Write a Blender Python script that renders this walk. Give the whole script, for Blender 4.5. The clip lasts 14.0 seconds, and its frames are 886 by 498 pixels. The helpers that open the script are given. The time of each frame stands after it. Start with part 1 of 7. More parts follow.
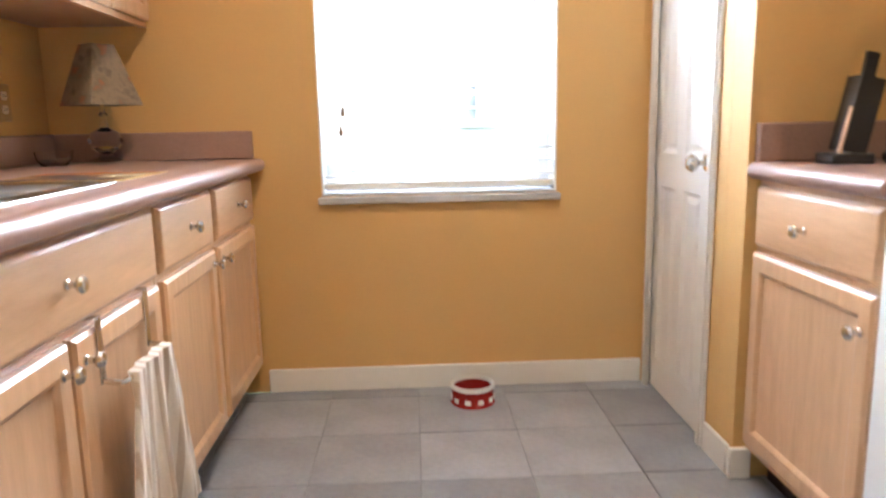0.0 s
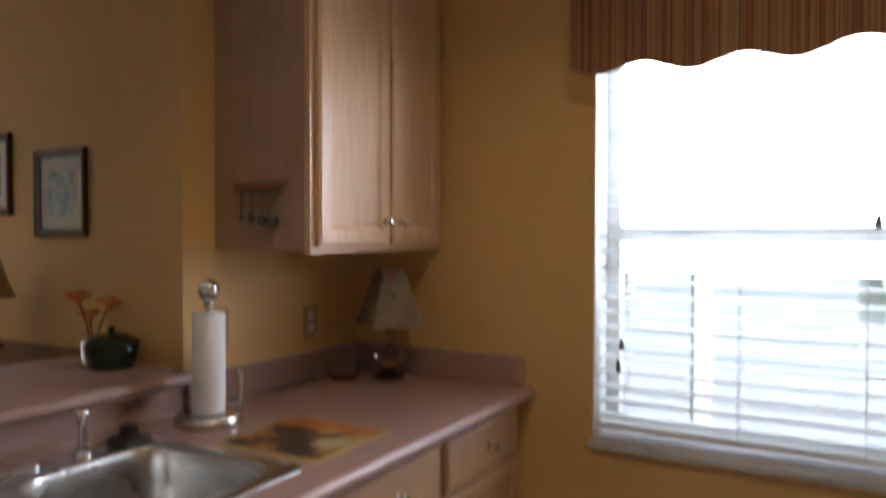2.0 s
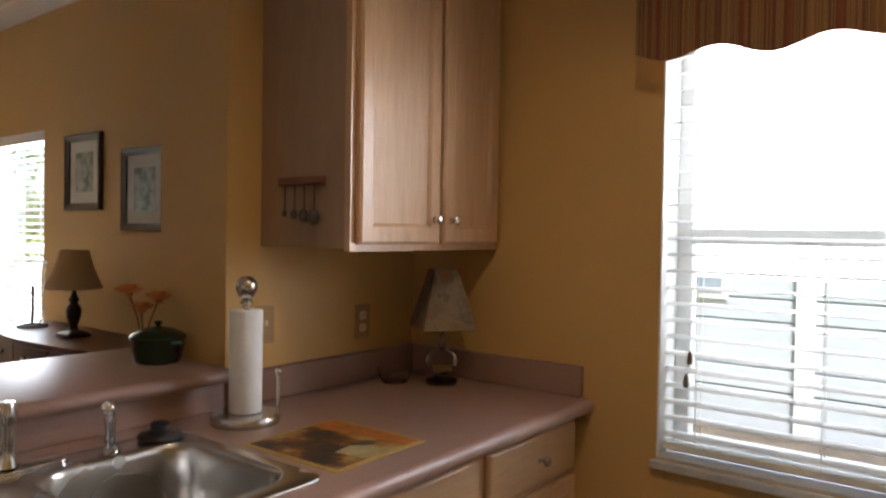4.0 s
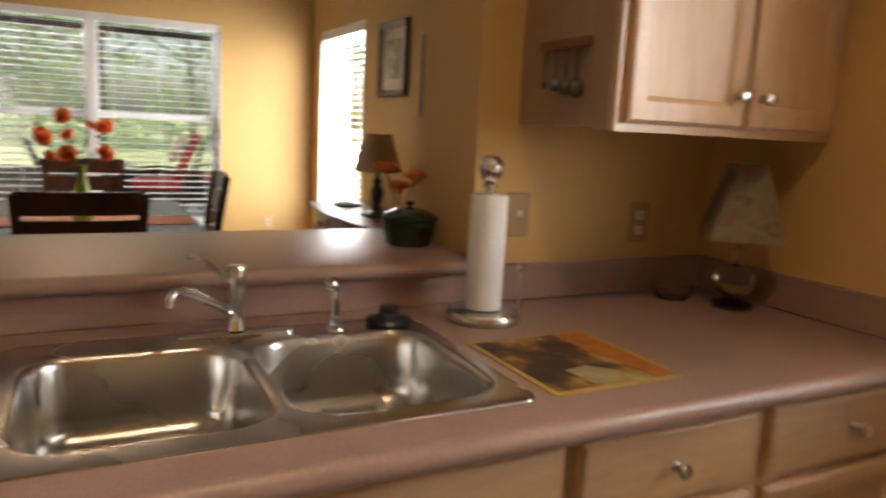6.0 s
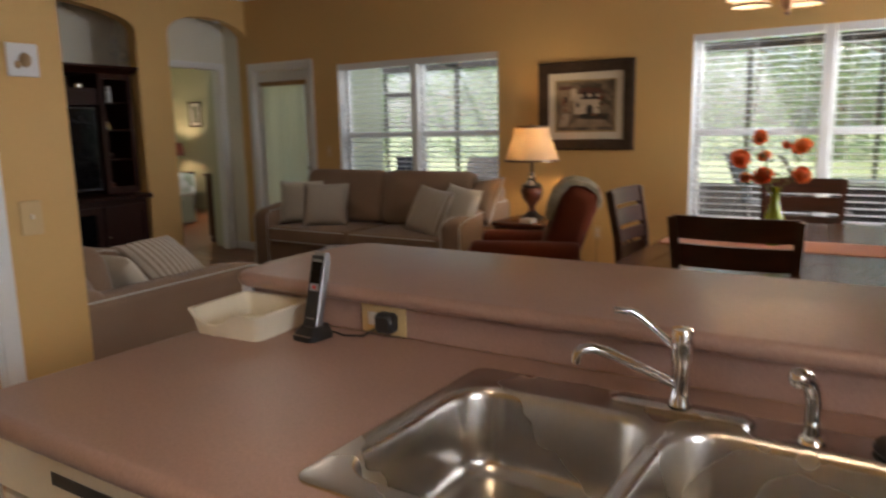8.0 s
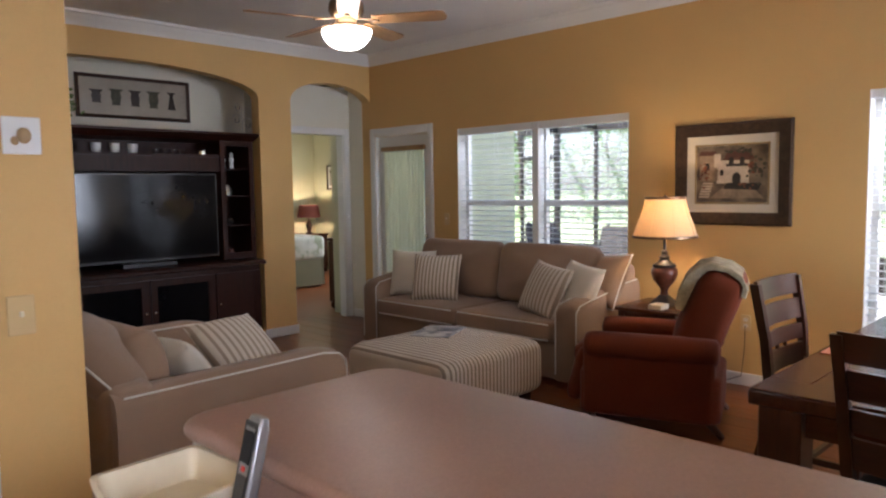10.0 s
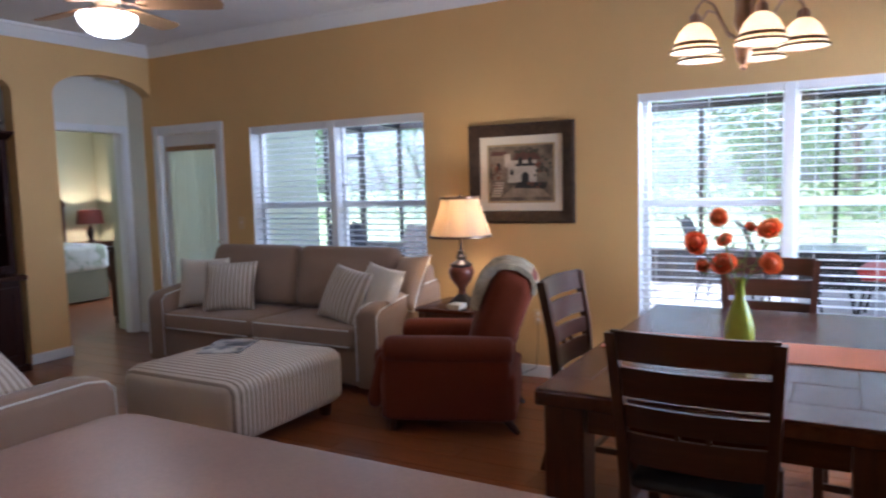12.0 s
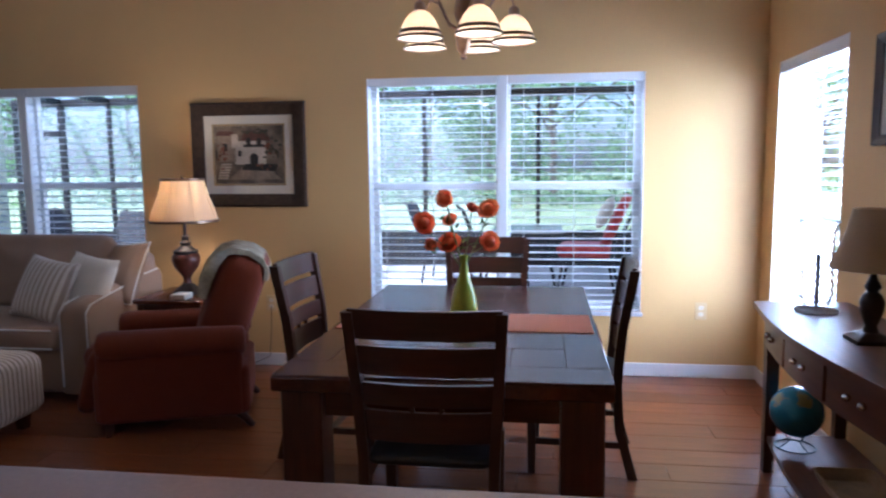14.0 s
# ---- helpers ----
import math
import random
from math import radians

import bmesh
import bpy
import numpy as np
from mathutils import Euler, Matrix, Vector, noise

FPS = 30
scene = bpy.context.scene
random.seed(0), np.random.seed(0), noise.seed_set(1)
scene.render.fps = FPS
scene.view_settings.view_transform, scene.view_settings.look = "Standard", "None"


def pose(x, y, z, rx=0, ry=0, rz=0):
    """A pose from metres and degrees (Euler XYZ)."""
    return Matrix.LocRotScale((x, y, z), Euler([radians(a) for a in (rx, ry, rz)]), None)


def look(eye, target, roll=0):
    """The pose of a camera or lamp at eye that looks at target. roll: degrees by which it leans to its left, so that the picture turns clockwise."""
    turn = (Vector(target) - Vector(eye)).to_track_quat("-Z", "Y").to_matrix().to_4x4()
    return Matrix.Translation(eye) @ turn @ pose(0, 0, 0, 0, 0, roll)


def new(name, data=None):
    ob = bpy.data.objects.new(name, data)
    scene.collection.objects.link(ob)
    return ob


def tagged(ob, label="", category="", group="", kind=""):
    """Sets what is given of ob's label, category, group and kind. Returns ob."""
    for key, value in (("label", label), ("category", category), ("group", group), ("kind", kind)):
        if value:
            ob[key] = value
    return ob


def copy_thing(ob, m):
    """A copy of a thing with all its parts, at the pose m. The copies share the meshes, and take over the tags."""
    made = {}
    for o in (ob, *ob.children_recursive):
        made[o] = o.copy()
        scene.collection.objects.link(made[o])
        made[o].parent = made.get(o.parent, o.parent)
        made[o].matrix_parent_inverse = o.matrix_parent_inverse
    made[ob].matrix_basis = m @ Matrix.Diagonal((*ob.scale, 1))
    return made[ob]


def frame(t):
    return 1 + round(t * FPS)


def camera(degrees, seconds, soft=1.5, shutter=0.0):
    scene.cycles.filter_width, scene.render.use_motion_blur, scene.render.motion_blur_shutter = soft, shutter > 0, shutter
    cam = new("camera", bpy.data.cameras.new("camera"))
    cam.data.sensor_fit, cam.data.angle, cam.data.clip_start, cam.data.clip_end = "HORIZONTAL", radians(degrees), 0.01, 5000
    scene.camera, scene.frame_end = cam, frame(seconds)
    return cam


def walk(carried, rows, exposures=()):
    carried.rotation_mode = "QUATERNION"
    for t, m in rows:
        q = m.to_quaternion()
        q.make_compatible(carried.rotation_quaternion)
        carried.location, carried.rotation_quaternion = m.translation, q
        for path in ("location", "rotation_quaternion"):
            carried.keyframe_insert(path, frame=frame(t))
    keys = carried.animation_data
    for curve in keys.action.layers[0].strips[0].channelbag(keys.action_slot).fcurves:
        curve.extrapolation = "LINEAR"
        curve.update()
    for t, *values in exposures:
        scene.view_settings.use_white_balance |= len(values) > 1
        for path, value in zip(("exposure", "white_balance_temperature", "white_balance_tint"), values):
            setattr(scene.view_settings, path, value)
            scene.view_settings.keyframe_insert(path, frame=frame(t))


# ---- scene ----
cam = camera(63.7, 14.0, 2.2, 0.5)
PATH = [
    (0, (0.168, 0.669, 1.031), (0.248, 2.637, 0.683), -1.1),
    (0.5, (0.271, 0.781, 1.15), (0.143, 2.749, 0.818), 0.6),
    (1, (0.420, 0.852, 1.290), (-0.042, 2.765, 0.934), -1.2),
    (1.5, (0.545, 0.950, 1.360), (-0.264, 2.754, 1.063), 0.5),
    (2, (0.571, 1.071, 1.440), (-0.427, 2.804, 1.400), 0.1),
    (2.2, (0.570, 1.085, 1.440), (-0.418, 2.825, 1.545), -0.6),
    (4.3, (0.632, 1.283, 1.436), (-0.628, 2.832, 1.319), 1.3),
    (4.5, (0.633, 1.3, 1.418), (-0.62, 2.847, 1.223), 1.9),
    (5, (0.625, 1.376, 1.369), (-0.629, 2.908, 1.091), 2.9),
    (5.5, (0.594, 1.464, 1.374), (-0.877, 2.781, 1.056), 2.5),
    (6, (0.481, 1.595, 1.374), (-1.273, 2.495, 1.037), 3.0),
    (6.5, (0.429, 1.758, 1.382), (-1.484, 2.214, 1.015), 3.0),
    (7, (0.449, 1.976, 1.396), (-1.51, 1.874, 1.008), 2.9),
    (7.5, (0.364, 2.105, 1.4), (-1.5, 1.465, 1.057), 0.1),
    (8, (0.211, 2.173, 1.418), (-1.451, 1.111, 1.082), -1.2),
    (8.5, (0.012, 2.259, 1.435), (-1.473, 0.939, 1.205), 0.5),
    (8.7, (-0.061, 2.253, 1.443), (-1.496, 0.879, 1.208), 0.4),
    (10.8, (-0.648, 1.936, 1.508), (-2.081, 0.546, 1.382), -1.5),
    (11, (-0.675, 1.944, 1.506), (-2.16, 0.611, 1.372), -1.1),
    (11.5, (-0.69, 1.977, 1.508), (-2.307, 0.81, 1.35), -1.5),
    (12, (-0.7, 2.012, 1.514), (-2.434, 1.031, 1.332), -1.6),
    (12.5, (-0.714, 2.036, 1.51), (-2.535, 1.234, 1.322), -0.6),
    (13, (-0.732, 2.03, 1.497), (-2.625, 1.414, 1.301), -0.6),
    (13.5, (-0.742, 2.006, 1.489), (-2.682, 1.572, 1.276), -0.9),
    (14, (-0.748, 1.984, 1.483), (-2.715, 1.705, 1.251), -0.6),
]
EXPOSURES = [(0.0, 2.72, 5450, 11), (0.5, 2.02, 5350, 11), (1.0, 1.5, 5350, 11), (1.5, 1.1, 5350, 11), (2.0, 0.95, 5550, 11), (4.5, 0.85, 6400, 12), (5.0, 0.88, 6800, 13), (6.0, 1.05, 7000, 13), (7.5, 0.90, 6400, 13), (8.5, 1.36, 6400, 15), (11.0, 1.75, 5250, 17), (12.5, 1.72, 4800, 19), (14.0, 1.27, 4550, 18)]
walk(cam, [(t, look(eye, target, roll)) for t, eye, target, roll in PATH], EXPOSURES)

# ---- world and sun ----
world = bpy.data.worlds.new("sky")
scene.world = world
world.use_nodes = True
wn = world.node_tree.nodes
sky = wn.new("ShaderNodeTexSky")
sky.sky_type = 'NISHITA'
sky.sun_disc = False
sky.sun_elevation = radians(52)
sky.sun_rotation = radians(125)
sky.air_density, sky.dust_density = 1.0, 3.0
wn["Background"].inputs["Strength"].default_value = 0.15
world.node_tree.links.new(sky.outputs[0], wn["Background"].inputs["Color"])

sun = new("sun", bpy.data.lights.new("sun", 'SUN'))
sun.data.energy, sun.data.angle, sun.data.color = 5.0, radians(3), (1.0, 0.95, 0.88)
sun.matrix_basis = look((0, 0, 20), (-8, 6, 20 - 13))


def area_lamp(name, eye, target, w, h, watts, colour):
    ob = new(name, bpy.data.lights.new(name, 'AREA'))
    ob.data.shape, ob.data.size, ob.data.size_y = 'RECTANGLE', w, h
    ob.data.energy, ob.data.color = watts, colour
    ob.matrix_basis = look(eye, target)
    return ob


def point_lamp(name, at, watts, colour, radius=0.04):
    ob = new(name, bpy.data.lights.new(name, 'POINT'))
    ob.data.energy, ob.data.color, ob.data.shadow_soft_size = watts, colour, radius
    ob.location = at
    return ob


SKY_WHITE = (0.93, 0.97, 1.0)
WARM = (1.0, 0.74, 0.45)
area_lamp("daylight_kitchen_window", (0.27, 3.68, 1.75), (0.27, 1.0, 1.3), 1.0, 0.9, 21, SKY_WHITE)
area_lamp("daylight_dining_window", (-5.015, 3.536, 1.28), (-5.015, 1.0, 1.35), 0.98, 1.50, 44, SKY_WHITE)
area_lamp("daylight_living_window", (-6.40, -1.98, 2.50), (-4.2, -1.9, 0.7), 2.0, 0.30, 8, SKY_WHITE)
# lamp at an unseen, assumed bedroom window, added to brighten the bed
area_lamp("added_bedroom_daylight", (-8.95, -6.9, 1.45), (-6.6, -7.3, 0.7), 1.6, 1.35, 22, SKY_WHITE)
area_lamp("daylight_dining_west", (-6.40, 1.71, 2.48), (-4.0, 1.7, 0.6), 2.0, 0.28, 24, SKY_WHITE)


# ---- materials ----
def nodes_of(name):
    m = bpy.data.materials.new(name)
    m.use_nodes = True
    nt = m.node_tree
    return m, nt, nt.nodes["Principled BSDF"]


def noise_node(nt, scale, detail=4.0, rough=0.6, stretch=None, coord="Object"):
    tc = nt.nodes.new("ShaderNodeTexCoord")
    mp = nt.nodes.new("ShaderNodeMapping")
    if stretch:
        mp.inputs["Scale"].default_value = stretch
    nt.links.new(tc.outputs[coord], mp.inputs["Vector"])
    nz = nt.nodes.new("ShaderNodeTexNoise")
    nz.inputs["Scale"].default_value, nz.inputs["Detail"].default_value, nz.inputs["Roughness"].default_value = scale, detail, rough
    nt.links.new(mp.outputs[0], nz.inputs["Vector"])
    return nz


def ramp_node(nt, source, stops):
    r = nt.nodes.new("ShaderNodeValToRGB")
    nt.links.new(source, r.inputs["Fac"])
    while len(r.color_ramp.elements) < len(stops):
        r.color_ramp.elements.new(0.5)
    for e, (p, c) in zip(r.color_ramp.elements, stops):
        e.position, e.color = p, (*c, 1)
    return r


def mix_node(nt, fac, a, b, mode='MIX'):
    m = nt.nodes.new("ShaderNodeMix")
    m.data_type, m.blend_type = 'RGBA', mode
    for value, slot in ((fac, m.inputs["Factor"]), (a, m.inputs[6]), (b, m.inputs[7])):
        if isinstance(value, (int, float)):
            slot.default_value = value
        elif isinstance(value, tuple):
            slot.default_value = (*value, 1)
        else:
            nt.links.new(value, slot)
    return m.outputs[2]


def bump_from(nt, bsdf, source, strength, distance=0.01):
    b = nt.nodes.new("ShaderNodeBump")
    b.inputs["Strength"].default_value, b.inputs["Distance"].default_value = strength, distance
    nt.links.new(source, b.inputs["Height"])
    nt.links.new(b.outputs[0], bsdf.inputs["Normal"])


def shade(c, k):
    return tuple(min(1.0, v * k) for v in c)


def surface(name, c, rough=0.5, metal=0.0, vary=0.12, coarse=1.5, fine=60.0, bump=0.1, stretch=None, spec=0.5, island=False):
    """A plain material: two scales of variation in colour, roughness and relief."""
    m, nt, b = nodes_of(name)
    n1, n2 = noise_node(nt, coarse, 3, 0.5, stretch), noise_node(nt, fine, 5, 0.65, stretch)
    r1 = ramp_node(nt, n1.outputs[0], [(0.3, shade(c, 1 - vary)), (0.7, shade(c, 1 + vary))])
    r2 = ramp_node(nt, n2.outputs[0], [(0.3, (1 - vary,) * 3), (0.7, (1.0, 1.0, 1.0))])
    col = mix_node(nt, 1.0, r1.outputs[0], r2.outputs[0], 'MULTIPLY')
    if island:
        oi = nt.nodes.new("ShaderNodeObjectInfo")
        r3 = ramp_node(nt, oi.outputs["Random"], [(0.0, (0.82, 0.82, 0.82)), (1.0, (1.12, 1.12, 1.12))])
        col = mix_node(nt, 1.0, col, r3.outputs[0], 'MULTIPLY')
    nt.links.new(col, b.inputs["Base Color"])
    mr = nt.nodes.new("ShaderNodeMapRange")
    mr.inputs["To Min"].default_value, mr.inputs["To Max"].default_value = max(0.02, rough - 0.07), min(1.0, rough + 0.07)
    nt.links.new(n1.outputs[0], mr.inputs["Value"])
    nt.links.new(mr.outputs[0], b.inputs["Roughness"])
    b.inputs["Metallic"].default_value = metal
    b.inputs["Specular IOR Level"].default_value = spec
    if bump:
        bump_from(nt, b, n2.outputs[0], bump)
    return m


def wood(name, light, dark, rough=0.35, axis=2, scale=1.0, island=False, coat=0.0, streak=9.0):
    """Wood with the grain along one axis."""
    m, nt, b = nodes_of(name)
    st = [streak * scale] * 3
    st[axis] = 0.9 * scale
    n1, n2 = noise_node(nt, 2.4, 6, 0.65, st), noise_node(nt, 9.0, 6, 0.7, st)
    r1 = ramp_node(nt, n1.outputs[0], [(0.32, dark), (0.68, light)])
    r2 = ramp_node(nt, n2.outputs[0], [(0.3, (0.87, 0.85, 0.83)), (0.62, (1.0, 1.0, 1.0))])
    col = mix_node(nt, 1.0, r1.outputs[0], r2.outputs[0], 'MULTIPLY')
    if island:
        oi = nt.nodes.new("ShaderNodeObjectInfo")
        r3 = ramp_node(nt, oi.outputs["Random"], [(0.0, (0.78, 0.76, 0.74)), (1.0, (1.15, 1.12, 1.1))])
        col = mix_node(nt, 1.0, col, r3.outputs[0], 'MULTIPLY')
    nt.links.new(col, b.inputs["Base Color"])
    b.inputs["Roughness"].default_value = rough
    b.inputs["Coat Weight"].default_value = coat
    b.inputs["Coat Roughness"].default_value = 0.15
    bump_from(nt, b, n2.outputs[0], 0.06)
    return m


def striped(name, a, bcol, pitch, axis, rough=0.9, thin=0.5, weave=220.0):
    """Woven fabric with stripes across one axis of the object."""
    m, nt, b = nodes_of(name)
    tc = nt.nodes.new("ShaderNodeTexCoord")
    sx = nt.nodes.new("ShaderNodeSeparateXYZ")
    nt.links.new(tc.outputs["Object"], sx.inputs[0])
    mul = nt.nodes.new("ShaderNodeMath")
    mul.operation = 'MULTIPLY'
    mul.inputs[1].default_value = 1.0 / pitch
    nt.links.new(sx.outputs[axis], mul.inputs[0])
    fr = nt.nodes.new("ShaderNodeMath")
    fr.operation = 'FRACT'
    nt.links.new(mul.outputs[0], fr.inputs[0])
    r = ramp_node(nt, fr.outputs[0], [(0.0, a), (thin - 0.03, a), (thin + 0.03, bcol), (0.96, bcol), (1.0, a)])
    n2 = noise_node(nt, weave, 3, 0.6)
    r2 = ramp_node(nt, n2.outputs[0], [(0.3, (0.82, 0.82, 0.82)), (0.7, (1.0, 1.0, 1.0))])
    nt.links.new(mix_node(nt, 1.0, r.outputs[0], r2.outputs[0], 'MULTIPLY'), b.inputs["Base Color"])
    b.inputs["Roughness"].default_value = rough
    b.inputs["Sheen Weight"].default_value = 0.2
    bump_from(nt, b, n2.outputs[0], 0.2)
    return m


def fabric(name, c, weave=260.0, vary=0.1, sheen=0.25):
    m = surface(name, c, 0.92, 0, vary, 2.0, weave, 0.25, spec=0.2)
    m.node_tree.nodes["Principled BSDF"].inputs["Sheen Weight"].default_value = sheen
    return m


def glass(name, tint=(1, 1, 1), rough=0.0):
    m, nt, b = nodes_of(name)
    b.inputs["Base Color"].default_value = (*tint, 1)
    b.inputs["Transmission Weight"].default_value = 1.0
    b.inputs["Roughness"].default_value = rough
    b.inputs["IOR"].default_value = 1.45
    return m


def translucent(name, c, through_part=0.5, rough=0.8):
    m, nt, b = nodes_of(name)
    nz = noise_node(nt, 180, 3, 0.6)
    r = ramp_node(nt, nz.outputs[0], [(0.3, shade(c, 0.9)), (0.7, c)])
    nt.links.new(r.outputs[0], b.inputs["Base Color"])
    b.inputs["Roughness"].default_value = rough
    tr = nt.nodes.new("ShaderNodeBsdfTranslucent")
    nt.links.new(r.outputs[0], tr.inputs["Color"])
    mx = nt.nodes.new("ShaderNodeMixShader")
    mx.inputs[0].default_value = through_part
    nt.links.new(b.outputs[0], mx.inputs[1])
    nt.links.new(tr.outputs[0], mx.inputs[2])
    nt.links.new(mx.outputs[0], nt.nodes["Material Output"].inputs["Surface"])
    return m


def glow(name, c, strength):
    m, nt, b = nodes_of(name)
    b.inputs["Base Color"].default_value = (*c, 1)
    b.inputs["Emission Color"].default_value = (*c, 1)
    b.inputs["Emission Strength"].default_value = strength
    return m


WALL = surface("golden_wall_paint", (0.66, 0.415, 0.15), 0.6, 0, 0.035, 0.8, 90, 0.12)
WALL_PALE = surface("pale_cream_wall_paint", (0.76, 0.72, 0.60), 0.6, 0, 0.03, 0.8, 90, 0.1)
WALL_SAGE = surface("sage_bedroom_paint", (0.55, 0.55, 0.38), 0.6, 0, 0.04, 0.8, 90, 0.1)
CEIL = surface("white_ceiling_texture", (0.78, 0.77, 0.76), 0.8, 0, 0.04, 2.0, 45, 0.35)
TRIM = surface("white_trim_paint", (0.80, 0.79, 0.76), 0.35, 0, 0.03, 1.0, 50, 0.04)
TILE = surface("grey_floor_tile", (0.335, 0.35, 0.395), 0.42, 0, 0.16, 4.0, 45, 0.1, island=True)
GROUT = surface("grey_grout", (0.30, 0.31, 0.34), 0.9, 0, 0.12, 5, 90, 0.3)
PLANK = wood("reddish_brown_floor_plank", (0.27, 0.085, 0.024), (0.175, 0.052, 0.014), 0.30, 1, 1.2, True, 0.05)
SUBFLOOR = surface("dark_floor_joint", (0.07, 0.035, 0.018), 0.8)
MAPLE = wood("pale_maple", (0.66, 0.42, 0.235), (0.59, 0.365, 0.20), 0.36, 2, 1.0, False, 0.15, 7.0)
MAPLE_H = wood("pale_maple_crosswise", (0.66, 0.42, 0.235), (0.59, 0.365, 0.20), 0.36, 1, 1.0, False, 0.15, 7.0)
# maple again, darker: the shade on the cabinet side is in the colour
MAPLE_SIDE_SHADED = wood("maple_side_shaded", (0.42, 0.27, 0.175), (0.37, 0.235, 0.15), 0.42, 2, 1.0, False, 0.1, 6.0)
LAM = surface("mauve_speckled_laminate", (0.372, 0.232, 0.186), 0.35, 0, 0.17, 1.2, 130, 0.02)
STEEL = surface("brushed_steel", (0.60, 0.575, 0.54), 0.27, 1.0, 0.04, 3.0, 90, 0.004)
CHROME = surface("polished_chrome", (0.78, 0.78, 0.78), 0.07, 1.0, 0.03, 3, 60, 0.0)
NICKEL = surface("satin_nickel", (0.62, 0.59, 0.54), 0.24, 1.0, 0.05, 8, 120, 0.01)
BRONZE = surface("aged_bronze", (0.20, 0.13, 0.08), 0.38, 0.85, 0.2, 10, 120, 0.05)
DARKWOOD = wood("mahogany_stain", (0.088, 0.024, 0.009), (0.042, 0.012, 0.005), 0.28, 2, 1.3, False, 0.0)
DARKWOOD_Y = wood("mahogany_stain_crosswise", (0.092, 0.026, 0.010), (0.060, 0.017, 0.007), 0.24, 1, 1.3, True, 0.0)
DARKWOOD_X = wood("mahogany_stain_lengthwise", (0.098, 0.027, 0.010), (0.060, 0.016, 0.006), 0.15, 0, 1.3, True, 0.0)
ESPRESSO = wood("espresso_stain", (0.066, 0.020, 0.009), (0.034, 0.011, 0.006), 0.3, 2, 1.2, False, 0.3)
ESPRESSO_Y = wood("espresso_stain_crosswise", (0.066, 0.020, 0.009), (0.034, 0.011, 0.006), 0.3, 1, 1.2, False, 0.3)
TVWOOD = wood("dark_cherry_stain", (0.040, 0.010, 0.005), (0.018, 0.005, 0.003), 0.42, 2, 1.3)
TVWOOD.node_tree.nodes["Principled BSDF"].inputs["Specular IOR Level"].default_value = 0.22
BLACK = surface("black_plastic", (0.018, 0.018, 0.019), 0.35, 0, 0.15, 6, 90, 0.03)
LEATHER = surface("black_leather", (0.016, 0.016, 0.018), 0.38, 0, 0.2, 6, 160, 0.15)
SCREEN = surface("dark_television_screen", (0.005, 0.005, 0.006), 0.10, 0, 0.05, 2, 30, 0.0, spec=0.18)
TAUPE = fabric("taupe_woven_upholstery", (0.305, 0.203, 0.136))
PIPING = fabric("white_piping", (0.72, 0.69, 0.62))
CREAM = fabric("cream_cotton", (0.66, 0.60, 0.50))
RUST = fabric("rust_red_upholstery", (0.150, 0.029, 0.009), 200, 0.16, 0.1)
TICKING = striped("ticking_stripe", (0.60, 0.53, 0.44), (0.33, 0.26, 0.20), 0.042, 0, thin=0.56)
TICKING_X = striped("ottoman_stripe", (0.66, 0.58, 0.47), (0.27, 0.21, 0.155), 0.0348, 0, thin=0.55)
PLASTIC = surface("cream_plastic", (0.78, 0.69, 0.52), 0.4, 0, 0.04, 5, 60, 0.02)
TAN_PLATE = surface("tan_switch_plate", (0.44, 0.29, 0.12), 0.35, 0, 0.05, 5, 60, 0.02)
MARBLE = surface("grey_white_marble_sill", (0.58, 0.58, 0.60), 0.35, 0, 0.14, 6, 40, 0.02)
ALMOND = surface("almond_switch_plate", (0.64, 0.46, 0.22), 0.35, 0, 0.04, 5, 60, 0.02)
WHITE = surface("white_enamel", (0.80, 0.80, 0.79), 0.3, 0, 0.03, 5, 60, 0.02)
PAPER = surface("paper_towel", (0.84, 0.83, 0.81), 0.95, 0, 0.04, 12, 150, 0.3)
GLASS = glass("clear_glass")
PANE = glass("window_pane")
SLAT = translucent("white_blind_slat", (0.80, 0.80, 0.79), 0.25, 0.5)
# same white slats for the west blinds, darkened and opaque to look backlit
SLAT_BACKLIT = translucent("white_blind_slat_backlit", (0.72, 0.73, 0.74), 0.0, 0.5)
SHADE = translucent("ivory_lampshade", (0.80, 0.64, 0.42), 0.42)
SHADE_DIM = translucent("unlit_parchment_shade", (0.70, 0.55, 0.36), 0.5)
FROST = translucent("frosted_amber_glass", (0.94, 0.83, 0.66), 0.5, 0.3)
FROST_WHITE = translucent("frosted_white_glass", (0.92, 0.90, 0.86), 0.6, 0.3)
BULB = glow("lit_bulb", (1.0, 0.80, 0.52), 6.0)
COPPER = surface("brushed_copper_bronze", (0.48, 0.30, 0.19), 0.32, 0.9, 0.15, 8, 100, 0.02)
CURTAIN = translucent("sheer_curtain", (0.95, 0.93, 0.76), 0.85, 0.9)
CONCRETE = surface("porch_concrete", (0.48, 0.46, 0.42), 0.85, 0, 0.12, 1.5, 50, 0.2)
DARKMETAL = surface("dark_bronze_aluminium", (0.03, 0.028, 0.026), 0.45, 0.4, 0.1, 4, 60, 0.03)
STUCCO = surface("pale_green_stucco", (0.55, 0.58, 0.40), 0.9, 0, 0.06, 2, 40, 0.4)
SIDING = surface("pale_blue_white_siding", (0.52, 0.57, 0.62), 0.7, 0, 0.05, 2, 40, 0.1)
GRASS = surface("lawn_grass", (0.30, 0.36, 0.16), 0.95, 0, 0.3, 0.6, 25, 0.5)
LEAF = translucent("tree_leaves", (0.22, 0.34, 0.14), 0.55, 0.6)
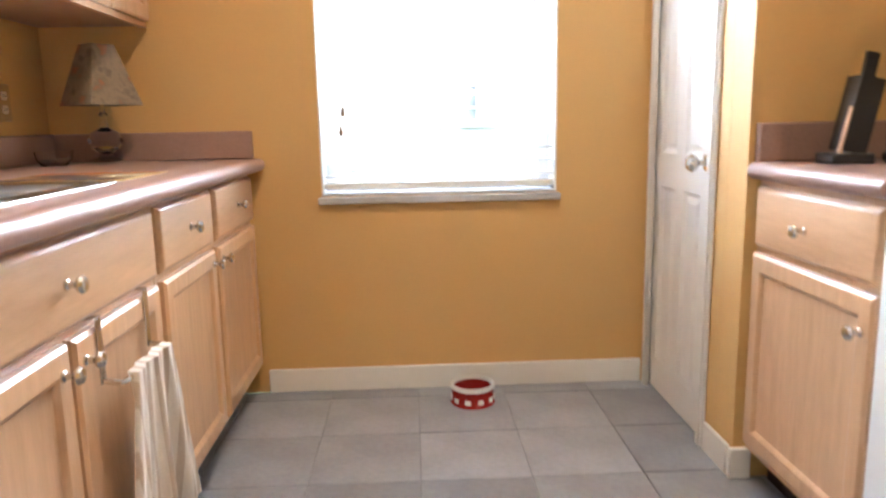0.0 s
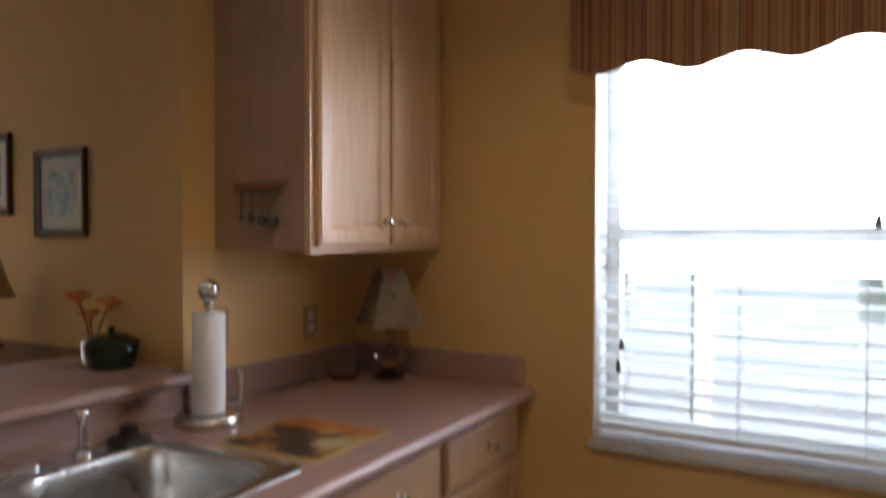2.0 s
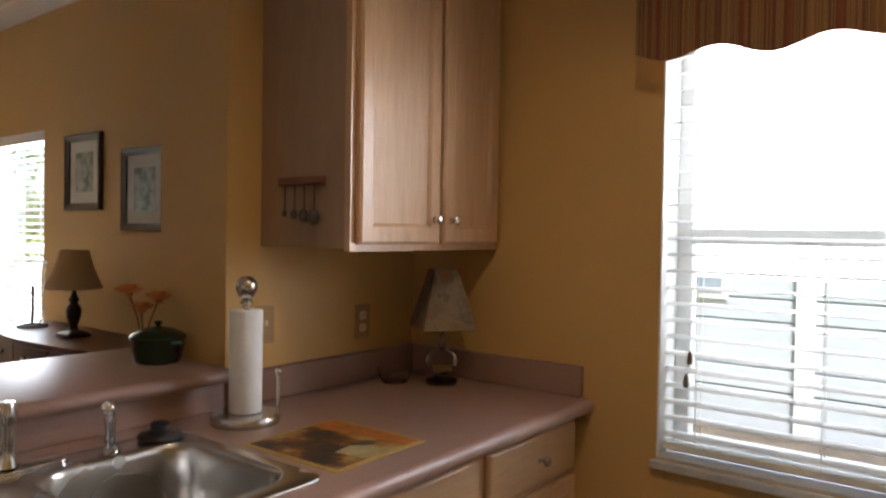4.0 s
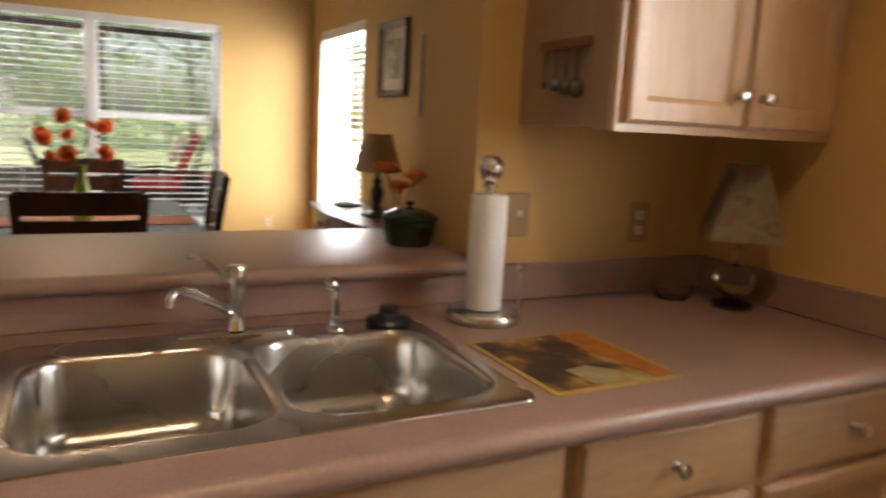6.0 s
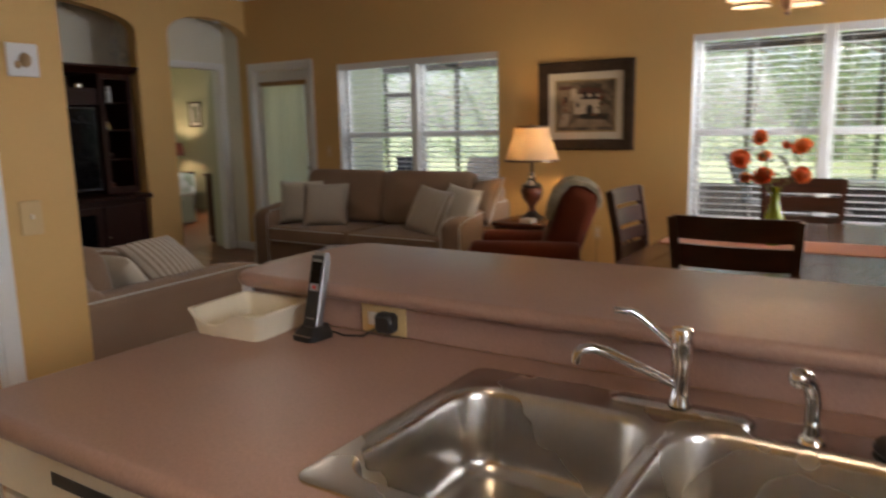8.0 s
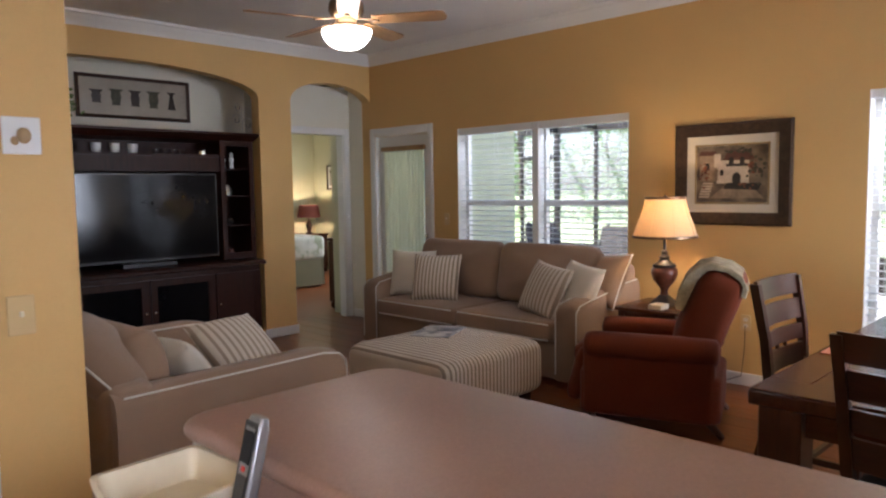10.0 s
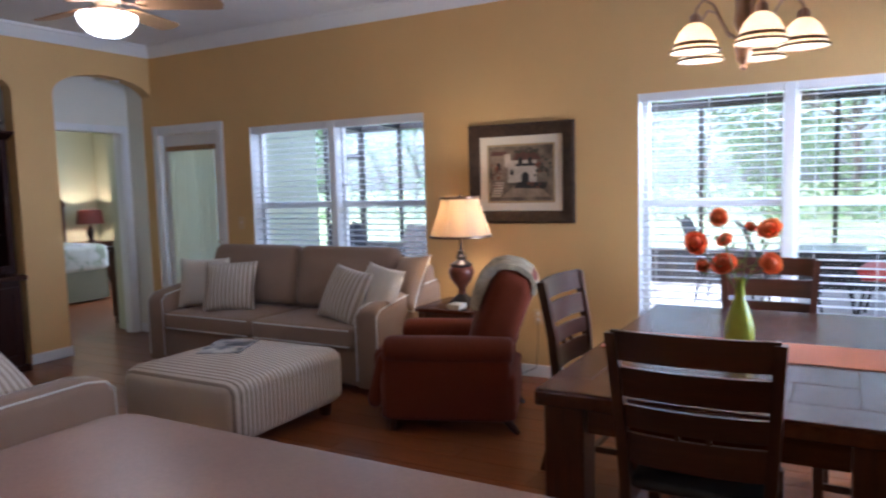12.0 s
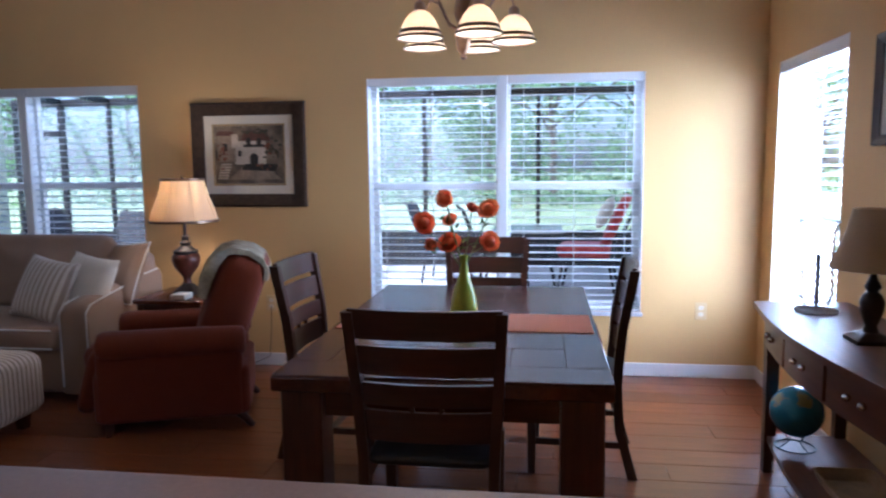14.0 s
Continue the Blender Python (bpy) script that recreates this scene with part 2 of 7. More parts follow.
BARK = surface("tree_bark", (0.11, 0.085, 0.06), 0.95, 0, 0.3, 4, 30, 0.6)
LIT_BOWL = glow("lit_frosted_bowl", (1.0, 0.90, 0.74), 5.0)
SCREENCLOTH, nt_s, bs_s = nodes_of("grey_insect_screen")
bs_s.inputs["Base Color"].default_value = (0.42, 0.44, 0.43, 1)
bs_s.inputs["Roughness"].default_value = 0.8
clear_s, mix_s = nt_s.nodes.new("ShaderNodeBsdfTransparent"), nt_s.nodes.new("ShaderNodeMixShader")
mix_s.inputs[0].default_value = 0.2
nt_s.links.new(clear_s.outputs[0], mix_s.inputs[1])
nt_s.links.new(bs_s.outputs[0], mix_s.inputs[2])
nt_s.links.new(mix_s.outputs[0], nt_s.nodes["Material Output"].inputs["Surface"])
CONSOLE = wood("red_mahogany_console", (0.13, 0.036, 0.013), (0.075, 0.021, 0.008), 0.36, 0, 1.3)
REDCUSH = fabric("red_outdoor_cushion", (0.42, 0.045, 0.04), 150)


# ---- mesh helpers ----
def thing(name, m=None, label="", category="", group="", kind=""):
    ob = new(name)
    ob.empty_display_size = 0.1
    ob.matrix_basis = m if m is not None else Matrix()
    return tagged(ob, label, category, group, kind)


def mesh_of(name, bm, material, smooth=40):
    me = bpy.data.meshes.new(name)
    bmesh.ops.recalc_face_normals(bm, faces=bm.faces)
    bm.to_mesh(me)
    bm.free()
    me.materials.append(material)
    if smooth:
        me.shade_smooth()
        me.set_sharp_from_angle(angle=radians(smooth))
    return me


def part(name, bm, material, parent=None, label="", smooth=40, m=None):
    ob = new(name, mesh_of(name, bm, material, smooth))
    ob.parent = parent
    if m is not None:
        ob.matrix_basis = m
    if label:
        ob["label"] = label
    return ob


def shared(name, me, parent, m):
    ob = new(name, me)
    ob.parent = parent
    ob.matrix_basis = m
    return ob


def solid(name, bm, material, label, category, kind="", m=None, group="", smooth=40):
    return tagged(part(name, bm, material, None, "", smooth, m), label, category, group, kind)


def box(x0, x1, y0, y1, z0, z1, bevel=0.0, bm=None, seg=1):
    bm = bm or bmesh.new()
    m = Matrix.LocRotScale(((x0 + x1) / 2, (y0 + y1) / 2, (z0 + z1) / 2), None, (abs(x1 - x0), abs(y1 - y0), abs(z1 - z0)))
    vs = bmesh.ops.create_cube(bm, size=1, matrix=m)["verts"]
    if bevel:
        es = list({e for v in vs for e in v.link_edges})
        bmesh.ops.bevel(bm, geom=es, offset=bevel, segments=seg, profile=0.5, affect='EDGES')
    return bm


def loft(loops, bm=None, cap0=True, cap1=True, closed=True):
    """Skin a row of loops of equal length."""
    bm = bm or bmesh.new()
    rings = [[bm.verts.new(p) for p in lp] for lp in loops]
    n = len(rings[0])
    for a, b in zip(rings, rings[1:]):
        for i in range(n if closed else n - 1):
            j = (i + 1) % n
            bm.faces.new((a[i], a[j], b[j], b[i]))
    if cap0:
        bm.faces.new(rings[0][::-1])
    if cap1:
        bm.faces.new(rings[-1])
    return bm


def ring(c, r, n=20, rx=None):
    return [(c[0] + r * math.cos(2 * math.pi * i / n), c[1] + (rx or r) * math.sin(2 * math.pi * i / n), c[2]) for i in range(n)]


def lathe(profile, at=(0, 0, 0), n=24, bm=None, cap0=True, cap1=True):
    return loft([ring((at[0], at[1], at[2] + z), max(r, 1e-4), n) for r, z in profile], bm, cap0, cap1)


def rrect(cx, cy, w, d, r, z, n=5):
    pts = []
    r = max(0.0005, min(r, w / 2 - 1e-4, d / 2 - 1e-4))
    for qx, qy, a0 in ((1, 1, 0), (-1, 1, 90), (-1, -1, 180), (1, -1, 270)):
        for k in range(n + 1):
            a = radians(a0 + 90 * k / n)
            pts.append((cx + qx * (w / 2 - r) + r * math.cos(a), cy + qy * (d / 2 - r) + r * math.sin(a), z))
    return pts


def softbox(cx, cy, w, d, z0, z1, r=0.05, edge=0.04, puff=0.0, bm=None, n=5):
    """An upholstered block: rounded in plan and at its edges, with a domed top."""
    loops = []
    for k in range(5):
        a = radians(90 * k / 4)
        i = edge * (1 - math.sin(a))
        loops.append(rrect(cx, cy, w - 2 * i, d - 2 * i, r, z0 + edge * (1 - math.cos(a)), n))
    for k in range(5):
        a = radians(90 * k / 4)
        i = edge * (1 - math.cos(a))
        loops.append(rrect(cx, cy, w - 2 * i, d - 2 * i, r, z1 - edge * (1 - math.sin(a)), n))
    for k, h in ((0.75, 0.45), (0.45, 0.85), (0.15, 1.0)):
        loops.append(rrect(cx, cy, (w - 2 * edge) * k, (d - 2 * edge) * k, r * k, z1 + puff * h, n))
    return loft(loops, bm)


def pillow(w, h, t, n=14, bm=None):
    """A knife-edged cushion lying in the x-z plane, thick along y."""
    bm = bm or bmesh.new()
    def prof(u, v):
        return t / 2 * (max(0, 1 - u * u) ** 0.42) * (max(0, 1 - v * v) ** 0.42)
    grids = []
    for s in (1, -1):
        g = [[None] * (n + 1) for _ in range(n + 1)]
        for i in range(n + 1):
            for j in range(n + 1):
                u, v = 2 * i / n - 1, 2 * j / n - 1
                pinch = 1 - 0.07 * (1 - u * u) * (v * v) , 1 - 0.07 * (1 - v * v) * (u * u)
                g[i][j] = bm.verts.new((w / 2 * u * pinch[1], s * prof(u, v), h / 2 * v * pinch[0] + h / 2))
        for i in range(n):
            for j in range(n):
                bm.faces.new((g[i][j], g[i + 1][j], g[i + 1][j + 1], g[i][j + 1]))
        grids.append(g)
    bmesh.ops.remove_doubles(bm, verts=bm.verts, dist=1e-4)
    return bm


def tube(points, r, n=10, bm=None, r1=None):
    """A round bar along a row of points."""
    pts = [Vector(p) for p in points]
    loops, up = [], None
    for i, p in enumerate(pts):
        d = (pts[min(i + 1, len(pts) - 1)] - pts[max(i - 1, 0)]).normalized()
        if up is None:
            up = d.orthogonal().normalized()
        up = (up - d * up.dot(d)).normalized()
        side = d.cross(up)
        rr = r if r1 is None else r + (r1 - r) * i / (len(pts) - 1)
        loops.append([p + (up * math.cos(2 * math.pi * k / n) + side * math.sin(2 * math.pi * k / n)) * rr for k in range(n)])
    return loft(loops, bm)


def bar(p0, p1, w, d, bm=None, w1=None, d1=None, side=(0, 1, 0)):
    """A square post between two points; w along side, d across it."""
    p0, p1 = Vector(p0), Vector(p1)
    ax = (p1 - p0).normalized()
    s = Vector(side)
    s = (s - ax * s.dot(ax)).normalized()
    t = ax.cross(s)
    loops = []
    for p, ww, dd in ((p0, w, d), (p1, w1 or w, d1 or d)):
        loops.append([p + s * (ww / 2 * a) + t * (dd / 2 * b) for a, b in ((1, 1), (-1, 1), (-1, -1), (1, -1))])
    return loft(loops, bm)


def sphere(c, r, bm=None, u=16, v=10, sz=1.0):
    prof = [(r * math.sin(math.pi * k / v), -r * sz * math.cos(math.pi * k / v)) for k in range(v + 1)]
    return lathe(prof, c, u, bm)


def slab(us, vs, holes, place, depth):
    """A panel on a grid of lines with some cells left open; place maps (u, v, depth)."""
    bm = bmesh.new()
    front = [[bm.verts.new(place(u, v, 0)) for v in vs] for u in us]
    back = [[bm.verts.new(place(u, v, depth)) for v in vs] for u in us]
    nu, nv = len(us) - 1, len(vs) - 1
    full = {(i, j) for i in range(nu) for j in range(nv)} - set(holes)
    for i, j in full:
        bm.faces.new((front[i][j], front[i + 1][j], front[i + 1][j + 1], front[i][j + 1]))
        bm.faces.new((back[i][j], back[i][j + 1], back[i + 1][j + 1], back[i + 1][j]))
        for di, dj, a, b in ((-1, 0, (i, j), (i, j + 1)), (1, 0, (i + 1, j), (i + 1, j + 1)), (0, -1, (i, j), (i + 1, j)), (0, 1, (i, j + 1), (i + 1, j + 1))):
            if (i + di, j + dj) not in full:
                bm.faces.new((front[a[0]][a[1]], front[b[0]][b[1]], back[b[0]][b[1]], back[a[0]][a[1]]))
    loose = [v for v in bm.verts if not v.link_faces]
    bmesh.ops.delete(bm, geom=loose, context='VERTS')
    return bm


def prism(outline, place, depth):
    """A flat outline pushed to a thickness; place maps (u, v, depth)."""
    bm = bmesh.new()
    a = [bm.verts.new(place(u, v, 0)) for u, v in outline]
    b = [bm.verts.new(place(u, v, depth)) for u, v in outline]
    bm.faces.new(a)
    bm.faces.new(b[::-1])
    bm.normal_update()
    n = len(a)
    for i in range(n):
        bm.faces.new((a[i], b[i], b[(i + 1) % n], a[(i + 1) % n]))
    bmesh.ops.triangulate(bm, faces=[f for f in bm.faces if len(f.verts) > 4])
    return bm


# ---- structure ----
CEIL_Z = 3.0
NK, ND = 3.365, 3.434          # inner faces of the north wall, kitchen and dining
WX = -5.778                    # inner face of the west wall
TVY = -4.30                    # face of the television wall
KS = -0.36                     # face of the kitchen's south wall
EX = 1.74                      # kitchen's east wall
PX = -1.27                     # end of the south wall, east side of the living room

KW = (-0.175, 0.715, 0.765, 2.12)      # kitchen window: x0 x1 z0 z1
DW = (-5.53, -4.50, 0.455, 2.10)       # dining north window
W1 = (-2.943, -1.010, 0.62, 2.10)      # living west window: y0 y1 z0 z1
W2 = (0.735, 2.655, 0.455, 2.11)       # dining west window
FD = (-4.215, -3.37, 0.0, 2.10)        # patio door
BD = (-5.685, -4.80, 0.0, 2.14)         # bedroom door: x0 x1

solid("wall_north_kitchen", slab([-1.15, KW[0], KW[1], EX + 0.12], [0, KW[2], KW[3], CEIL_Z], {(1, 1)}, lambda u, v, d: (u, NK + d, v), 0.22), WALL,
      "golden yellow painted kitchen wall with a window", "wall", "structure")
solid("wall_north_dining", slab([WX - 0.2, DW[0], DW[1], -1.15], [0, DW[2], DW[3], CEIL_Z], {(1, 1)}, lambda u, v, d: (u, ND + d, v), 0.2), WALL,
      "golden yellow painted dining room wall with a window", "wall", "structure")
solid("wall_west", slab([-4.9, FD[0], FD[1], W1[0], W1[1], W2[0], W2[1], ND], [0, W2[2], W1[2], FD[3], 2.11, CEIL_Z],
                        {(1, 0), (1, 1), (1, 2), (3, 2), (5, 1), (5, 2)}, lambda u, v, d: (WX - d, u, v), 0.2), WALL,
      "golden yellow painted wall with two wide windows and a patio door", "wall", "structure")
solid("wall_south_kitchen", slab([PX, -0.93, -0.17, EX + 0.12], [0, 2.05, CEIL_Z], {(1, 0)}, lambda u, v, d: (u, KS - d, v), 0.12), WALL,
      "golden yellow painted wall end with a white door", "wall", "structure")
solid("wall_east_living", box(PX, PX + 0.12, -5.0, KS - 0.122, 0, CEIL_Z), WALL, "golden yellow painted living room wall", "wall", "structure")
solid("wall_east_kitchen", box(EX, EX + 0.12, KS, NK, 0, CEIL_Z), WALL, "golden yellow painted kitchen wall", "wall", "structure")
solid("wall_pantry_south", box(1.07, EX, 2.56, 2.68, 0, CEIL_Z), WALL, "golden yellow painted pantry wall end", "wall", "structure")
solid("wall_pantry_west", slab([2.682, 2.80, 3.335, NK], [0, 2.03, CEIL_Z], {(1, 0)}, lambda u, v, d: (1.07 + d, u, v), 0.1), WALL,
      "golden yellow painted pantry wall with a door", "wall", "structure")
solid("wall_stub", box(-1.50, -1.152, 2.517, ND - 0.001, 0, CEIL_Z), WALL, "golden yellow painted wall end beside the bar", "wall", "structure")


def arch_pts(x0, x1, spring, top, n=18):
    """Points of a flat arch from x0 to x1."""
    c, h = (x0 + x1) / 2, abs(x1 - x0) / 2
    return [(c + (x0 - c) * math.cos(math.pi * k / n), spring + (top - spring) * math.sin(math.pi * k / n) ** 0.9) for k in range(n + 1)]


outline = [(WX - 0.02, CEIL_Z), (WX - 0.02, 2.42)] + arch_pts(WX - 0.02, -4.715, 2.42, 2.655)[1:] + [(-4.715, 0), (-4.345, 0)] + \
    arch_pts(-4.345, -1.75, 2.42, 2.66) + [(-1.75, 0), (PX, 0), (PX, CEIL_Z)]
solid("wall_television", prism(outline, lambda u, v, d: (u, TVY - d, v), 0.14), WALL, "golden yellow wall with a wide arched niche and an arched passage", "wall", "structure", smooth=30)
solid("niche_back_wall", box(-4.69, PX, -5.06, -4.962, 0, CEIL_Z), WALL_PALE, "pale cream back wall of the television niche", "wall", "structure")
solid("niche_side_wall", box(-4.69, -4.57, -4.96, TVY - 0.142, 0, CEIL_Z), WALL_PALE, "pale wall between niche and passage", "wall", "structure")
solid("passage_back_wall", slab([WX, BD[0], BD[1], -4.602], [0, BD[3], CEIL_Z], {(1, 0)}, lambda u, v, d: (u, -4.68 - d, v), 0.12), WALL_PALE,
      "pale wall with the bedroom doorway", "wall", "structure")
solid("passage_side_wall", box(WX - 0.02, WX + 0.004, -4.679, TVY - 0.142, 0, CEIL_Z), WALL_PALE, "pale side wall of the arched passage", "wall", "structure")
solid("ceiling", box(WX - 0.2, EX + 0.12, -5.06, 3.65, CEIL_Z, CEIL_Z + 0.12), CEIL, "white textured ceiling", "ceiling", "structure")

# bedroom shell
solid("wall_passage_west", box(WX - 0.2, WX - 0.004, -5.06, -4.902, 0, CEIL_Z), WALL_SAGE, "sage painted bedroom wall corner", "wall", "structure")
# window opening is assumed, out of view; it lets daylight onto the bed
solid("wall_bedroom_west", slab([-9.45, -7.7, -6.1, -5.04], [0, 0.75, 2.1, 2.75], {(1, 1)}, lambda u, v, d: (-8.66 - d, u, v), 0.12), WALL_SAGE, "sage painted bedroom wall with an added, unseen window opening", "wall", "structure")
solid("wall_bedroom_south", box(-8.66, -4.0, -9.57, -9.45, 0, 2.75), WALL_SAGE, "sage painted bedroom wall", "wall", "structure")
solid("wall_bedroom_east", box(-4.0, -3.9, -9.57, -5.06, 0, 2.75), WALL_SAGE, "sage painted bedroom wall", "wall", "structure")
solid("wall_bedroom_north", box(-9.15, WX - 0.202, -5.04, -4.90, 0, 2.95), STUCCO, "pale green outside wall of the bedroom", "wall", "structure")
solid("ceiling_bedroom", box(-8.78, -3.9, -9.57, -5.062, 2.752, 2.85), CEIL, "white bedroom ceiling", "ceiling", "structure")


def strip(name, pieces, material, label):
    bm = bmesh.new()
    for p in pieces:
        box(*p, 0.004, bm)
    return solid(name, bm, material, label, "trim", "structure")


BB = 0.095
strip("baseboard_kitchen", [(-0.41, 1.056, NK - 0.015, NK - 0.001, 0.001, BB), (1.056, 1.07, 2.575, 2.74, 0.001, BB), (1.056, 1.12, 2.545, 2.559, 0.001, BB)], TRIM, "white painted kitchen baseboard")
strip("baseboard_dining", [(WX + 0.015, -1.475, ND - 0.015, ND - 0.001, 0.001, BB)], TRIM, "white painted dining room baseboard")
strip("baseboard_west", [(WX + 0.001, WX + 0.015, FD[1] + 0.075, ND - 0.001, 0.001, BB)], TRIM, "white painted living room baseboard")
strip("baseboard_television", [(-4.73, -4.33, TVY + 0.001, TVY + 0.015, 0.001, BB), (-4.73, -4.716, TVY - 0.14, TVY, 0.001, BB), (WX + 0.005, WX + 0.018, -4.66, TVY, 0.001, BB)], TRIM, "white baseboard round the pier")


def crown(name, p0, p1, inward):
    """Crown moulding below the ceiling along a wall."""
    prof = [(0.0, -0.115), (0.012, -0.115), (0.02, -0.095), (0.05, -0.065), (0.075, -0.03), (0.09, -0.022), (0.095, -0.002), (0.0, -0.002)]
    i = Vector(inward)
    loops = [[Vector((*p, CEIL_Z + z)) + i * a for a, z in prof] for p in (p0, p1)]
    return solid(name, loft(loops), TRIM, "white crown moulding under the ceiling", "trim", "structure", smooth=25)


crown("crown_television", (WX, TVY), (PX, TVY), (0, 1, 0))
crown("crown_west", (WX, TVY), (WX, ND), (1, 0, 0))
crown("crown_north", (WX, ND), (-1.50, ND), (0, -1, 0))


def casing(name, lo, hi, top, place, label, w=0.07, t=0.018):
    """Door trim: two legs and a head, on the wall's face."""
    bm = bmesh.new()
    for a0, a1, z0, z1 in ((lo - w, lo, 0.0, top + w), (hi, hi + w, 0.0, top + w), (lo + 0.0005, hi - 0.0005, top, top + w)):
        for d0, d1, k in ((0.001, t * 0.6, 0.0), (t * 0.6, t, w * 0.22)):
            p, q = place(a0 + (k if z1 - z0 > 1 else 0), z0, d0), place(a1 - (k if z1 - z0 > 1 else 0), z1 - (k if z1 - z0 < 1 else 0), d1)
            box(min(p[0], q[0]), max(p[0], q[0]), min(p[1], q[1]), max(p[1], q[1]), p[2], q[2], 0.003, bm)
    return solid(name, bm, TRIM, label, "trim", "structure")


casing("trim_pantry", 2.80, 3.335 - 0.045, 2.03, lambda a, z, d: (1.07 - d, a, z), "white painted casing of the pantry door", 0.05)
casing("trim_patio_door", FD[0], FD[1], FD[3], lambda a, z, d: (WX + d, a, z), "white painted casing of the patio door", 0.085)
casing("trim_bedroom", BD[0], BD[1], BD[3], lambda a, z, d: (a, -4.68 + d, z), "white painted casing of the bedroom doorway", 0.075)
casing("trim_hall", -0.93, -0.17, 2.05, lambda a, z, d: (a, KS + d, z), "white painted casing of the hall door", 0.085)
strip("trim_bedroom_jamb", [(BD[0] - 0.001, BD[0] + 0.016, -4.80, -4.681, 0, 2.139), (BD[1] - 0.016, BD[1] + 0.001, -4.80, -4.681, 0, 2.139)], TRIM, "white painted door jamb")


def panel_door(name, w, h, place, label, knob_at, thick=0.038, rows=((0.12, 0.78), (0.90, 1.62), (1.72, 1.96))):
    """A moulded six-panel door; place is its pose, hinged at x = 0."""
    d = thing(name, place, label, "door", kind="structure")
    stile = 0.105 if w > 0.6 else 0.085
    mid = 0.085 if w > 0.6 else 0.07
    pw = (w - 2 * stile - mid) / 2
    us = [0, stile, stile + pw, stile + pw + mid, w - stile, w]
    vs = [0]
    for a, b in rows:
        vs += [a, b]
    vs.append(h)
    holes = {(i, j) for i in (1, 3) for j in range(1, len(vs) - 1, 2)}
    part("leaf", slab(us, vs, holes, lambda u, v, q: (u, q, v), thick), TRIM, d)
    for i in (1, 3):
        for j in range(1, len(vs) - 1, 2):
            u0, u1, v0, v1 = us[i], us[i + 1], vs[j], vs[j + 1]
            def lp(ins, y):
                return [(u0 + ins, y, v0 + ins), (u1 - ins, y, v0 + ins), (u1 - ins, y, v1 - ins), (u0 + ins, y, v1 - ins)]
            bm = loft([lp(0, 0.001), lp(0.014, 0.010), lp(0.022, 0.010), lp(0.038, 0.003)], cap0=False)
            loft([lp(0, thick - 0.001), lp(0.014, thick - 0.010), lp(0.022, thick - 0.010), lp(0.038, thick - 0.003)], bm, cap0=False)
            part("panel", bm, TRIM, d, smooth=20)
    bm = lathe([(0.026, 0), (0.026, 0.006), (0.010, 0.010), (0.010, 0.03), (0.024, 0.04), (0.028, 0.052), (0.020, 0.064), (0.004, 0.067)])
    bm.transform(Matrix.Translation((knob_at[0], 0, knob_at[1])) @ Matrix.Rotation(radians(90), 4, 'X'))
    part("knob", bm, NICKEL, d, "satin nickel door knob")
    return d


# the pantry door faces west, the hall door faces north
panel_door("door_1", 0.53, 2.015, Matrix.Translation((1.078, 3.332, 0.01)) @ Matrix.Rotation(radians(-90), 4, 'Z'), "white moulded six-panel pantry door, shut", (0.492, 0.885))
panel_door("door_2", 0.75, 2.035, Matrix.Translation((-0.175, KS - 0.006, 0.008)) @ Matrix.Rotation(radians(180), 4, 'Z'), "white moulded six-panel hall door, shut", (0.68, 0.95))


def sash_window(name, u0, u1, z0, z1, place, label, pairs=1, rail=0.5, sill=True, deep=0.2):
    """A single-hung window set back in its opening; place maps (u, z, depth)."""
    w = thing(name, None, label, "window", kind="structure")
    def bx(a0, a1, b0, b1, d0, d1, bev=0.004):
        p, q = place(a0, b0, d0), place(a1, b1, d1)
        return box(min(p[0], q[0]), max(p[0], q[0]), min(p[1], q[1]), max(p[1], q[1]), min(p[2], q[2]), max(p[2], q[2]), bev)
    f = 0.05
    d0, d1 = deep - 0.085, deep - 0.03
    step = (u1 - u0) / pairs
    for k in range(pairs):
        a, b = u0 + k * step, u0 + (k + 1) * step
        zr = z0 + (z1 - z0) * rail
        for r in ((a + 0.001, a + f, z0 + 0.001, z1 - 0.001), (b - f, b - 0.001, z0 + 0.001, z1 - 0.001), (a + f, b - f, z1 - f, z1 - 0.001), (a + f, b - f, z0 + 0.001, z0 + f)):
            part("window_frame", bx(*r, d0, d1), TRIM, w)
        part("meeting_rail", bx(a + f, b - f, zr - 0.025, zr + 0.025, d0 - 0.01, d1 - 0.01), TRIM, w)
        for q0, q1 in ((z0 + f, zr - 0.025), (zr + 0.025, z1 - f)):
            pane = part("pane", bx(a + f, b - f, q0, q1, d0 + 0.02, d0 + 0.024, 0), PANE, w)
            pane.visible_shadow = False
        if k:
            part("mullion", bx(a - 0.035, a + 0.035, z0 + 0.001, z1 - 0.001, 0.012, d0 - 0.012), TRIM, w)
    for r in ((u0 + 0.0005, u0 + 0.006, z0 + 0.009, z1 - 0.0065), (u1 - 0.006, u1 - 0.0005, z0 + 0.009, z1 - 0.0065), (u0 + 0.0005, u1 - 0.0005, z1 - 0.006, z1 - 0.0005)):
        part("jamb_liner", bx(*r, 0.0005, d0 - 0.001, 0), TRIM, w)
    if sill:
        part("window_sill", bx(u0 - 0.012, u1 + 0.012, z0 - 0.028, z0 - 0.001, -0.022, -0.001), MARBLE, w, "grey-white marble window sill edge")
        part("window_sill", bx(u0 + 0.001, u1 - 0.001, z0 + 0.001, z0 + 0.008, -0.0005, d0 - 0.001, 0), MARBLE, w)
    return w


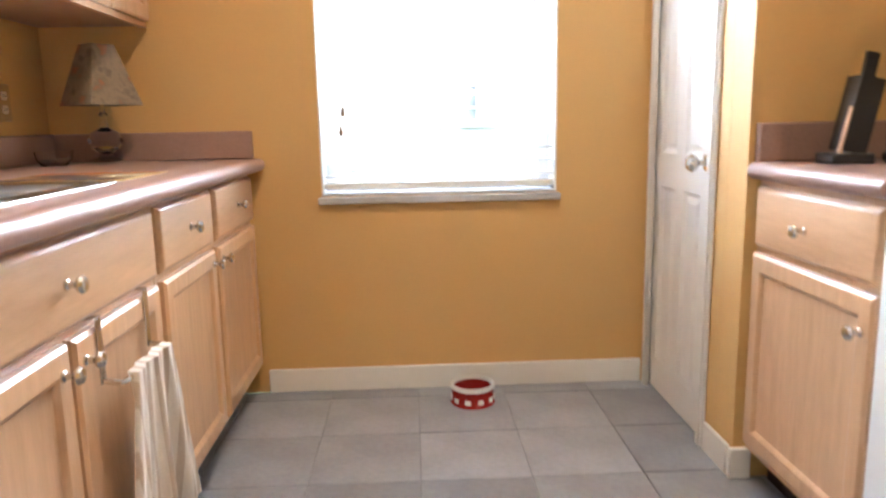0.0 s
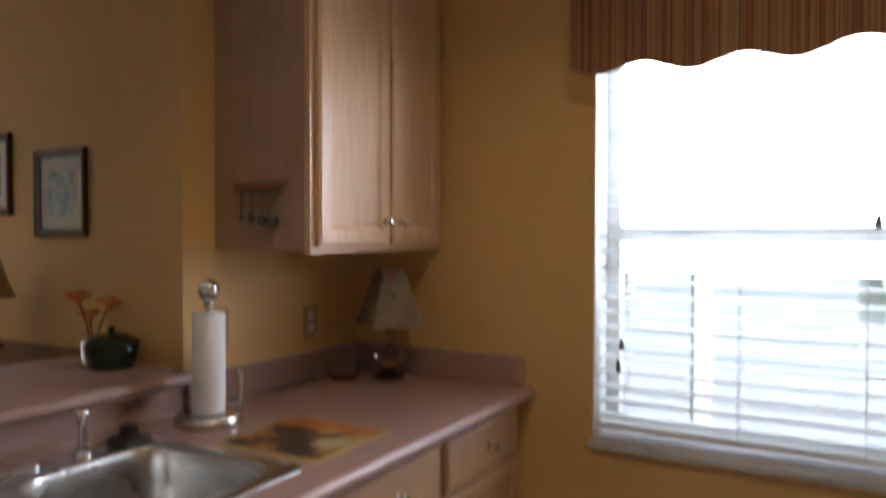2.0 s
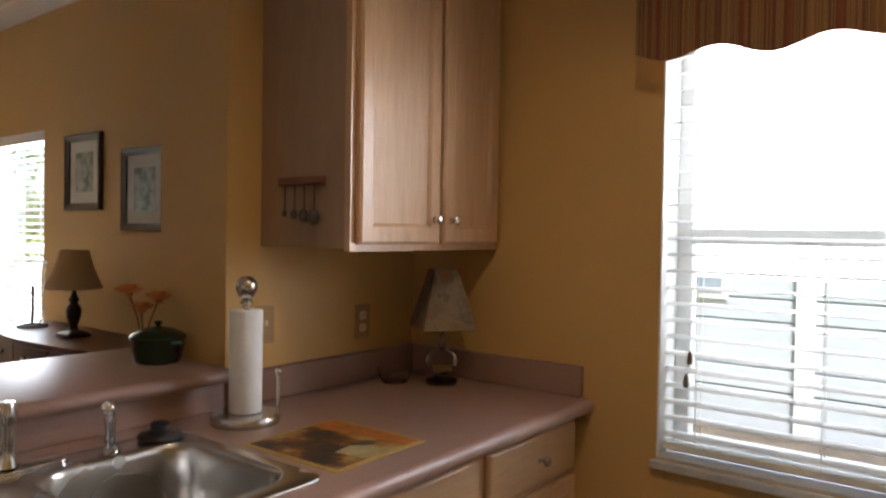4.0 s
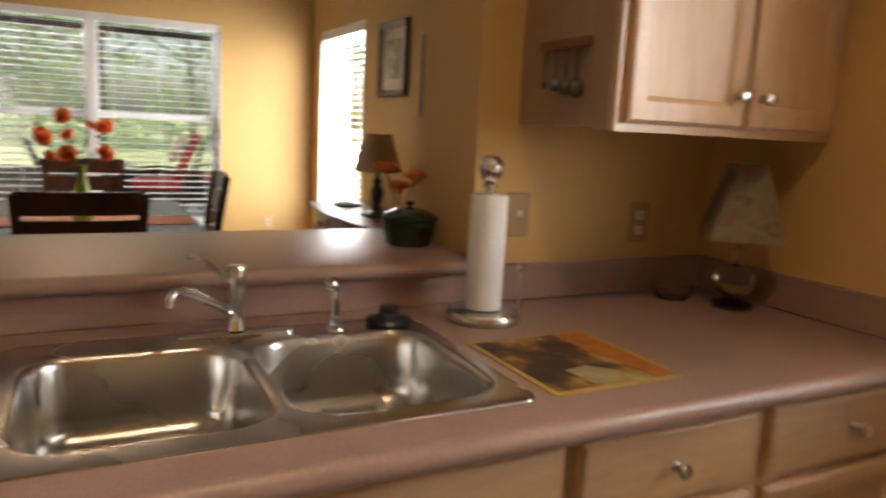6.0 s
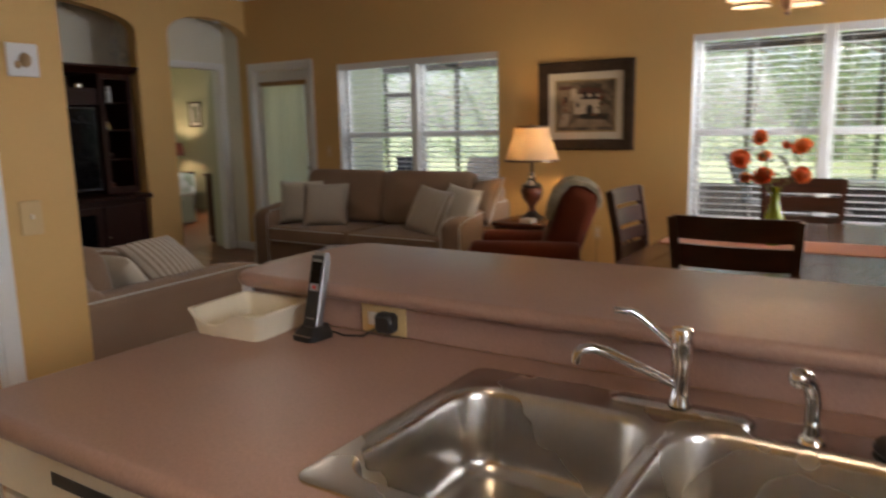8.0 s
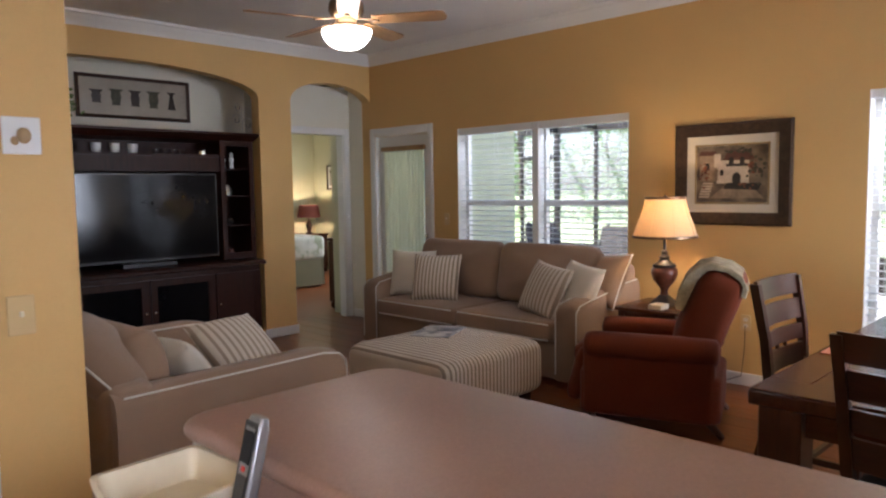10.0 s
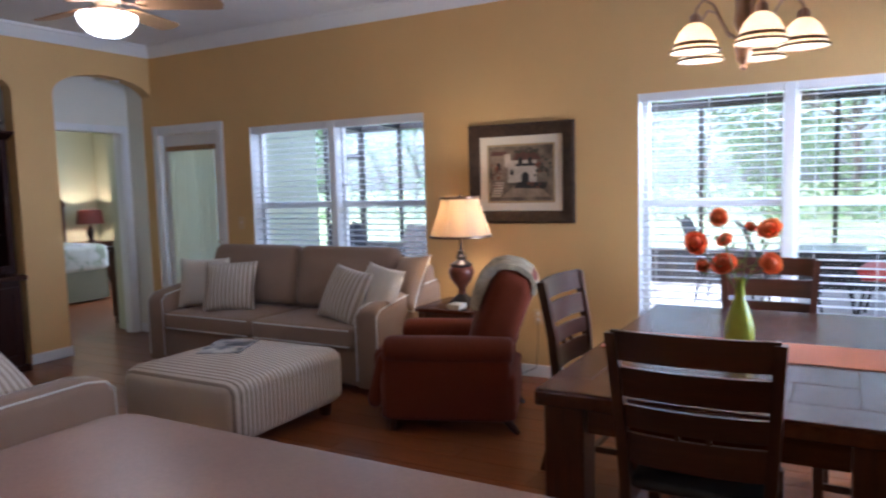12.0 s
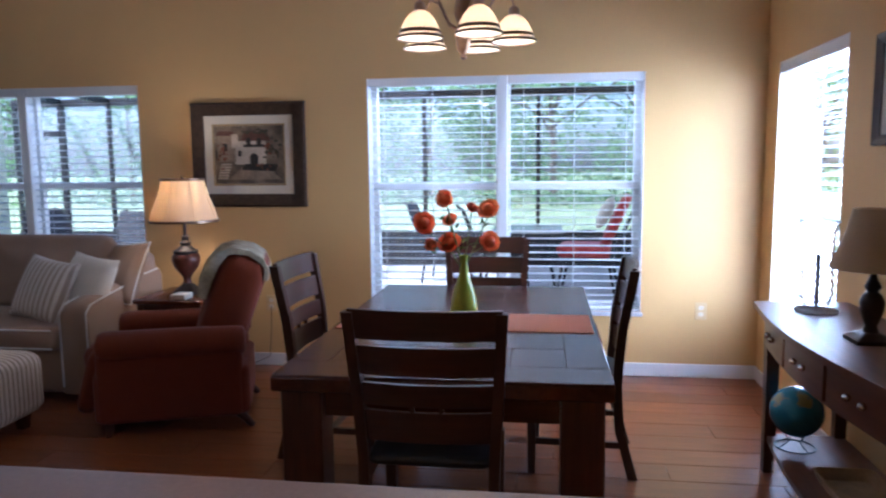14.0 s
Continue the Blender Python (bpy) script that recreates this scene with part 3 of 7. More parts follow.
P_KW = lambda u, z, d: (u, NK + d, z)
P_DW = lambda u, z, d: (u, ND + d, z)
P_W = lambda u, z, d: (WX - d, u, z)
sash_window("window_1", *KW, P_KW, "white single-hung kitchen window", deep=0.22)
sash_window("window_2", *DW, P_DW, "white single-hung dining window, glaring with daylight")
sash_window("window_3", *W1, P_W, "white double window behind the sofa", 2)
sash_window("window_4", *W2, P_W, "white double window beside the dining table", 2, 0.53)


def blind(u0, u1, z0, z1, place, along, label, tilt=12, pitch=0.05, depth=0.055, drop=None, stack=0):
    """A slatted blind inside a window opening: each slat, rails, cords."""
    b = thing("window_blind", None, label, "blind", "window blinds")
    def bx(a0, a1, b0, b1, d0, d1, bev=0.003, bm=None):
        p, q = place(a0, b0, d0), place(a1, b1, d1)
        return box(min(p[0], q[0]), max(p[0], q[0]), min(p[1], q[1]), max(p[1], q[1]), min(p[2], q[2]), max(p[2], q[2]), bev, bm)
    part("head_rail", bx(u0 + 0.004, u1 - 0.004, z1 - 0.065, z1 - 0.003, 0.012, 0.09), TRIM, b, "white valance board")
    part("bottom_rail", bx(u0 + 0.008, u1 - 0.008, z0 + 0.012, z0 + 0.034, depth - 0.026, depth + 0.026), TRIM, b)
    L = u1 - u0 - 0.016
    w = 0.05
    bm = bmesh.new()
    prof = [(-w / 2, -0.0022), (-w / 4, 0.0014), (0, 0.0026), (w / 4, 0.0014), (w / 2, -0.0022), (w / 4, -0.0012), (0, 0), (-w / 4, -0.0012)]
    loops = [[(a, y, z) for y, z in prof] for a in (-L / 2, L / 2)]
    loft(loops, bm)
    me = mesh_of("slat", bm, SLAT if along == "x" else SLAT_BACKLIT)
    n = int((z1 - 0.09 - z0 - 0.05) / pitch)
    turn = Matrix.Rotation(radians(90), 4, 'Z') if along == "y" else Matrix()
    for k in range(n + 1):
        z = z0 + 0.06 + k * pitch
        c = place((u0 + u1) / 2, z, depth)
        shared("slat", me, b, Matrix.Translation(c) @ turn @ Matrix.Rotation(radians(tilt if along == "x" else tilt), 4, 'X'))
    for f in (0.12, 0.5, 0.88) if L > 0.7 else (0.16, 0.84):
        u = u0 + f * (u1 - u0)
        for dd in (-0.024, 0.024):
            part("ladder_cord", bx(u - 0.0012, u + 0.0012, z0 + 0.03, z1 - 0.06, depth + dd - 0.001, depth + dd + 0.001, 0), TRIM, b)
    return b


bk = blind(KW[0], KW[1], KW[2] + 0.012, KW[3], P_KW, "x", "white slatted blind in the kitchen window", 8)
for u, z in ((-0.085, 1.06), (-0.095, 0.99), (0.63, 1.46)):
    c = P_KW(u, z, 0.02)
    part("cord_tassel", lathe([(0.002, 0.04), (0.006, 0.03), (0.009, 0.012), (0.007, 0.0)], c, 10), BRONZE, bk, "dark cord tassel")
    part("pull_cord", tube([(c[0], c[1], z + 0.04), (c[0], c[1] + 0.01, KW[3] - 0.06)], 0.0011, 5), TRIM, bk)
blind(*DW, P_DW, "x", "white slatted blind in the dining window, slats open", 6)
ym = (W1[0] + W1[1]) / 2
blind(W1[0], ym - 0.036, W1[2], W1[3], P_W, "y", "white slatted blind behind the sofa, slats open", 6)
blind(ym + 0.036, W1[1], W1[2], W1[3], P_W, "y", "white slatted blind behind the sofa, slats open", 6)
ym = (W2[0] + W2[1]) / 2
blind(W2[0], ym - 0.036, W2[2], W2[3], P_W, "y", "white slatted blind beside the dining table, slats open", 4)
blind(ym + 0.036, W2[1], W2[2], W2[3], P_W, "y", "white slatted blind beside the dining table, slats open", 4)

# patio door: a glazed leaf behind a sheer curtain panel
pd = thing("door_3", None, "white glazed patio door with a sheer curtain panel", "door", kind="structure")
part("leaf", slab([FD[0] + 0.004, FD[0] + 0.12, FD[1] - 0.12, FD[1] - 0.004], [0.01, 0.25, 1.95, 2.09], {(1, 1)}, lambda u, v, d: (WX - 0.06 - d, u, v), 0.045), TRIM, pd)
pane = part("pane", box(WX - 0.09, WX - 0.084, FD[0] + 0.12, FD[1] - 0.12, 0.25, 1.95), PANE, pd)
pane.visible_shadow = False
loops = []
for k in range(61):
    y = FD[0] + 0.11 + (FD[1] - FD[0] - 0.22) * k / 60
    x = WX - 0.035 + 0.012 * math.sin(k * 1.05) + 0.004 * math.sin(k * 2.3)
    loops.append([(x, y, 0.2), (x + 0.003, y, 1.0), (x, y, 1.93), (x + 0.0015, y, 1.93), (x + 0.0045, y, 1.0), (x + 0.0015, y, 0.2)])
part("curtain", loft(loops), CURTAIN, pd, "pale green sheer curtain")
part("curtain_rod", box(WX - 0.05, WX - 0.012, FD[0] + 0.075, FD[1] - 0.075, 1.925, 1.975, 0.006), wood("tan_rod_wood", (0.40, 0.24, 0.10), (0.30, 0.17, 0.07), 0.5, 1), pd, "wood-toned curtain header")
part("knob", sphere((WX - 0.03, FD[1] - 0.06, 1.0), 0.025), NICKEL, pd)
for y0, y1, z0, z1 in ((FD[0] + 0.0005, FD[0] + 0.0035, 0.002, 2.095), (FD[1] - 0.0035, FD[1] - 0.0005, 0.002, 2.095), (FD[0] + 0.004, FD[1] - 0.004, 2.0925, 2.0995)):
    part("jamb_liner", box(WX - 0.058, WX - 0.001, y0, y1, z0, z1), TRIM, pd)

# ---- kitchen ----
def knob_mesh():
    return mesh_of("knob", lathe([(0.010, 0), (0.010, 0.003), (0.006, 0.006), (0.0055, 0.016), (0.013, 0.021), (0.0165, 0.027), (0.013, 0.033), (0.003, 0.0355)], n=16), NICKEL)


KNOB = knob_mesh()


def framed_front(w, h, t=0.02, stile=0.058):
    """A cabinet door with a raised frame round a recessed panel, facing +x, in the y-z plane."""
    def lp(ins, x):
        return [(x, -w / 2 + ins, ins), (x, w / 2 - ins, ins), (x, w / 2 - ins, h - ins), (x, -w / 2 + ins, h - ins)]
    return loft([lp(0, 0), lp(0, t - 0.006), lp(0.008, t), (lp(stile - 0.012, t)), lp(stile - 0.006, t - 0.003), lp(stile, t - 0.009), lp(stile + 0.004, t - 0.0095)], cap0=True)


def flat_front(w, h, t=0.02):
    """A drawer front with an eased edge, facing +x."""
    def lp(ins, x):
        return [(x, -w / 2 + ins, ins), (x, w / 2 - ins, ins), (x, w / 2 - ins, h - ins), (x, -w / 2 + ins, h - ins)]
    return loft([lp(0, 0), lp(0, t - 0.012), lp(0.004, t - 0.006), lp(0.012, t - 0.001), lp(0.016, t)])


def base_cabinet(y0, y1, face, sign, label, fronts, z_top=0.867, depth=0.60):
    """A base cabinet whose fronts face sign*x at x = face. fronts: (kind, y0, y1, z0, z1, knob y, knob z)."""
    c = thing("base_cabinet", Matrix.Translation((face, 0, 0)) @ Matrix.Diagonal((sign, 1, 1, 1)), label, "cabinet", "kitchen base cabinets")
    a, b = y0 + 0.001, y1 - 0.001
    part("body", slab([a, b], [0.10, z_top], set(), lambda u, v, d: (-0.001 - d, u, v), 0.02), MAPLE, c)
    part("side", box(-depth, -0.0212, a, a + 0.018, 0.10, z_top), MAPLE, c)
    part("side", box(-depth, -0.0212, b - 0.018, b, 0.10, z_top), MAPLE, c)
    part("bottom", box(-depth, -0.0212, a + 0.0182, b - 0.0182, 0.10, 0.118), MAPLE, c)
    part("back_panel", box(-depth - 0.01, -depth - 0.0002, a, b, 0.10, z_top), MAPLE, c)
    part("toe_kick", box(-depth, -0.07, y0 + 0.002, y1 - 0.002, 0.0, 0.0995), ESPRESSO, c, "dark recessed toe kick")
    for kind, a, b, z0, z1, ky, kz in fronts:
        if kind == "door":
            f = part("door", framed_front(b - a, z1 - z0), MAPLE, c, m=Matrix.Translation((0, (a + b) / 2, z0)), smooth=25)
        else:
            f = part("drawer_front", flat_front(b - a, z1 - z0), MAPLE_H, c, m=Matrix.Translation((0, (a + b) / 2, z0)), smooth=25)
        shared("knob", KNOB, f, Matrix.Translation((0.02, ky - (a + b) / 2, kz - z0)) @ Matrix.Rotation(radians(90), 4, 'Y'))
    return c


FACE = -0.445
base_cabinet(1.415, 2.335, FACE, 1, "pale maple sink cabinet with a false drawer and two doors",
             [("drawer", 1.435, 2.315, 0.69, 0.850, 1.879, 0.772), ("door", 1.435, 1.868, 0.125, 0.672, 1.835, 0.625), ("door", 1.884, 2.315, 0.125, 0.672, 1.918, 0.625)])
base_cabinet(2.337, 3.357, FACE, 1, "pale maple base cabinet with two drawers and two doors",
             [("drawer", 2.352, 2.795, 0.69, 0.850, 2.571, 0.772), ("drawer", 2.835, 3.335, 0.69, 0.850, 3.098, 0.772),
              ("door", 2.352, 2.795, 0.125, 0.672, 2.765, 0.632), ("door", 2.835, 3.335, 0.125, 0.672, 2.868, 0.632)])
base_cabinet(1.995, 2.545, 1.10, -1, "pale maple base cabinet with one drawer beside the pantry",
             [("drawer", 2.012, 2.53, 0.69, 0.850, 2.281, 0.765), ("door", 2.012, 2.53, 0.125, 0.672, 2.045, 0.59)], depth=0.62)

# dishwasher and the cabinet run's end panel
dwm = thing("dishwasher", None, "cream white built-in dishwasher under the counter", "dishwasher")
part("body", box(-1.04, FACE - 0.002, 0.72, 1.325, 0.10, 0.866), PLASTIC, dwm)
part("door", box(FACE - 0.001, FACE + 0.024, 0.724, 1.321, 0.14, 0.735, 0.006), PLASTIC, dwm)
part("control_panel", box(FACE - 0.001, FACE + 0.03, 0.724, 1.321, 0.742, 0.862, 0.006), PLASTIC, dwm)
part("handle_recess", box(FACE + 0.0305, FACE + 0.032, 0.93, 1.12, 0.80, 0.825, 0.0), BLACK, dwm, "dark handle recess")
part("kick_plate", box(-1.0, FACE - 0.06, 0.722, 1.323, 0.0, 0.098), PLASTIC, dwm)
part("filler", box(-1.04, FACE + 0.001, 1.327, 1.413, 0.10, 0.866), MAPLE, tagged(thing("cabinet_filler"), "pale maple filler strip beside the dishwasher", "cabinet"))
solid("cabinet_end", box(-1.12, FACE + 0.01, 0.692, 0.716, 0.0, 0.866, 0.002), MAPLE, "pale maple panel closing the cabinet run", "panel")

# worktop with the sink's cut-out, front bullnose
SX0, SX1, SY0, SY1 = -1.052, -0.485, 1.452, 2.300
CT0, CT1 = 0.868, 0.914
wt = thing("worktop", None, "mauve speckled laminate worktop with a rounded front edge", "countertop")
bm = slab([-1.148, SX0 + 0.012, SX1 - 0.012, -0.402], [0.672, SY0 + 0.012, SY1 - 0.012, NK - 0.002], {(1, 1)}, lambda u, v, d: (u, v, CT1 - d), CT1 - CT0)
part("top", bm, LAM, wt)


def bullnose(x, out, y0, y1, z0, z1, n=10):
    c, r = (z0 + z1) / 2, (z1 - z0) / 2
    prof = [(x + out * r * math.sin(math.pi * k / n), c - r * math.cos(math.pi * k / n)) for k in range(n + 1)]
    return loft([[(px, y, pz) for px, pz in prof] for y in (y0, y1)])


part("front_edge", bullnose(-0.4025, 1, 0.672, NK - 0.002, CT0, CT1), LAM, wt)
bm = bmesh.new()
n = 10
prof = [((CT0 + CT1) / 2 - 0.023 * math.cos(math.pi * k / n), -0.023 * math.sin(math.pi * k / n)) for k in range(n + 1)]
loft([[(x, 0.6725 + q, z) for z, q in prof] for x in (-1.148, -0.4025)], bm)
part("end_edge", bm, LAM, wt)
part("side_splash", box(-1.128, -0.418, NK - 0.022, NK - 0.002, CT1 + 0.0005, 1.016, 0.004), LAM, wt, "mauve laminate splashback")
part("back_splash", box(-1.150, -1.130, 2.519, NK - 0.002, CT1 + 0.0005, 1.016, 0.004), LAM, wt, "mauve laminate splashback")

# half wall and bar top
hw = solid("wall_bar", box(-1.30, -1.166, 0.675, 2.515, 0, 0.994), WALL, "golden yellow half wall under the bar", "wall", "structure")
bsp = solid("bar_splash", box(-1.165, -1.147, 0.675, 2.515, CT1 + 0.0005, 0.994, 0.002), LAM, "mauve laminate splashback below the bar top", "splashback", "structure")
bt = thing("bar_top", None, "raised mauve speckled laminate bar top with rounded edges", "bar top")
BX0, BX1, BY0, BY1, BZ0, BZ1 = -1.70, -1.105, 0.615, 2.515, 0.996, 1.036
n = 8
prof = [((BZ0 + BZ1) / 2 - 0.02 * math.cos(math.pi * k / n), 0.02 * math.sin(math.pi * k / n)) for k in range(n + 1)]
loops = []
for z, q in prof:
    w, d = BX1 - BX0 - 0.04 + 2 * q, BY1 - BY0 - 0.02 + q
    cy = BY1 - d / 2
    pts = [(BX1 - 0.02 + q, BY1, z), (BX0 + 0.02 - q, BY1, z)]
    r = 0.07
    for cx0, a0 in ((BX0 + 0.02 - q + r, 180), (BX1 - 0.02 + q - r, 270)):
        for k in range(7):
            a = radians(a0 + 15 * k)
            pts.append((cx0 + r * math.cos(a), BY1 - d + r + r * math.sin(a), z))
    loops.append(pts)
part("top", loft(loops), LAM, bt, smooth=50)
for q, z0, z1 in ((0.0, 0.90, 0.935), (0.014, 0.9355, 0.965), (0.028, 0.9655, 0.9935)):
    part("end_moulding", box(-1.305 - q * 0.3, -1.16 + q * 0.6, 0.640 - q * 0.5, 0.6745, z0, z1, 0.004), TRIM, bt, "white stepped moulding under the bar end")

# sink
sk = thing("sink", None, "double-bowl stainless steel drop-in sink", "sink")
ym = (SY0 + SY1) / 2
bm = bmesh.new()
ZR = 0.9183
for a, b, rc in ((SY0, ym, 0), (ym, SY1, 0)):
    oa, ob_ = (a, b)
    cx, cy = (SX0 + SX1) / 2, (a + b) / 2
    W, D = SX1 - SX0, b - a
    bx_c, bw, bd = -0.745, 0.40, D - 0.062
    by_c = cy + (0.012 if a == SY0 else -0.012)
    def bowl(o, z, r):
        return rrect(bx_c, by_c, bw + o, bd + o, r, ZR - z, 8)
    rings = [rrect(cx, cy, W, D, 0.032, ZR, 8)]
    def edge(ins, z):
        """The outer edge of one half: round corners outside, square at the middle."""
        side = 1 if b == SY1 else -1
        return [(cx + math.copysign(W / 2 - ins, px - cx), ym, z) if (py - cy) * side < 0 else (px - math.copysign(ins, px - cx), py - side * ins, z) for px, py, pz in rings[0]]
    loft([edge(0.0, CT1 + 0.0006), edge(0.001, ZR - 0.001), edge(0.004, ZR), bowl(0.034, 0.0, 0.092), bowl(0.024, 0.0, 0.087), bowl(0.018, 0.0012, 0.084), bowl(0.011, 0.004, 0.081), bowl(0.005, 0.009, 0.079), bowl(0.0, 0.018, 0.078), bowl(-0.012, 0.115, 0.075)]
         + [bowl(-0.012 - 0.09 * (1 - math.cos(radians(15 * k))), 0.125 + 0.045 * math.sin(radians(15 * k)), 0.075 - 0.004 * k) for k in range(1, 7)]
         + [rrect(bx_c, by_c, 0.08, 0.08, 0.0399, ZR - 0.178, 8)], bm, cap0=False)
bmesh.ops.remove_doubles(bm, verts=bm.verts, dist=0.00005)
part("double_bowl", bm, STEEL, sk, smooth=32)
for y in ((SY0 + ym) / 2 + 0.012, (SY1 + ym) / 2 - 0.012):
    part("drain", lathe([(0.042, 0), (0.042, 0.003), (0.034, 0.004), (0.030, -0.001), (0.001, -0.002)], (-0.745, y, ZR - 0.178), 20), CHROME, sk, "chrome drain strainer")

fc = thing("faucet", Matrix.Translation((-1.012, 1.879, 0.919)), "chrome single-lever kitchen faucet on the sink", "faucet")
part("base_plate", loft([rrect(0, 0, 0.045, 0.25, 0.022, 0), rrect(0, 0, 0.045, 0.25, 0.022, 0.005), rrect(0, 0, 0.030, 0.225, 0.015, 0.010)]), CHROME, fc, smooth=50)
part("body", lathe([(0.022, 0.012), (0.018, 0.03), (0.016, 0.05), (0.016, 0.088), (0.0195, 0.094), (0.0195, 0.14), (0.017, 0.148), (0.002, 0.150)]), CHROME, fc)
part("spout", tube([(0, -0.005, 0.045), (0.025, -0.03, 0.065), (0.06, -0.07, 0.093), (0.088, -0.102, 0.115), (0.105, -0.122, 0.124), (0.118, -0.137, 0.124), (0.124, -0.144, 0.114), (0.125, -0.145, 0.10)], 0.0092, 12, r1=0.0085), CHROME, fc, smooth=60)
part("lever", tube([(0, -0.015, 0.115), (0.012, -0.035, 0.138), (0.028, -0.065, 0.168), (0.036, -0.08, 0.178), (0.05, -0.105, 0.18)], 0.0072, 10, r1=0.006), CHROME, fc, smooth=60)

sp = thing("side_sprayer", Matrix.Translation((-0.985, 2.088, 0.919)) @ Matrix.Diagonal((0.85, 0.85, 0.9, 1)), "chrome side sprayer on the sink rim", "sprayer")
part("base", lathe([(0.026, 0), (0.024, 0.008), (0.016, 0.014), (0.014, 0.03), (0.016, 0.036)]), CHROME, sp)
part("handle", tube([(0, 0, 0.034), (0, 0, 0.075), (0.004, -0.004, 0.10), (0.016, -0.012, 0.118), (0.032, -0.022, 0.122)], 0.014, 12, r1=0.016), CHROME, sp, smooth=60)
part("spray_head", sphere((0.034, -0.0235, 0.122), 0.019), CHROME, sp)
st = thing("sink_stopper", Matrix.Translation((-1.005, 2.225, 0.919)), "black rubber sink stopper lying on the sink rim", "stopper")
part("flange", lathe([(0.052, 0), (0.055, 0.006), (0.050, 0.013), (0.028, 0.018), (0.022, 0.024)]), BLACK, st)
part("grip", lathe([(0.022, 0.024), (0.024, 0.036), (0.018, 0.041), (0.002, 0.042)]), BLACK, st)

pt = thing("paper_towel_holder", Matrix.Translation((-0.985, 2.465, CT1)), "brushed steel holder with a nearly full paper towel roll", "paper towel")
part("base", lathe([(0.092, 0), (0.094, 0.004), (0.094, 0.018), (0.088, 0.026), (0.01, 0.028)], n=36), NICKEL, pt, "brushed steel base")
part("roll", lathe([(0.018, 0.03), (0.043, 0.03), (0.0445, 0.034), (0.0445, 0.303), (0.043, 0.307), (0.018, 0.307)], n=32), PAPER, pt, "white paper towel roll")
part("finial", lathe([(0.009, 0.29), (0.009, 0.32), (0.016, 0.324), (0.016, 0.332), (0.010, 0.336), (0.020, 0.345), (0.028, 0.36), (0.030, 0.372), (0.026, 0.387), (0.014, 0.398), (0.001, 0.401)]), NICKEL, pt)
part("side_rod", tube([(0.045, 0.075, 0.026), (0.045, 0.075, 0.125)], 0.005), NICKEL, pt)
part("rod_knob", sphere((0.045, 0.075, 0.134), 0.011), NICKEL, pt)

# place mat with a blurred autumn picture
def painting(name, stops, scale, seed, rough=0.6):
    m, nt, b = nodes_of(name)
    nz = noise_node(nt, scale, 4, 0.55)
    mp = [n for n in nt.nodes if n.type == 'MAPPING'][0]
    mp.inputs["Location"].default_value = (seed, seed * 0.7, 0)
    r = ramp_node(nt, nz.outputs[0], stops)
    nt.links.new(r.outputs[0], b.inputs["Base Color"])
    b.inputs["Roughness"].default_value = rough
    return m


MATPIC = painting("autumn_picture", [(0.36, (0.03, 0.02, 0.014)), (0.47, (0.07, 0.035, 0.018)), (0.54, (0.20, 0.075, 0.02)), (0.60, (0.36, 0.20, 0.04)), (0.70, (0.42, 0.34, 0.18))], 9.0, 3.0)
MATEDGE = surface("gold_mat_edge", (0.50, 0.33, 0.08), 0.5, 0, 0.2, 8, 60, 0.05)
pm = thing("place_mat", pose(-0.655, 2.487, CT1 + 0.0005, 0, 0, 1), "autumn-coloured picture place mat lying beside the sink", "place mat")
part("border", loft([rrect(0, 0, 0.325, 0.315, 0.006, 0), rrect(0, 0, 0.325, 0.315, 0.006, 0.002)]), MATEDGE, pm, "gold border")
part("picture", loft([rrect(0, 0, 0.30, 0.285, 0.004, 0.0021), rrect(0, 0, 0.30, 0.285, 0.004, 0.003)]), MATPIC, pm)
part("printed_sunset", prism([(-0.15, 0.06), (-0.15, 0.142), (0.15, 0.142), (0.15, 0.10), (0.02, 0.075)], lambda u, v, d: (u, v, 0.0031 + d), 0.0005), surface("printed_orange", (0.48, 0.15, 0.02), 0.5, 0, 0.3, 14, 60), pm, "orange printed sky", smooth=0)
part("printed_house", prism([(0.06, -0.06), (0.14, -0.05), (0.145, 0.02), (0.09, 0.04), (0.05, 0.0)], lambda u, v, d: (u, v, 0.0031 + d), 0.0006), surface("printed_cream", (0.42, 0.34, 0.17), 0.5, 0, 0.25, 14, 60), pm, smooth=0)

# small crystal lamp with a patchwork shade
PATCH = painting("patchwork_shade", [(0.36, (0.15, 0.11, 0.07)), (0.47, (0.27, 0.21, 0.14)), (0.58, (0.20, 0.155, 0.10)), (0.66, (0.32, 0.13, 0.06))], 16.0, 5.0, 0.9)
cl = thing("crystal_table_lamp", Matrix.Translation((-0.895, 3.225, CT1)) @ Matrix.Diagonal((1, 1, 1.07, 1)), "small crystal glass lamp with an unlit patchwork shade", "lamp")
part("base", lathe([(0.055, 0), (0.055, 0.012), (0.03, 0.02), (0.02, 0.03), (0.045, 0.05), (0.058, 0.075), (0.045, 0.1), (0.014, 0.115), (0.010, 0.15), (0.016, 0.155), (0.008, 0.165), (0.006, 0.2)]), GLASS, cl, "clear crystal base")
loops = [rrect(0, 0, w, w, 0.008, z, 2) for w, z in ((0.195, 0.185), (0.145, 0.27), (0.085, 0.375))]
inner = [rrect(0, 0, w - 0.006, w - 0.006, 0.006, z, 2) for w, z in ((0.085, 0.374), (0.145, 0.27), (0.195, 0.186))]
part("shade", loft(loops + inner, cap0=False, cap1=False), PATCH, cl, "patchwork fabric shade", m=Matrix.Rotation(radians(55), 4, 'Z'))
gj = thing("glass_jar", Matrix.Translation((-1.03, 3.13, CT1)), "low clear glass dish beside the crystal lamp", "dish")
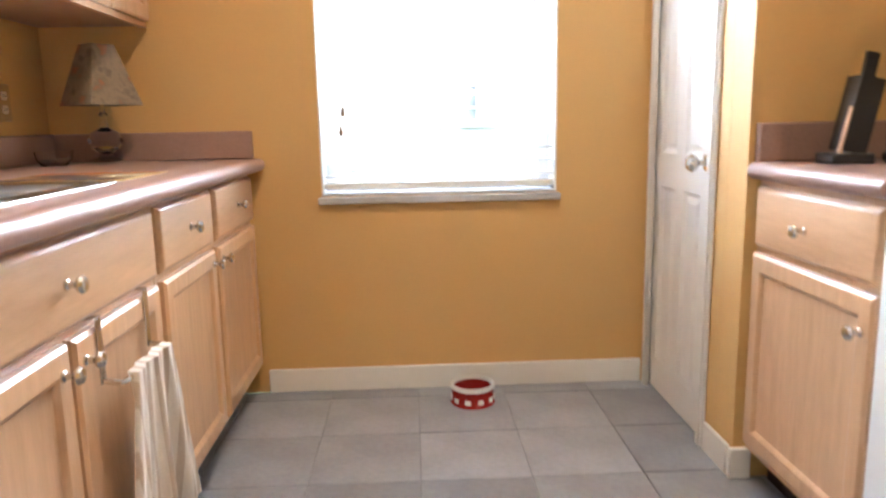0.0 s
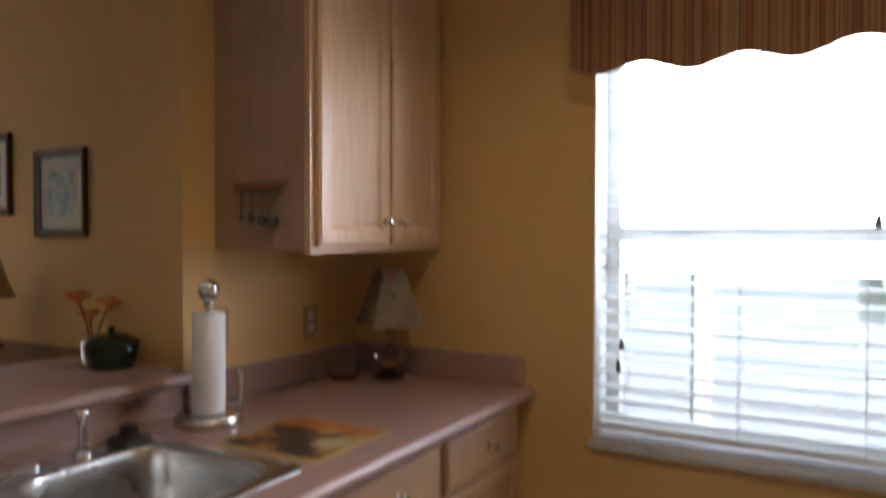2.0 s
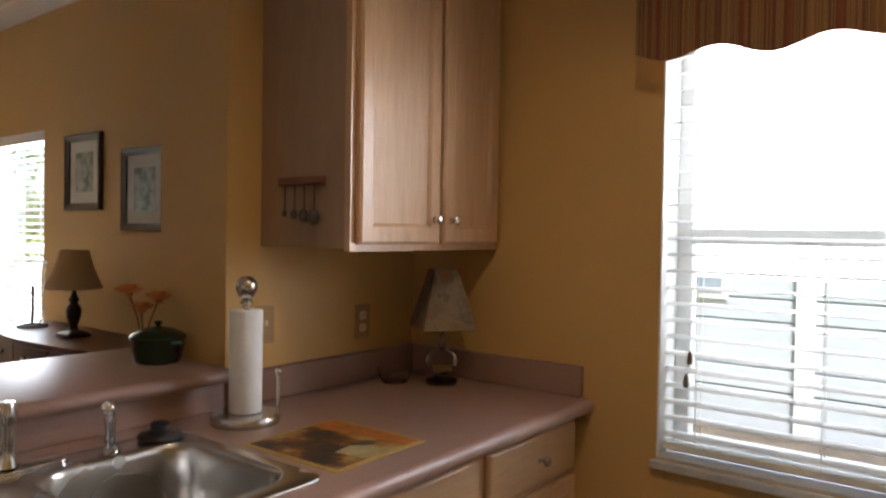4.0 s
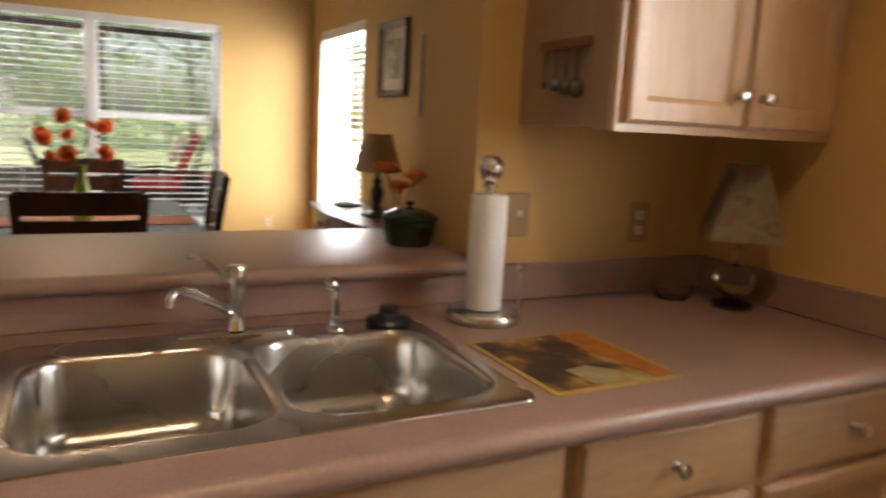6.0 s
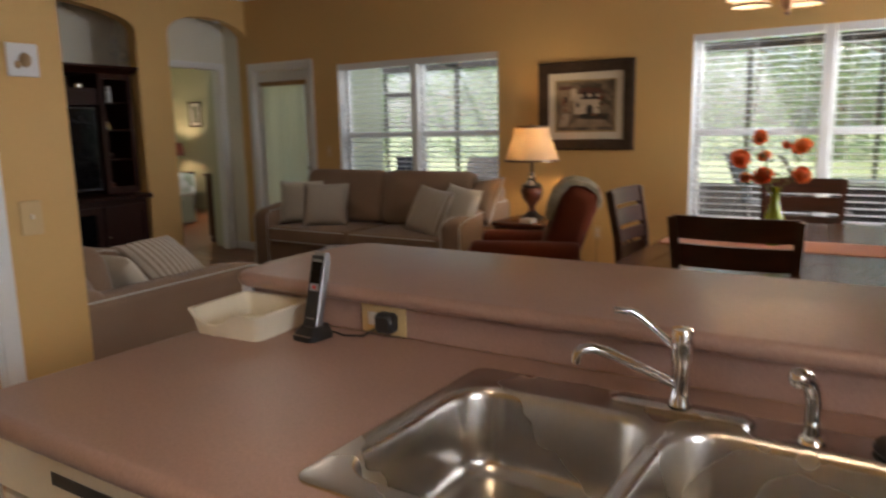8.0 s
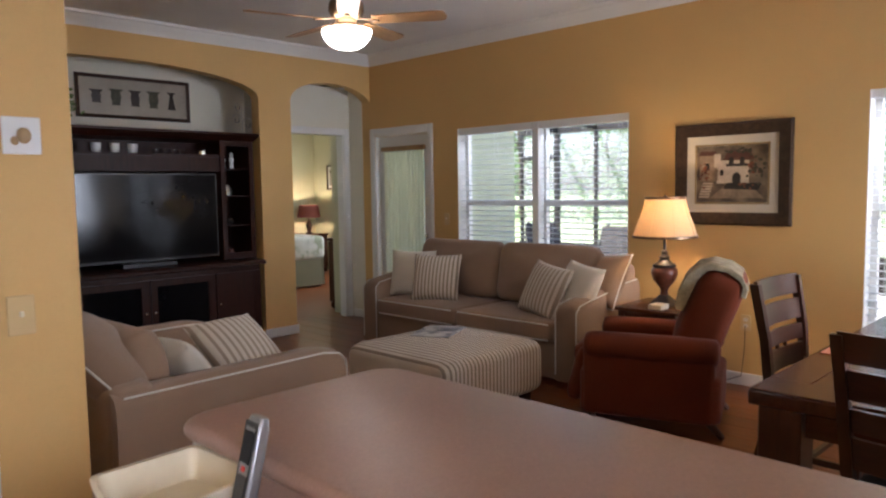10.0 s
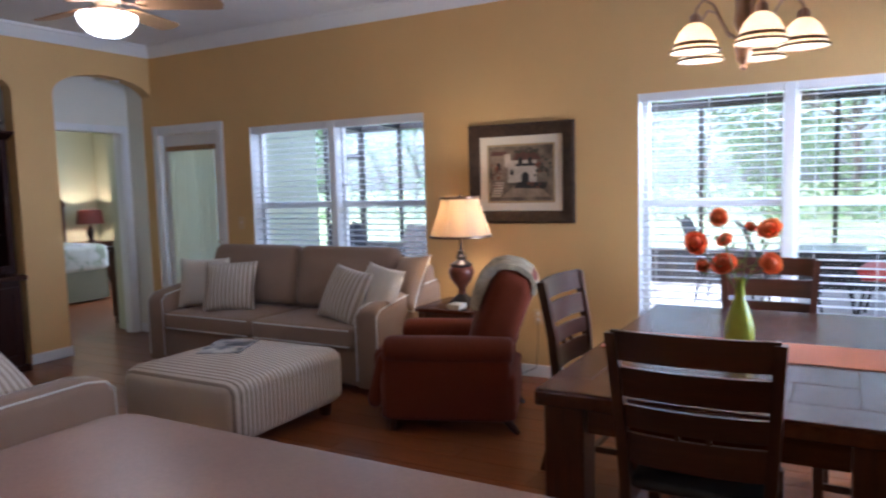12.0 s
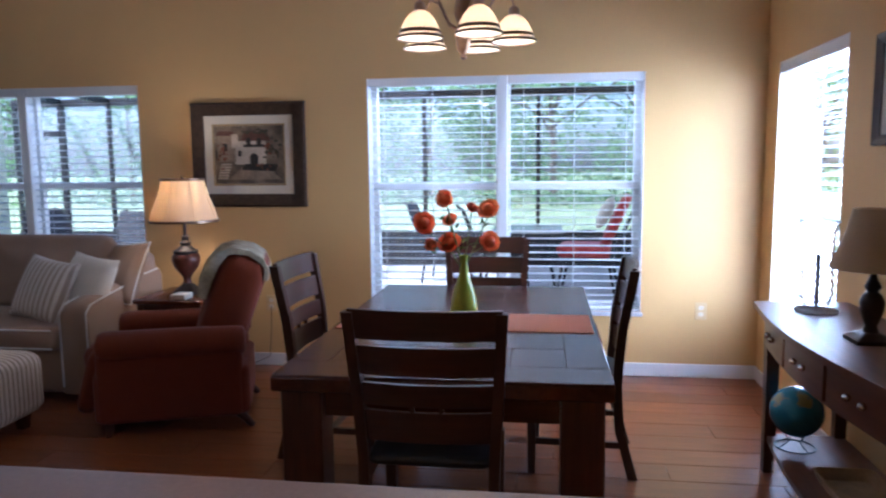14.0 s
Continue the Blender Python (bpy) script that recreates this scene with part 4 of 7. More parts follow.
part("bowl", lathe([(0.04, 0.0), (0.055, 0.02), (0.06, 0.05), (0.057, 0.05), (0.052, 0.02), (0.036, 0.004)]), GLASS, gj)

# wall plates
def wall_plate(at, turn, label, kind="outlet", material=None):
    p = thing("wall_plate" if kind != "outlet" else "power_outlet", Matrix.Translation(at) @ Matrix.Rotation(radians(turn), 4, 'Z'), label, "switch" if kind != "outlet" else "outlet", "wall plates")
    part("plate", box(-0.038, 0.038, -0.006, 0.0, -0.06, 0.06, 0.003), material or ALMOND, p)
    if kind == "outlet":
        for z in (-0.022, 0.022):
            bm = loft([rrect(0, 0, 0.032, 0.028, 0.01, 0), rrect(0, 0, 0.032, 0.028, 0.01, 0.002)])
            bm.transform(Matrix.Translation((0, -0.006, z)) @ Matrix.Rotation(radians(90), 4, 'X'))
            sck = part("socket", bm, PLASTIC, p)
            for x in (-0.006, 0.006):
                part("slot", box(x - 0.001, x + 0.001, -0.0089, -0.0081, z - 0.004, z + 0.006), BLACK, sck)
    else:
        part("toggle", box(-0.005, 0.005, -0.016, -0.006, -0.004, 0.012, 0.001), PLASTIC, p)
    return p


wall_plate((-1.1515, 3.085, 1.122), 90, "tan power outlet on the kitchen wall", material=TAN_PLATE)
wall_plate((-1.1515, 2.655, 1.15), 90, "tan switch plate behind the paper towels", "switch", TAN_PLATE)
p = thing("power_outlet", pose(-1.1465, 1.13, 0.955, 0, 0, 90), "almond outlet with a black charger plugged in", "outlet", "wall plates")
part("plate", box(-0.068, 0.068, -0.005, 0, -0.037, 0.037, 0.002), ALMOND, p)
part("socket", box(-0.045, -0.015, -0.008, -0.0051, -0.016, 0.016, 0.003), WHITE, p)
part("charger", box(-0.002, 0.05, -0.045, -0.0052, -0.024, 0.024, 0.008), BLACK, p, "black charger block")
part("cable", tube([(0.0, -0.035, -0.015), (-0.03, -0.05, -0.034), (-0.08, -0.06, -0.037), (-0.12, -0.05, -0.036), (-0.17, -0.06, -0.037)], 0.003, 6), BLACK, p)
wall_plate((-1.098, KS + 0.0005, 1.138), 180, "almond switch plate on the wall end", "switch")
th = thing("wall_plaque", pose(-1.128, KS + 0.0005, 1.672, 0, 0, 180), "square white plaque with a small seashell relief", "plaque")
part("plate", box(-0.052, 0.052, -0.012, 0, -0.055, 0.055, 0.003), WHITE, th)
SHELL = surface("tan_shell", (0.45, 0.30, 0.15), 0.5)
part("shell", sphere((0.005, -0.012, 0.0), 0.020, sz=1.2), SHELL, th, "tan shell relief")
part("shell", sphere((-0.02, -0.012, -0.016), 0.011, sz=1.2), SHELL, th)

# tray and phone
tr = thing("letter_tray", pose(-1.035, 0.785, CT1, 0, 0, 4), "cream plastic tray with a dipped front edge on the counter", "tray")
def dipped(bm):
    """Lower one side of the tray's wall in a smooth hollow."""
    for v in bm.verts:
        q = (v.co.y + 0.035) / 0.075
        if v.co.x > 0.08 and v.co.z > 0.03 and abs(q) < 1:
            v.co.z -= 0.034 * (1 - q * q) * min(1.0, (v.co.x - 0.08) / 0.015)
    return bm


def long_side(cx, cy, w, d, r, z):
    """A rounded rectangle with extra points along its sides."""
    pts, out = rrect(cx, cy, w, d, r, z, 4), []
    for a, b in zip(pts, pts[1:] + pts[:1]):
        n = 14 if (Vector(b) - Vector(a)).length > 0.05 else 1
        out += [tuple(Vector(a).lerp(Vector(b), k / n)) for k in range(n)]
    return out


part("tray", dipped(loft([long_side(0, 0, 0.19, 0.21, 0.02, 0), long_side(0, 0, 0.201, 0.2225, 0.02, 0.034), long_side(0, 0, 0.212, 0.235, 0.02, 0.0645), long_side(0, 0, 0.203, 0.226, 0.018, 0.0645), long_side(0, 0, 0.193, 0.213, 0.018, 0.034), long_side(0, 0, 0.182, 0.20, 0.016, 0.005)])), PLASTIC, tr, smooth=50)
part("rim", dipped(loft([long_side(0, 0, 0.2125, 0.2355, 0.02, 0.0605), long_side(0, 0, 0.222, 0.245, 0.022, 0.0605), long_side(0, 0, 0.222, 0.245, 0.022, 0.0655), long_side(0, 0, 0.206, 0.229, 0.02, 0.0665)], cap0=False, cap1=False)), PLASTIC, tr, smooth=30)
ph = thing("cordless_phone", pose(-1.045, 0.985, CT1, 0, 0, -4), "silver and black cordless phone in its charging stand", "phone")
part("stand", loft([rrect(0, 0, 0.085, 0.075, 0.02, 0), rrect(0, 0, 0.085, 0.075, 0.02, 0.012), rrect(-0.008, 0, 0.055, 0.055, 0.015, 0.032)]), BLACK, ph)
bm = loft([rrect(0, 0, 0.024, 0.046, 0.008, 0.0), rrect(0, 0, 0.026, 0.048, 0.009, 0.03), rrect(0, 0, 0.026, 0.048, 0.009, 0.15), rrect(0, 0, 0.018, 0.04, 0.008, 0.165)])
hs = part("handset", bm, surface("silver_plastic", (0.34, 0.34, 0.35), 0.3, 0.6), ph, "silver handset", m=pose(0.002, 0, 0.014, 0, -14, 0) @ Matrix.Diagonal((1, 1, 1.2, 1)), smooth=50)
part("face", box(0.0122, 0.0129, -0.021, 0.021, 0.012, 0.158, 0.0003), BLACK, hs, "black front face")
part("stand_trim", box(0.030, 0.041, -0.03, 0.03, 0.0125, 0.0155, 0.001), NICKEL, ph, "silver strip on the stand")
part("keypad", box(0.0131, 0.0145, -0.017, 0.017, 0.03, 0.085, 0.0005), BLACK, hs)
part("display", box(0.0131, 0.0145, -0.016, 0.016, 0.10, 0.145, 0.0005), SCREEN, hs)
part("indicator", box(0.0131, 0.015, -0.006, 0.006, 0.089, 0.096, 0.0005), surface("red_light", (0.6, 0.03, 0.02), 0.3), hs, "red indicator")

# green pot and dried flowers on the bar
GREENPOT = surface("dark_green_glaze", (0.018, 0.035, 0.016), 0.18, 0, 0.2, 6, 60, 0.02)
gp = thing("lidded_pot", Matrix.Translation((-1.365, 2.43, BZ1)) @ Matrix.Diagonal((0.76, 0.76, 0.82, 1)), "dark green glazed casserole pot with its lid on", "pot")
part("pot", lathe([(0.075, 0), (0.085, 0.006), (0.098, 0.05), (0.103, 0.088), (0.106, 0.092), (0.10, 0.094)], n=32), GREENPOT, gp)
lid = part("lid", lathe([(0.108, 0.092), (0.108, 0.098), (0.095, 0.108), (0.06, 0.124), (0.022, 0.132), (0.009, 0.133)], n=32), GREENPOT, gp)
part("lid_knob", lathe([(0.009, 0.132), (0.009, 0.138), (0.016, 0.144), (0.014, 0.152), (0.002, 0.155)], n=16), GREENPOT, lid)
for s in (-1, 1):
    part("handle", tube([(0.09 * s, -0.028, 0.078), (0.125 * s, -0.02, 0.083), (0.125 * s, 0.02, 0.083), (0.09 * s, 0.028, 0.078)], 0.008, 8), GREENPOT, gp)

DRYFLOWER = translucent("dried_orange_petals", (0.80, 0.34, 0.11), 0.5, 0.8)
STEM = surface("dry_brown_stem", (0.25, 0.12, 0.05), 0.8)


def flower_head(c, r, petals, bm, rng, layers=3):
    """Ruffled petals round a centre."""
    c = Vector(c)
    for L in range(layers):
        for k in range(petals):
            a = 2 * math.pi * (k + 0.5 * L) / petals + rng.uniform(-0.2, 0.2)
            tilt = 0.25 + 0.45 * L + rng.uniform(-0.12, 0.12)
            rr = r * (1 - 0.18 * L)
            out = Vector((math.cos(a) * math.cos(tilt), math.sin(a) * math.cos(tilt), math.sin(tilt)))
            side = Vector((-math.sin(a), math.cos(a), 0))
            up = out.cross(side)
            pts = []
            for s, w, h in ((0.1, 0.12, 0.0), (0.5, 0.36, 0.10), (0.85, 0.40, 0.05), (1.0, 0.24, -0.06)):
                pts.append([c + out * (rr * s) + side * (rr * w * q) - up * (rr * (h - 0.12 * abs(q))) for q in (-1, 0, 1)])
            vs = [[bm.verts.new(p) for p in row] for row in pts]
            for i in range(3):
                for j in range(2):
                    bm.faces.new((vs[i][j], vs[i][j + 1], vs[i + 1][j + 1], vs[i + 1][j]))
    return bm


rng = random.Random(11)
dv = thing("dried_flower_vase", Matrix.Translation((-1.487, 2.452, BZ1)), "small glass vase of dried orange flowers on the bar", "flowers")
part("vase", lathe([(0.028, 0), (0.030, 0.004), (0.034, 0.075), (0.032, 0.075), (0.027, 0.006)]), GLASS, dv)
for dx, dy, h in ((0.01, -0.055, 0.205), (-0.015, 0.0, 0.145), (0.035, 0.03, 0.18)):
    part("stem", tube([(0, 0, 0.01), (dx * 0.4, dy * 0.4, h * 0.6), (dx, dy, h)], 0.003, 6), STEM, dv)
    part("bloom", sphere((dx, dy, h), 0.014, flower_head((dx, dy, h), 0.042, 8, bmesh.new(), rng, 5), 8, 6), DRYFLOWER, dv, "dried orange bloom")

# upper cabinet
uc = thing("wall_cabinet", None, "pale maple wall cabinet with two framed doors", "cabinet")
# body takes the maple with side shade painted in
part("body", box(-1.150, -0.79, 2.640, NK - 0.003, 1.392, 2.46), MAPLE_SIDE_SHADED, uc)
part("face_frame", slab([2.640, 2.675, NK - 0.04, NK - 0.003], [1.385, 1.42, 2.43, 2.46], {(1, 1)}, lambda u, v, d: (-0.768 - d, u, v), 0.0215), MAPLE, uc)
for a, b, ky in ((2.660, 3.018, 2.983), (3.034, 3.345, 3.068)):
    d = part("door", framed_front(b - a, 1.02, 0.02, 0.06), MAPLE, uc, m=Matrix.Translation((-0.767, (a + b) / 2, 1.405)), smooth=25)
    shared("knob", KNOB, d, Matrix.Translation((0.02, ky - (a + b) / 2, 0.075)) @ Matrix.Rotation(radians(90), 4, 'Y'))
ms = thing("measuring_spoon_rack", Matrix.Translation((-0.957, 2.638, 1.583)), "small wooden rack with four hanging measuring spoons", "utensil rack")
part("rack", box(-0.097, 0.097, -0.016, 0.0, -0.012, 0.012, 0.003), wood("rack_wood", (0.25, 0.10, 0.045), (0.15, 0.06, 0.03), 0.5, 0), ms)
for k in range(4):
    x = -0.066 + 0.042 * k
    s = part("spoon", tube([(x, -0.012, -0.008), (x, -0.012, -0.085)], 0.0028, 6), surface("dark_pewter", (0.14, 0.13, 0.12), 0.35, 0.9) if k == 0 else bpy.data.materials["dark_pewter"], ms)
    r = 0.008 + 0.0035 * k
    part("spoon_bowl", sphere((x, -0.014, -0.085 - r), r, sz=1.3), bpy.data.materials["dark_pewter"], s)

# over-door towel bar and towel
tb = thing("over_door_towel_bar", None, "steel over-door towel bar on the sink cabinet", "towel bar")
for y in (1.975, 2.212):
    part("hook", box(FACE + 0.0205, FACE + 0.0235, y - 0.011, y + 0.011, 0.56, 0.686, 0.001), NICKEL, tb)
    part("hook_top", box(FACE - 0.0005, FACE + 0.0235, y - 0.011, y + 0.011, 0.6865, 0.6895, 0.0008), NICKEL, tb)
part("rail", tube([(FACE + 0.022, 1.975, 0.565), (FACE + 0.055, 1.975, 0.56), (FACE + 0.06, 1.987, 0.56), (FACE + 0.06, 2.20, 0.56), (FACE + 0.055, 2.212, 0.56), (FACE + 0.022, 2.212, 0.565)], 0.006, 8), NICKEL, tb)
TOWEL = striped("striped_towel", (0.76, 0.70, 0.62), (0.56, 0.46, 0.36), 0.034, 1, thin=0.6, weave=320)
loops = []
for k in range(41):
    f = k / 40
    wav = 0.013 * math.sin(f * 15) + 0.006 * math.sin(f * 37 + 1)
    col = []
    for s in range(9):
        g = s / 8
        y = 2.105 + (f - 0.5) * (0.19 + 0.19 * g) - 0.01 * g
        col.append((FACE + 0.069 + wav * (0.3 + g) + 0.004, y, 0.568 - 0.40 * g))
    back = [(x - 0.004 - (0.017 if i < 1 else 0.004), y, z + (0.003 if i < 1 else 0)) for i, (x, y, z) in enumerate(col)][::-1]
    loops.append(col + back)
tw = thing("kitchen_towel", None, "white and beige striped towel hanging over the towel bar", "towel")
part("cloth", loft(loops), TOWEL, tw, smooth=70)

# right-hand counter, stove, coffee maker, knife block
rw = thing("worktop", None, "mauve speckled laminate worktop beside the pantry", "countertop")
part("top", box(1.085, EX - 0.002, 1.992, 2.545, CT0, CT1), LAM, rw)
part("front_edge", bullnose(1.0848, -1, 1.992, 2.545, CT0, CT1), LAM, rw)
part("side_splash", box(1.085, EX - 0.024, 2.528, 2.5585, CT1 + 0.0005, 1.016, 0.003), LAM, rw, "mauve laminate splashback")
part("back_splash", box(EX - 0.022, EX - 0.002, 1.992, 2.558, CT1 + 0.0005, 1.016, 0.003), LAM, rw)
so = thing("kitchen_range", None, "white freestanding kitchen range", "stove")
part("body", box(1.10, EX - 0.01, 1.23, 1.986, 0.0, 0.905, 0.006), WHITE, so)
part("oven_door", box(1.065, 1.0985, 1.24, 1.978, 0.20, 0.80, 0.008), WHITE, so)
part("handle", tube([(1.064, 1.25, 0.76), (1.03, 1.26, 0.765), (1.03, 1.875, 0.765), (1.064, 1.885, 0.76)], 0.011), WHITE, so)
part("cooktop", box(1.10, EX - 0.09, 1.24, 1.978, 0.9055, 0.915, 0.003), BLACK, so)
part("backguard", box(EX - 0.085, EX - 0.012, 1.235, 1.98, 0.9055, 1.09, 0.008), WHITE, so)
kb = thing("knife_block", pose(1.255, 2.41, CT1, 0, 0, 178) @ Matrix.Diagonal((0.8, 0.8, 0.86, 1)), "black knife block with dark handles", "knife block")
part("stand", box(-0.05, 0.08, -0.055, 0.055, 0, 0.03, 0.005), BLACK, kb)
part("block", bar((0.01, 0, 0.03), (-0.035, 0, 0.24), 0.08, 0.075), BLACK, kb)
for k in range(3):
    part("handle", bar((-0.055 + 0.02 * k, -0.02 + 0.02 * k, 0.235), (-0.068 + 0.02 * k, -0.02 + 0.02 * k, 0.31), 0.016, 0.022), BLACK, kb)
part("spoon", bar((0.05, 0.03, 0.03), (0.02, 0.03, 0.16), 0.02, 0.008), MAPLE, kb, "pale wooden spatula")
cm = thing("coffee_maker", pose(1.46, 2.32, CT1, 0, 0, 180), "black drip coffee maker on the counter", "coffee maker")
part("base", box(-0.11, 0.13, -0.085, 0.085, 0, 0.03, 0.008), BLACK, cm)
part("column", box(-0.11, -0.02, -0.085, 0.085, 0.0305, 0.26, 0.008), BLACK, cm)
part("head", box(-0.11, 0.12, -0.088, 0.088, 0.2605, 0.34, 0.012), BLACK, cm)
part("carafe", lathe([(0.055, 0.031), (0.066, 0.05), (0.066, 0.12), (0.045, 0.165), (0.045, 0.175)], (0.055, 0, 0)), GLASS, cm, "glass carafe")

# valance over the kitchen window, bowl on the floor
VAL, nt_, bs_ = nodes_of("fine_striped_valance")
n1_ = noise_node(nt_, 1.0, 4, 0.75, (34.0, 0.0, 0.0))
r1_ = ramp_node(nt_, n1_.outputs[0], [(0.36, (0.07, 0.035, 0.03)), (0.43, (0.34, 0.10, 0.04)), (0.47, (0.14, 0.06, 0.04)), (0.52, (0.46, 0.24, 0.08)), (0.56, (0.20, 0.12, 0.06)), (0.61, (0.38, 0.13, 0.05)), (0.67, (0.62, 0.43, 0.20))])
n2_ = noise_node(nt_, 220, 3, 0.6)
r2_ = ramp_node(nt_, n2_.outputs[0], [(0.3, (0.8, 0.8, 0.8)), (0.7, (1.0, 1.0, 1.0))])
nt_.links.new(mix_node(nt_, 1.0, r1_.outputs[0], r2_.outputs[0], 'MULTIPLY'), bs_.inputs["Base Color"])
bs_.inputs["Roughness"].default_value = 0.9
bump_from(nt_, bs_, n2_.outputs[0], 0.2)
outline = [(-0.225, 2.42), (-0.225, 2.00)]
for k in range(49):
    f = k / 48
    outline.append((-0.225 + 1.00 * f, 1.984 - 0.034 * math.sin(math.pi * 3.5 * f + 0.6) ** 2 - 0.02 * math.sin(math.pi * f)))
outline += [(0.775, 2.00), (0.775, 2.42)]
va = thing("window_valance", None, "brown and gold striped fabric valance over the kitchen window", "valance")
part("front", prism(outline, lambda u, v, d: (u, NK - 0.10 + d, v), 0.012), VAL, va, smooth=0)
part("board", box(-0.225, 0.775, NK - 0.088, NK - 0.001, 2.395, 2.42), VAL, va)
for x in (-0.225, 0.763):
    part("return", box(x, x + 0.012, NK - 0.088, NK - 0.001, 2.00, 2.394), VAL, va)
REDG = surface("red_glaze", (0.30, 0.02, 0.02), 0.25, 0, 0.12, 6, 60, 0.02)
bo = thing("pet_bowl", Matrix.Translation((0.372, 3.20, 0.0)), "red and white ceramic pet bowl on the floor", "bowl")
part("bowl", lathe([(0.082, 0), (0.084, 0.004), (0.078, 0.014), (0.078, 0.06), (0.072, 0.062), (0.07, 0.03), (0.06, 0.02), (0.001, 0.018)], n=32), REDG, bo)
part("rim", lathe([(0.0785, 0.058), (0.083, 0.062), (0.082, 0.074), (0.074, 0.076), (0.0715, 0.062)], n=32, cap0=False, cap1=False), WHITE, bo, "white rim")
for k in range(10):
    a = 2 * math.pi * k / 10
    bm = box(-0.003, 0.002, -0.011, 0.011, -0.009, 0.009, 0.002)
    part("pattern", bm, WHITE, bo, m=Matrix.Rotation(a, 4, 'Z') @ Matrix.Translation((0.0785, 0, 0.022)))

# unseen recessed downlight, added to the kitchen ceiling to warm counter and sink
kl = thing("recessed_downlight", Matrix.Translation((0.30, 2.05, 2.999)), "added, unseen round downlight in the kitchen ceiling", "ceiling light")
part("trim_ring", lathe([(0.105, 0.0), (0.105, -0.006), (0.095, -0.012), (0.078, -0.010), (0.074, -0.002)], n=32, cap0=False, cap1=False), WHITE, kl)
part("lens", lathe([(0.073, -0.001), (0.05, -0.005), (0.002, -0.007)], n=28), LIT_BOWL, kl, "lit frosted lens")
# added spot, its cone shaped to brighten the worktops more than the walls
spot = new("added_kitchen_spot", bpy.data.lights.new("added_kitchen_spot", 'SPOT'))
spot.data.energy, spot.data.color, spot.data.shadow_soft_size = 25.0, WARM, 0.07
spot.data.spot_size, spot.data.spot_blend = radians(134), 0.8
spot.matrix_basis = look((0.30, 2.05, 2.975), (0.30, 2.051, 0.0))

# ---- dining ----
TZ = 0.72
tb = thing("dining_table", None, "dark mahogany dining table with an inlaid plank top and square legs", "table")
part("tabletop_core", box(-5.24, -3.205, 0.98, 2.237, 0.655, 0.7125, 0.006), DARKWOOD_X, tb)
TX0, TX1, TY0, TY1 = -5.236, -3.209, 0.984, 2.233
for x0, x1, y0, y1 in ((TX0, TX0 + 0.20, TY0, TY1), (TX1 - 0.20, TX1, TY0, TY1), (TX0 + 0.20, TX1 - 0.20, TY0, TY0 + 0.16), (TX0 + 0.20, TX1 - 0.20, TY1 - 0.16, TY1)):
    part("border_plank", box(x0 + 0.001, x1 - 0.001, y0 + 0.001, y1 - 0.001, 0.713, TZ, 0.002), DARKWOOD_Y, tb)
xs = [TX0 + 0.20 + (TX1 - TX0 - 0.40) * k / 6 for k in range(7)]
ys = [TY0 + 0.16 + (TY1 - TY0 - 0.32) * k / 3 for k in range(4)]
for i in range(6):
    off = 0.16 if i % 2 else 0.0
    cuts = [ys[0], ys[1] + off, ys[2] + off * 0.6, ys[3]]
    for a, b in zip(cuts, cuts[1:]):
        part("inlay_plank", box(xs[i] + 0.0015, xs[i + 1] - 0.0015, a + 0.0015, b - 0.0015, 0.713, TZ - 0.0006, 0.0018), DARKWOOD_Y, tb)
for x in (-5.15, -3.30):
    for y in (1.09, 2.127):
        part("leg", box(x - 0.075, x + 0.075, y - 0.078, y + 0.078, 0.0, 0.6545, 0.006), DARKWOOD, tb)
for y in (1.06, 2.157):
    part("apron", box(-5.07, -3.38, y - 0.012, y + 0.012, 0.55, 0.6545), DARKWOOD_X, tb)
for x in (-5.17, -3.28):
    part("apron", box(x - 0.012, x + 0.012, 1.17, 2.047, 0.55, 0.6545), DARKWOOD_Y, tb)


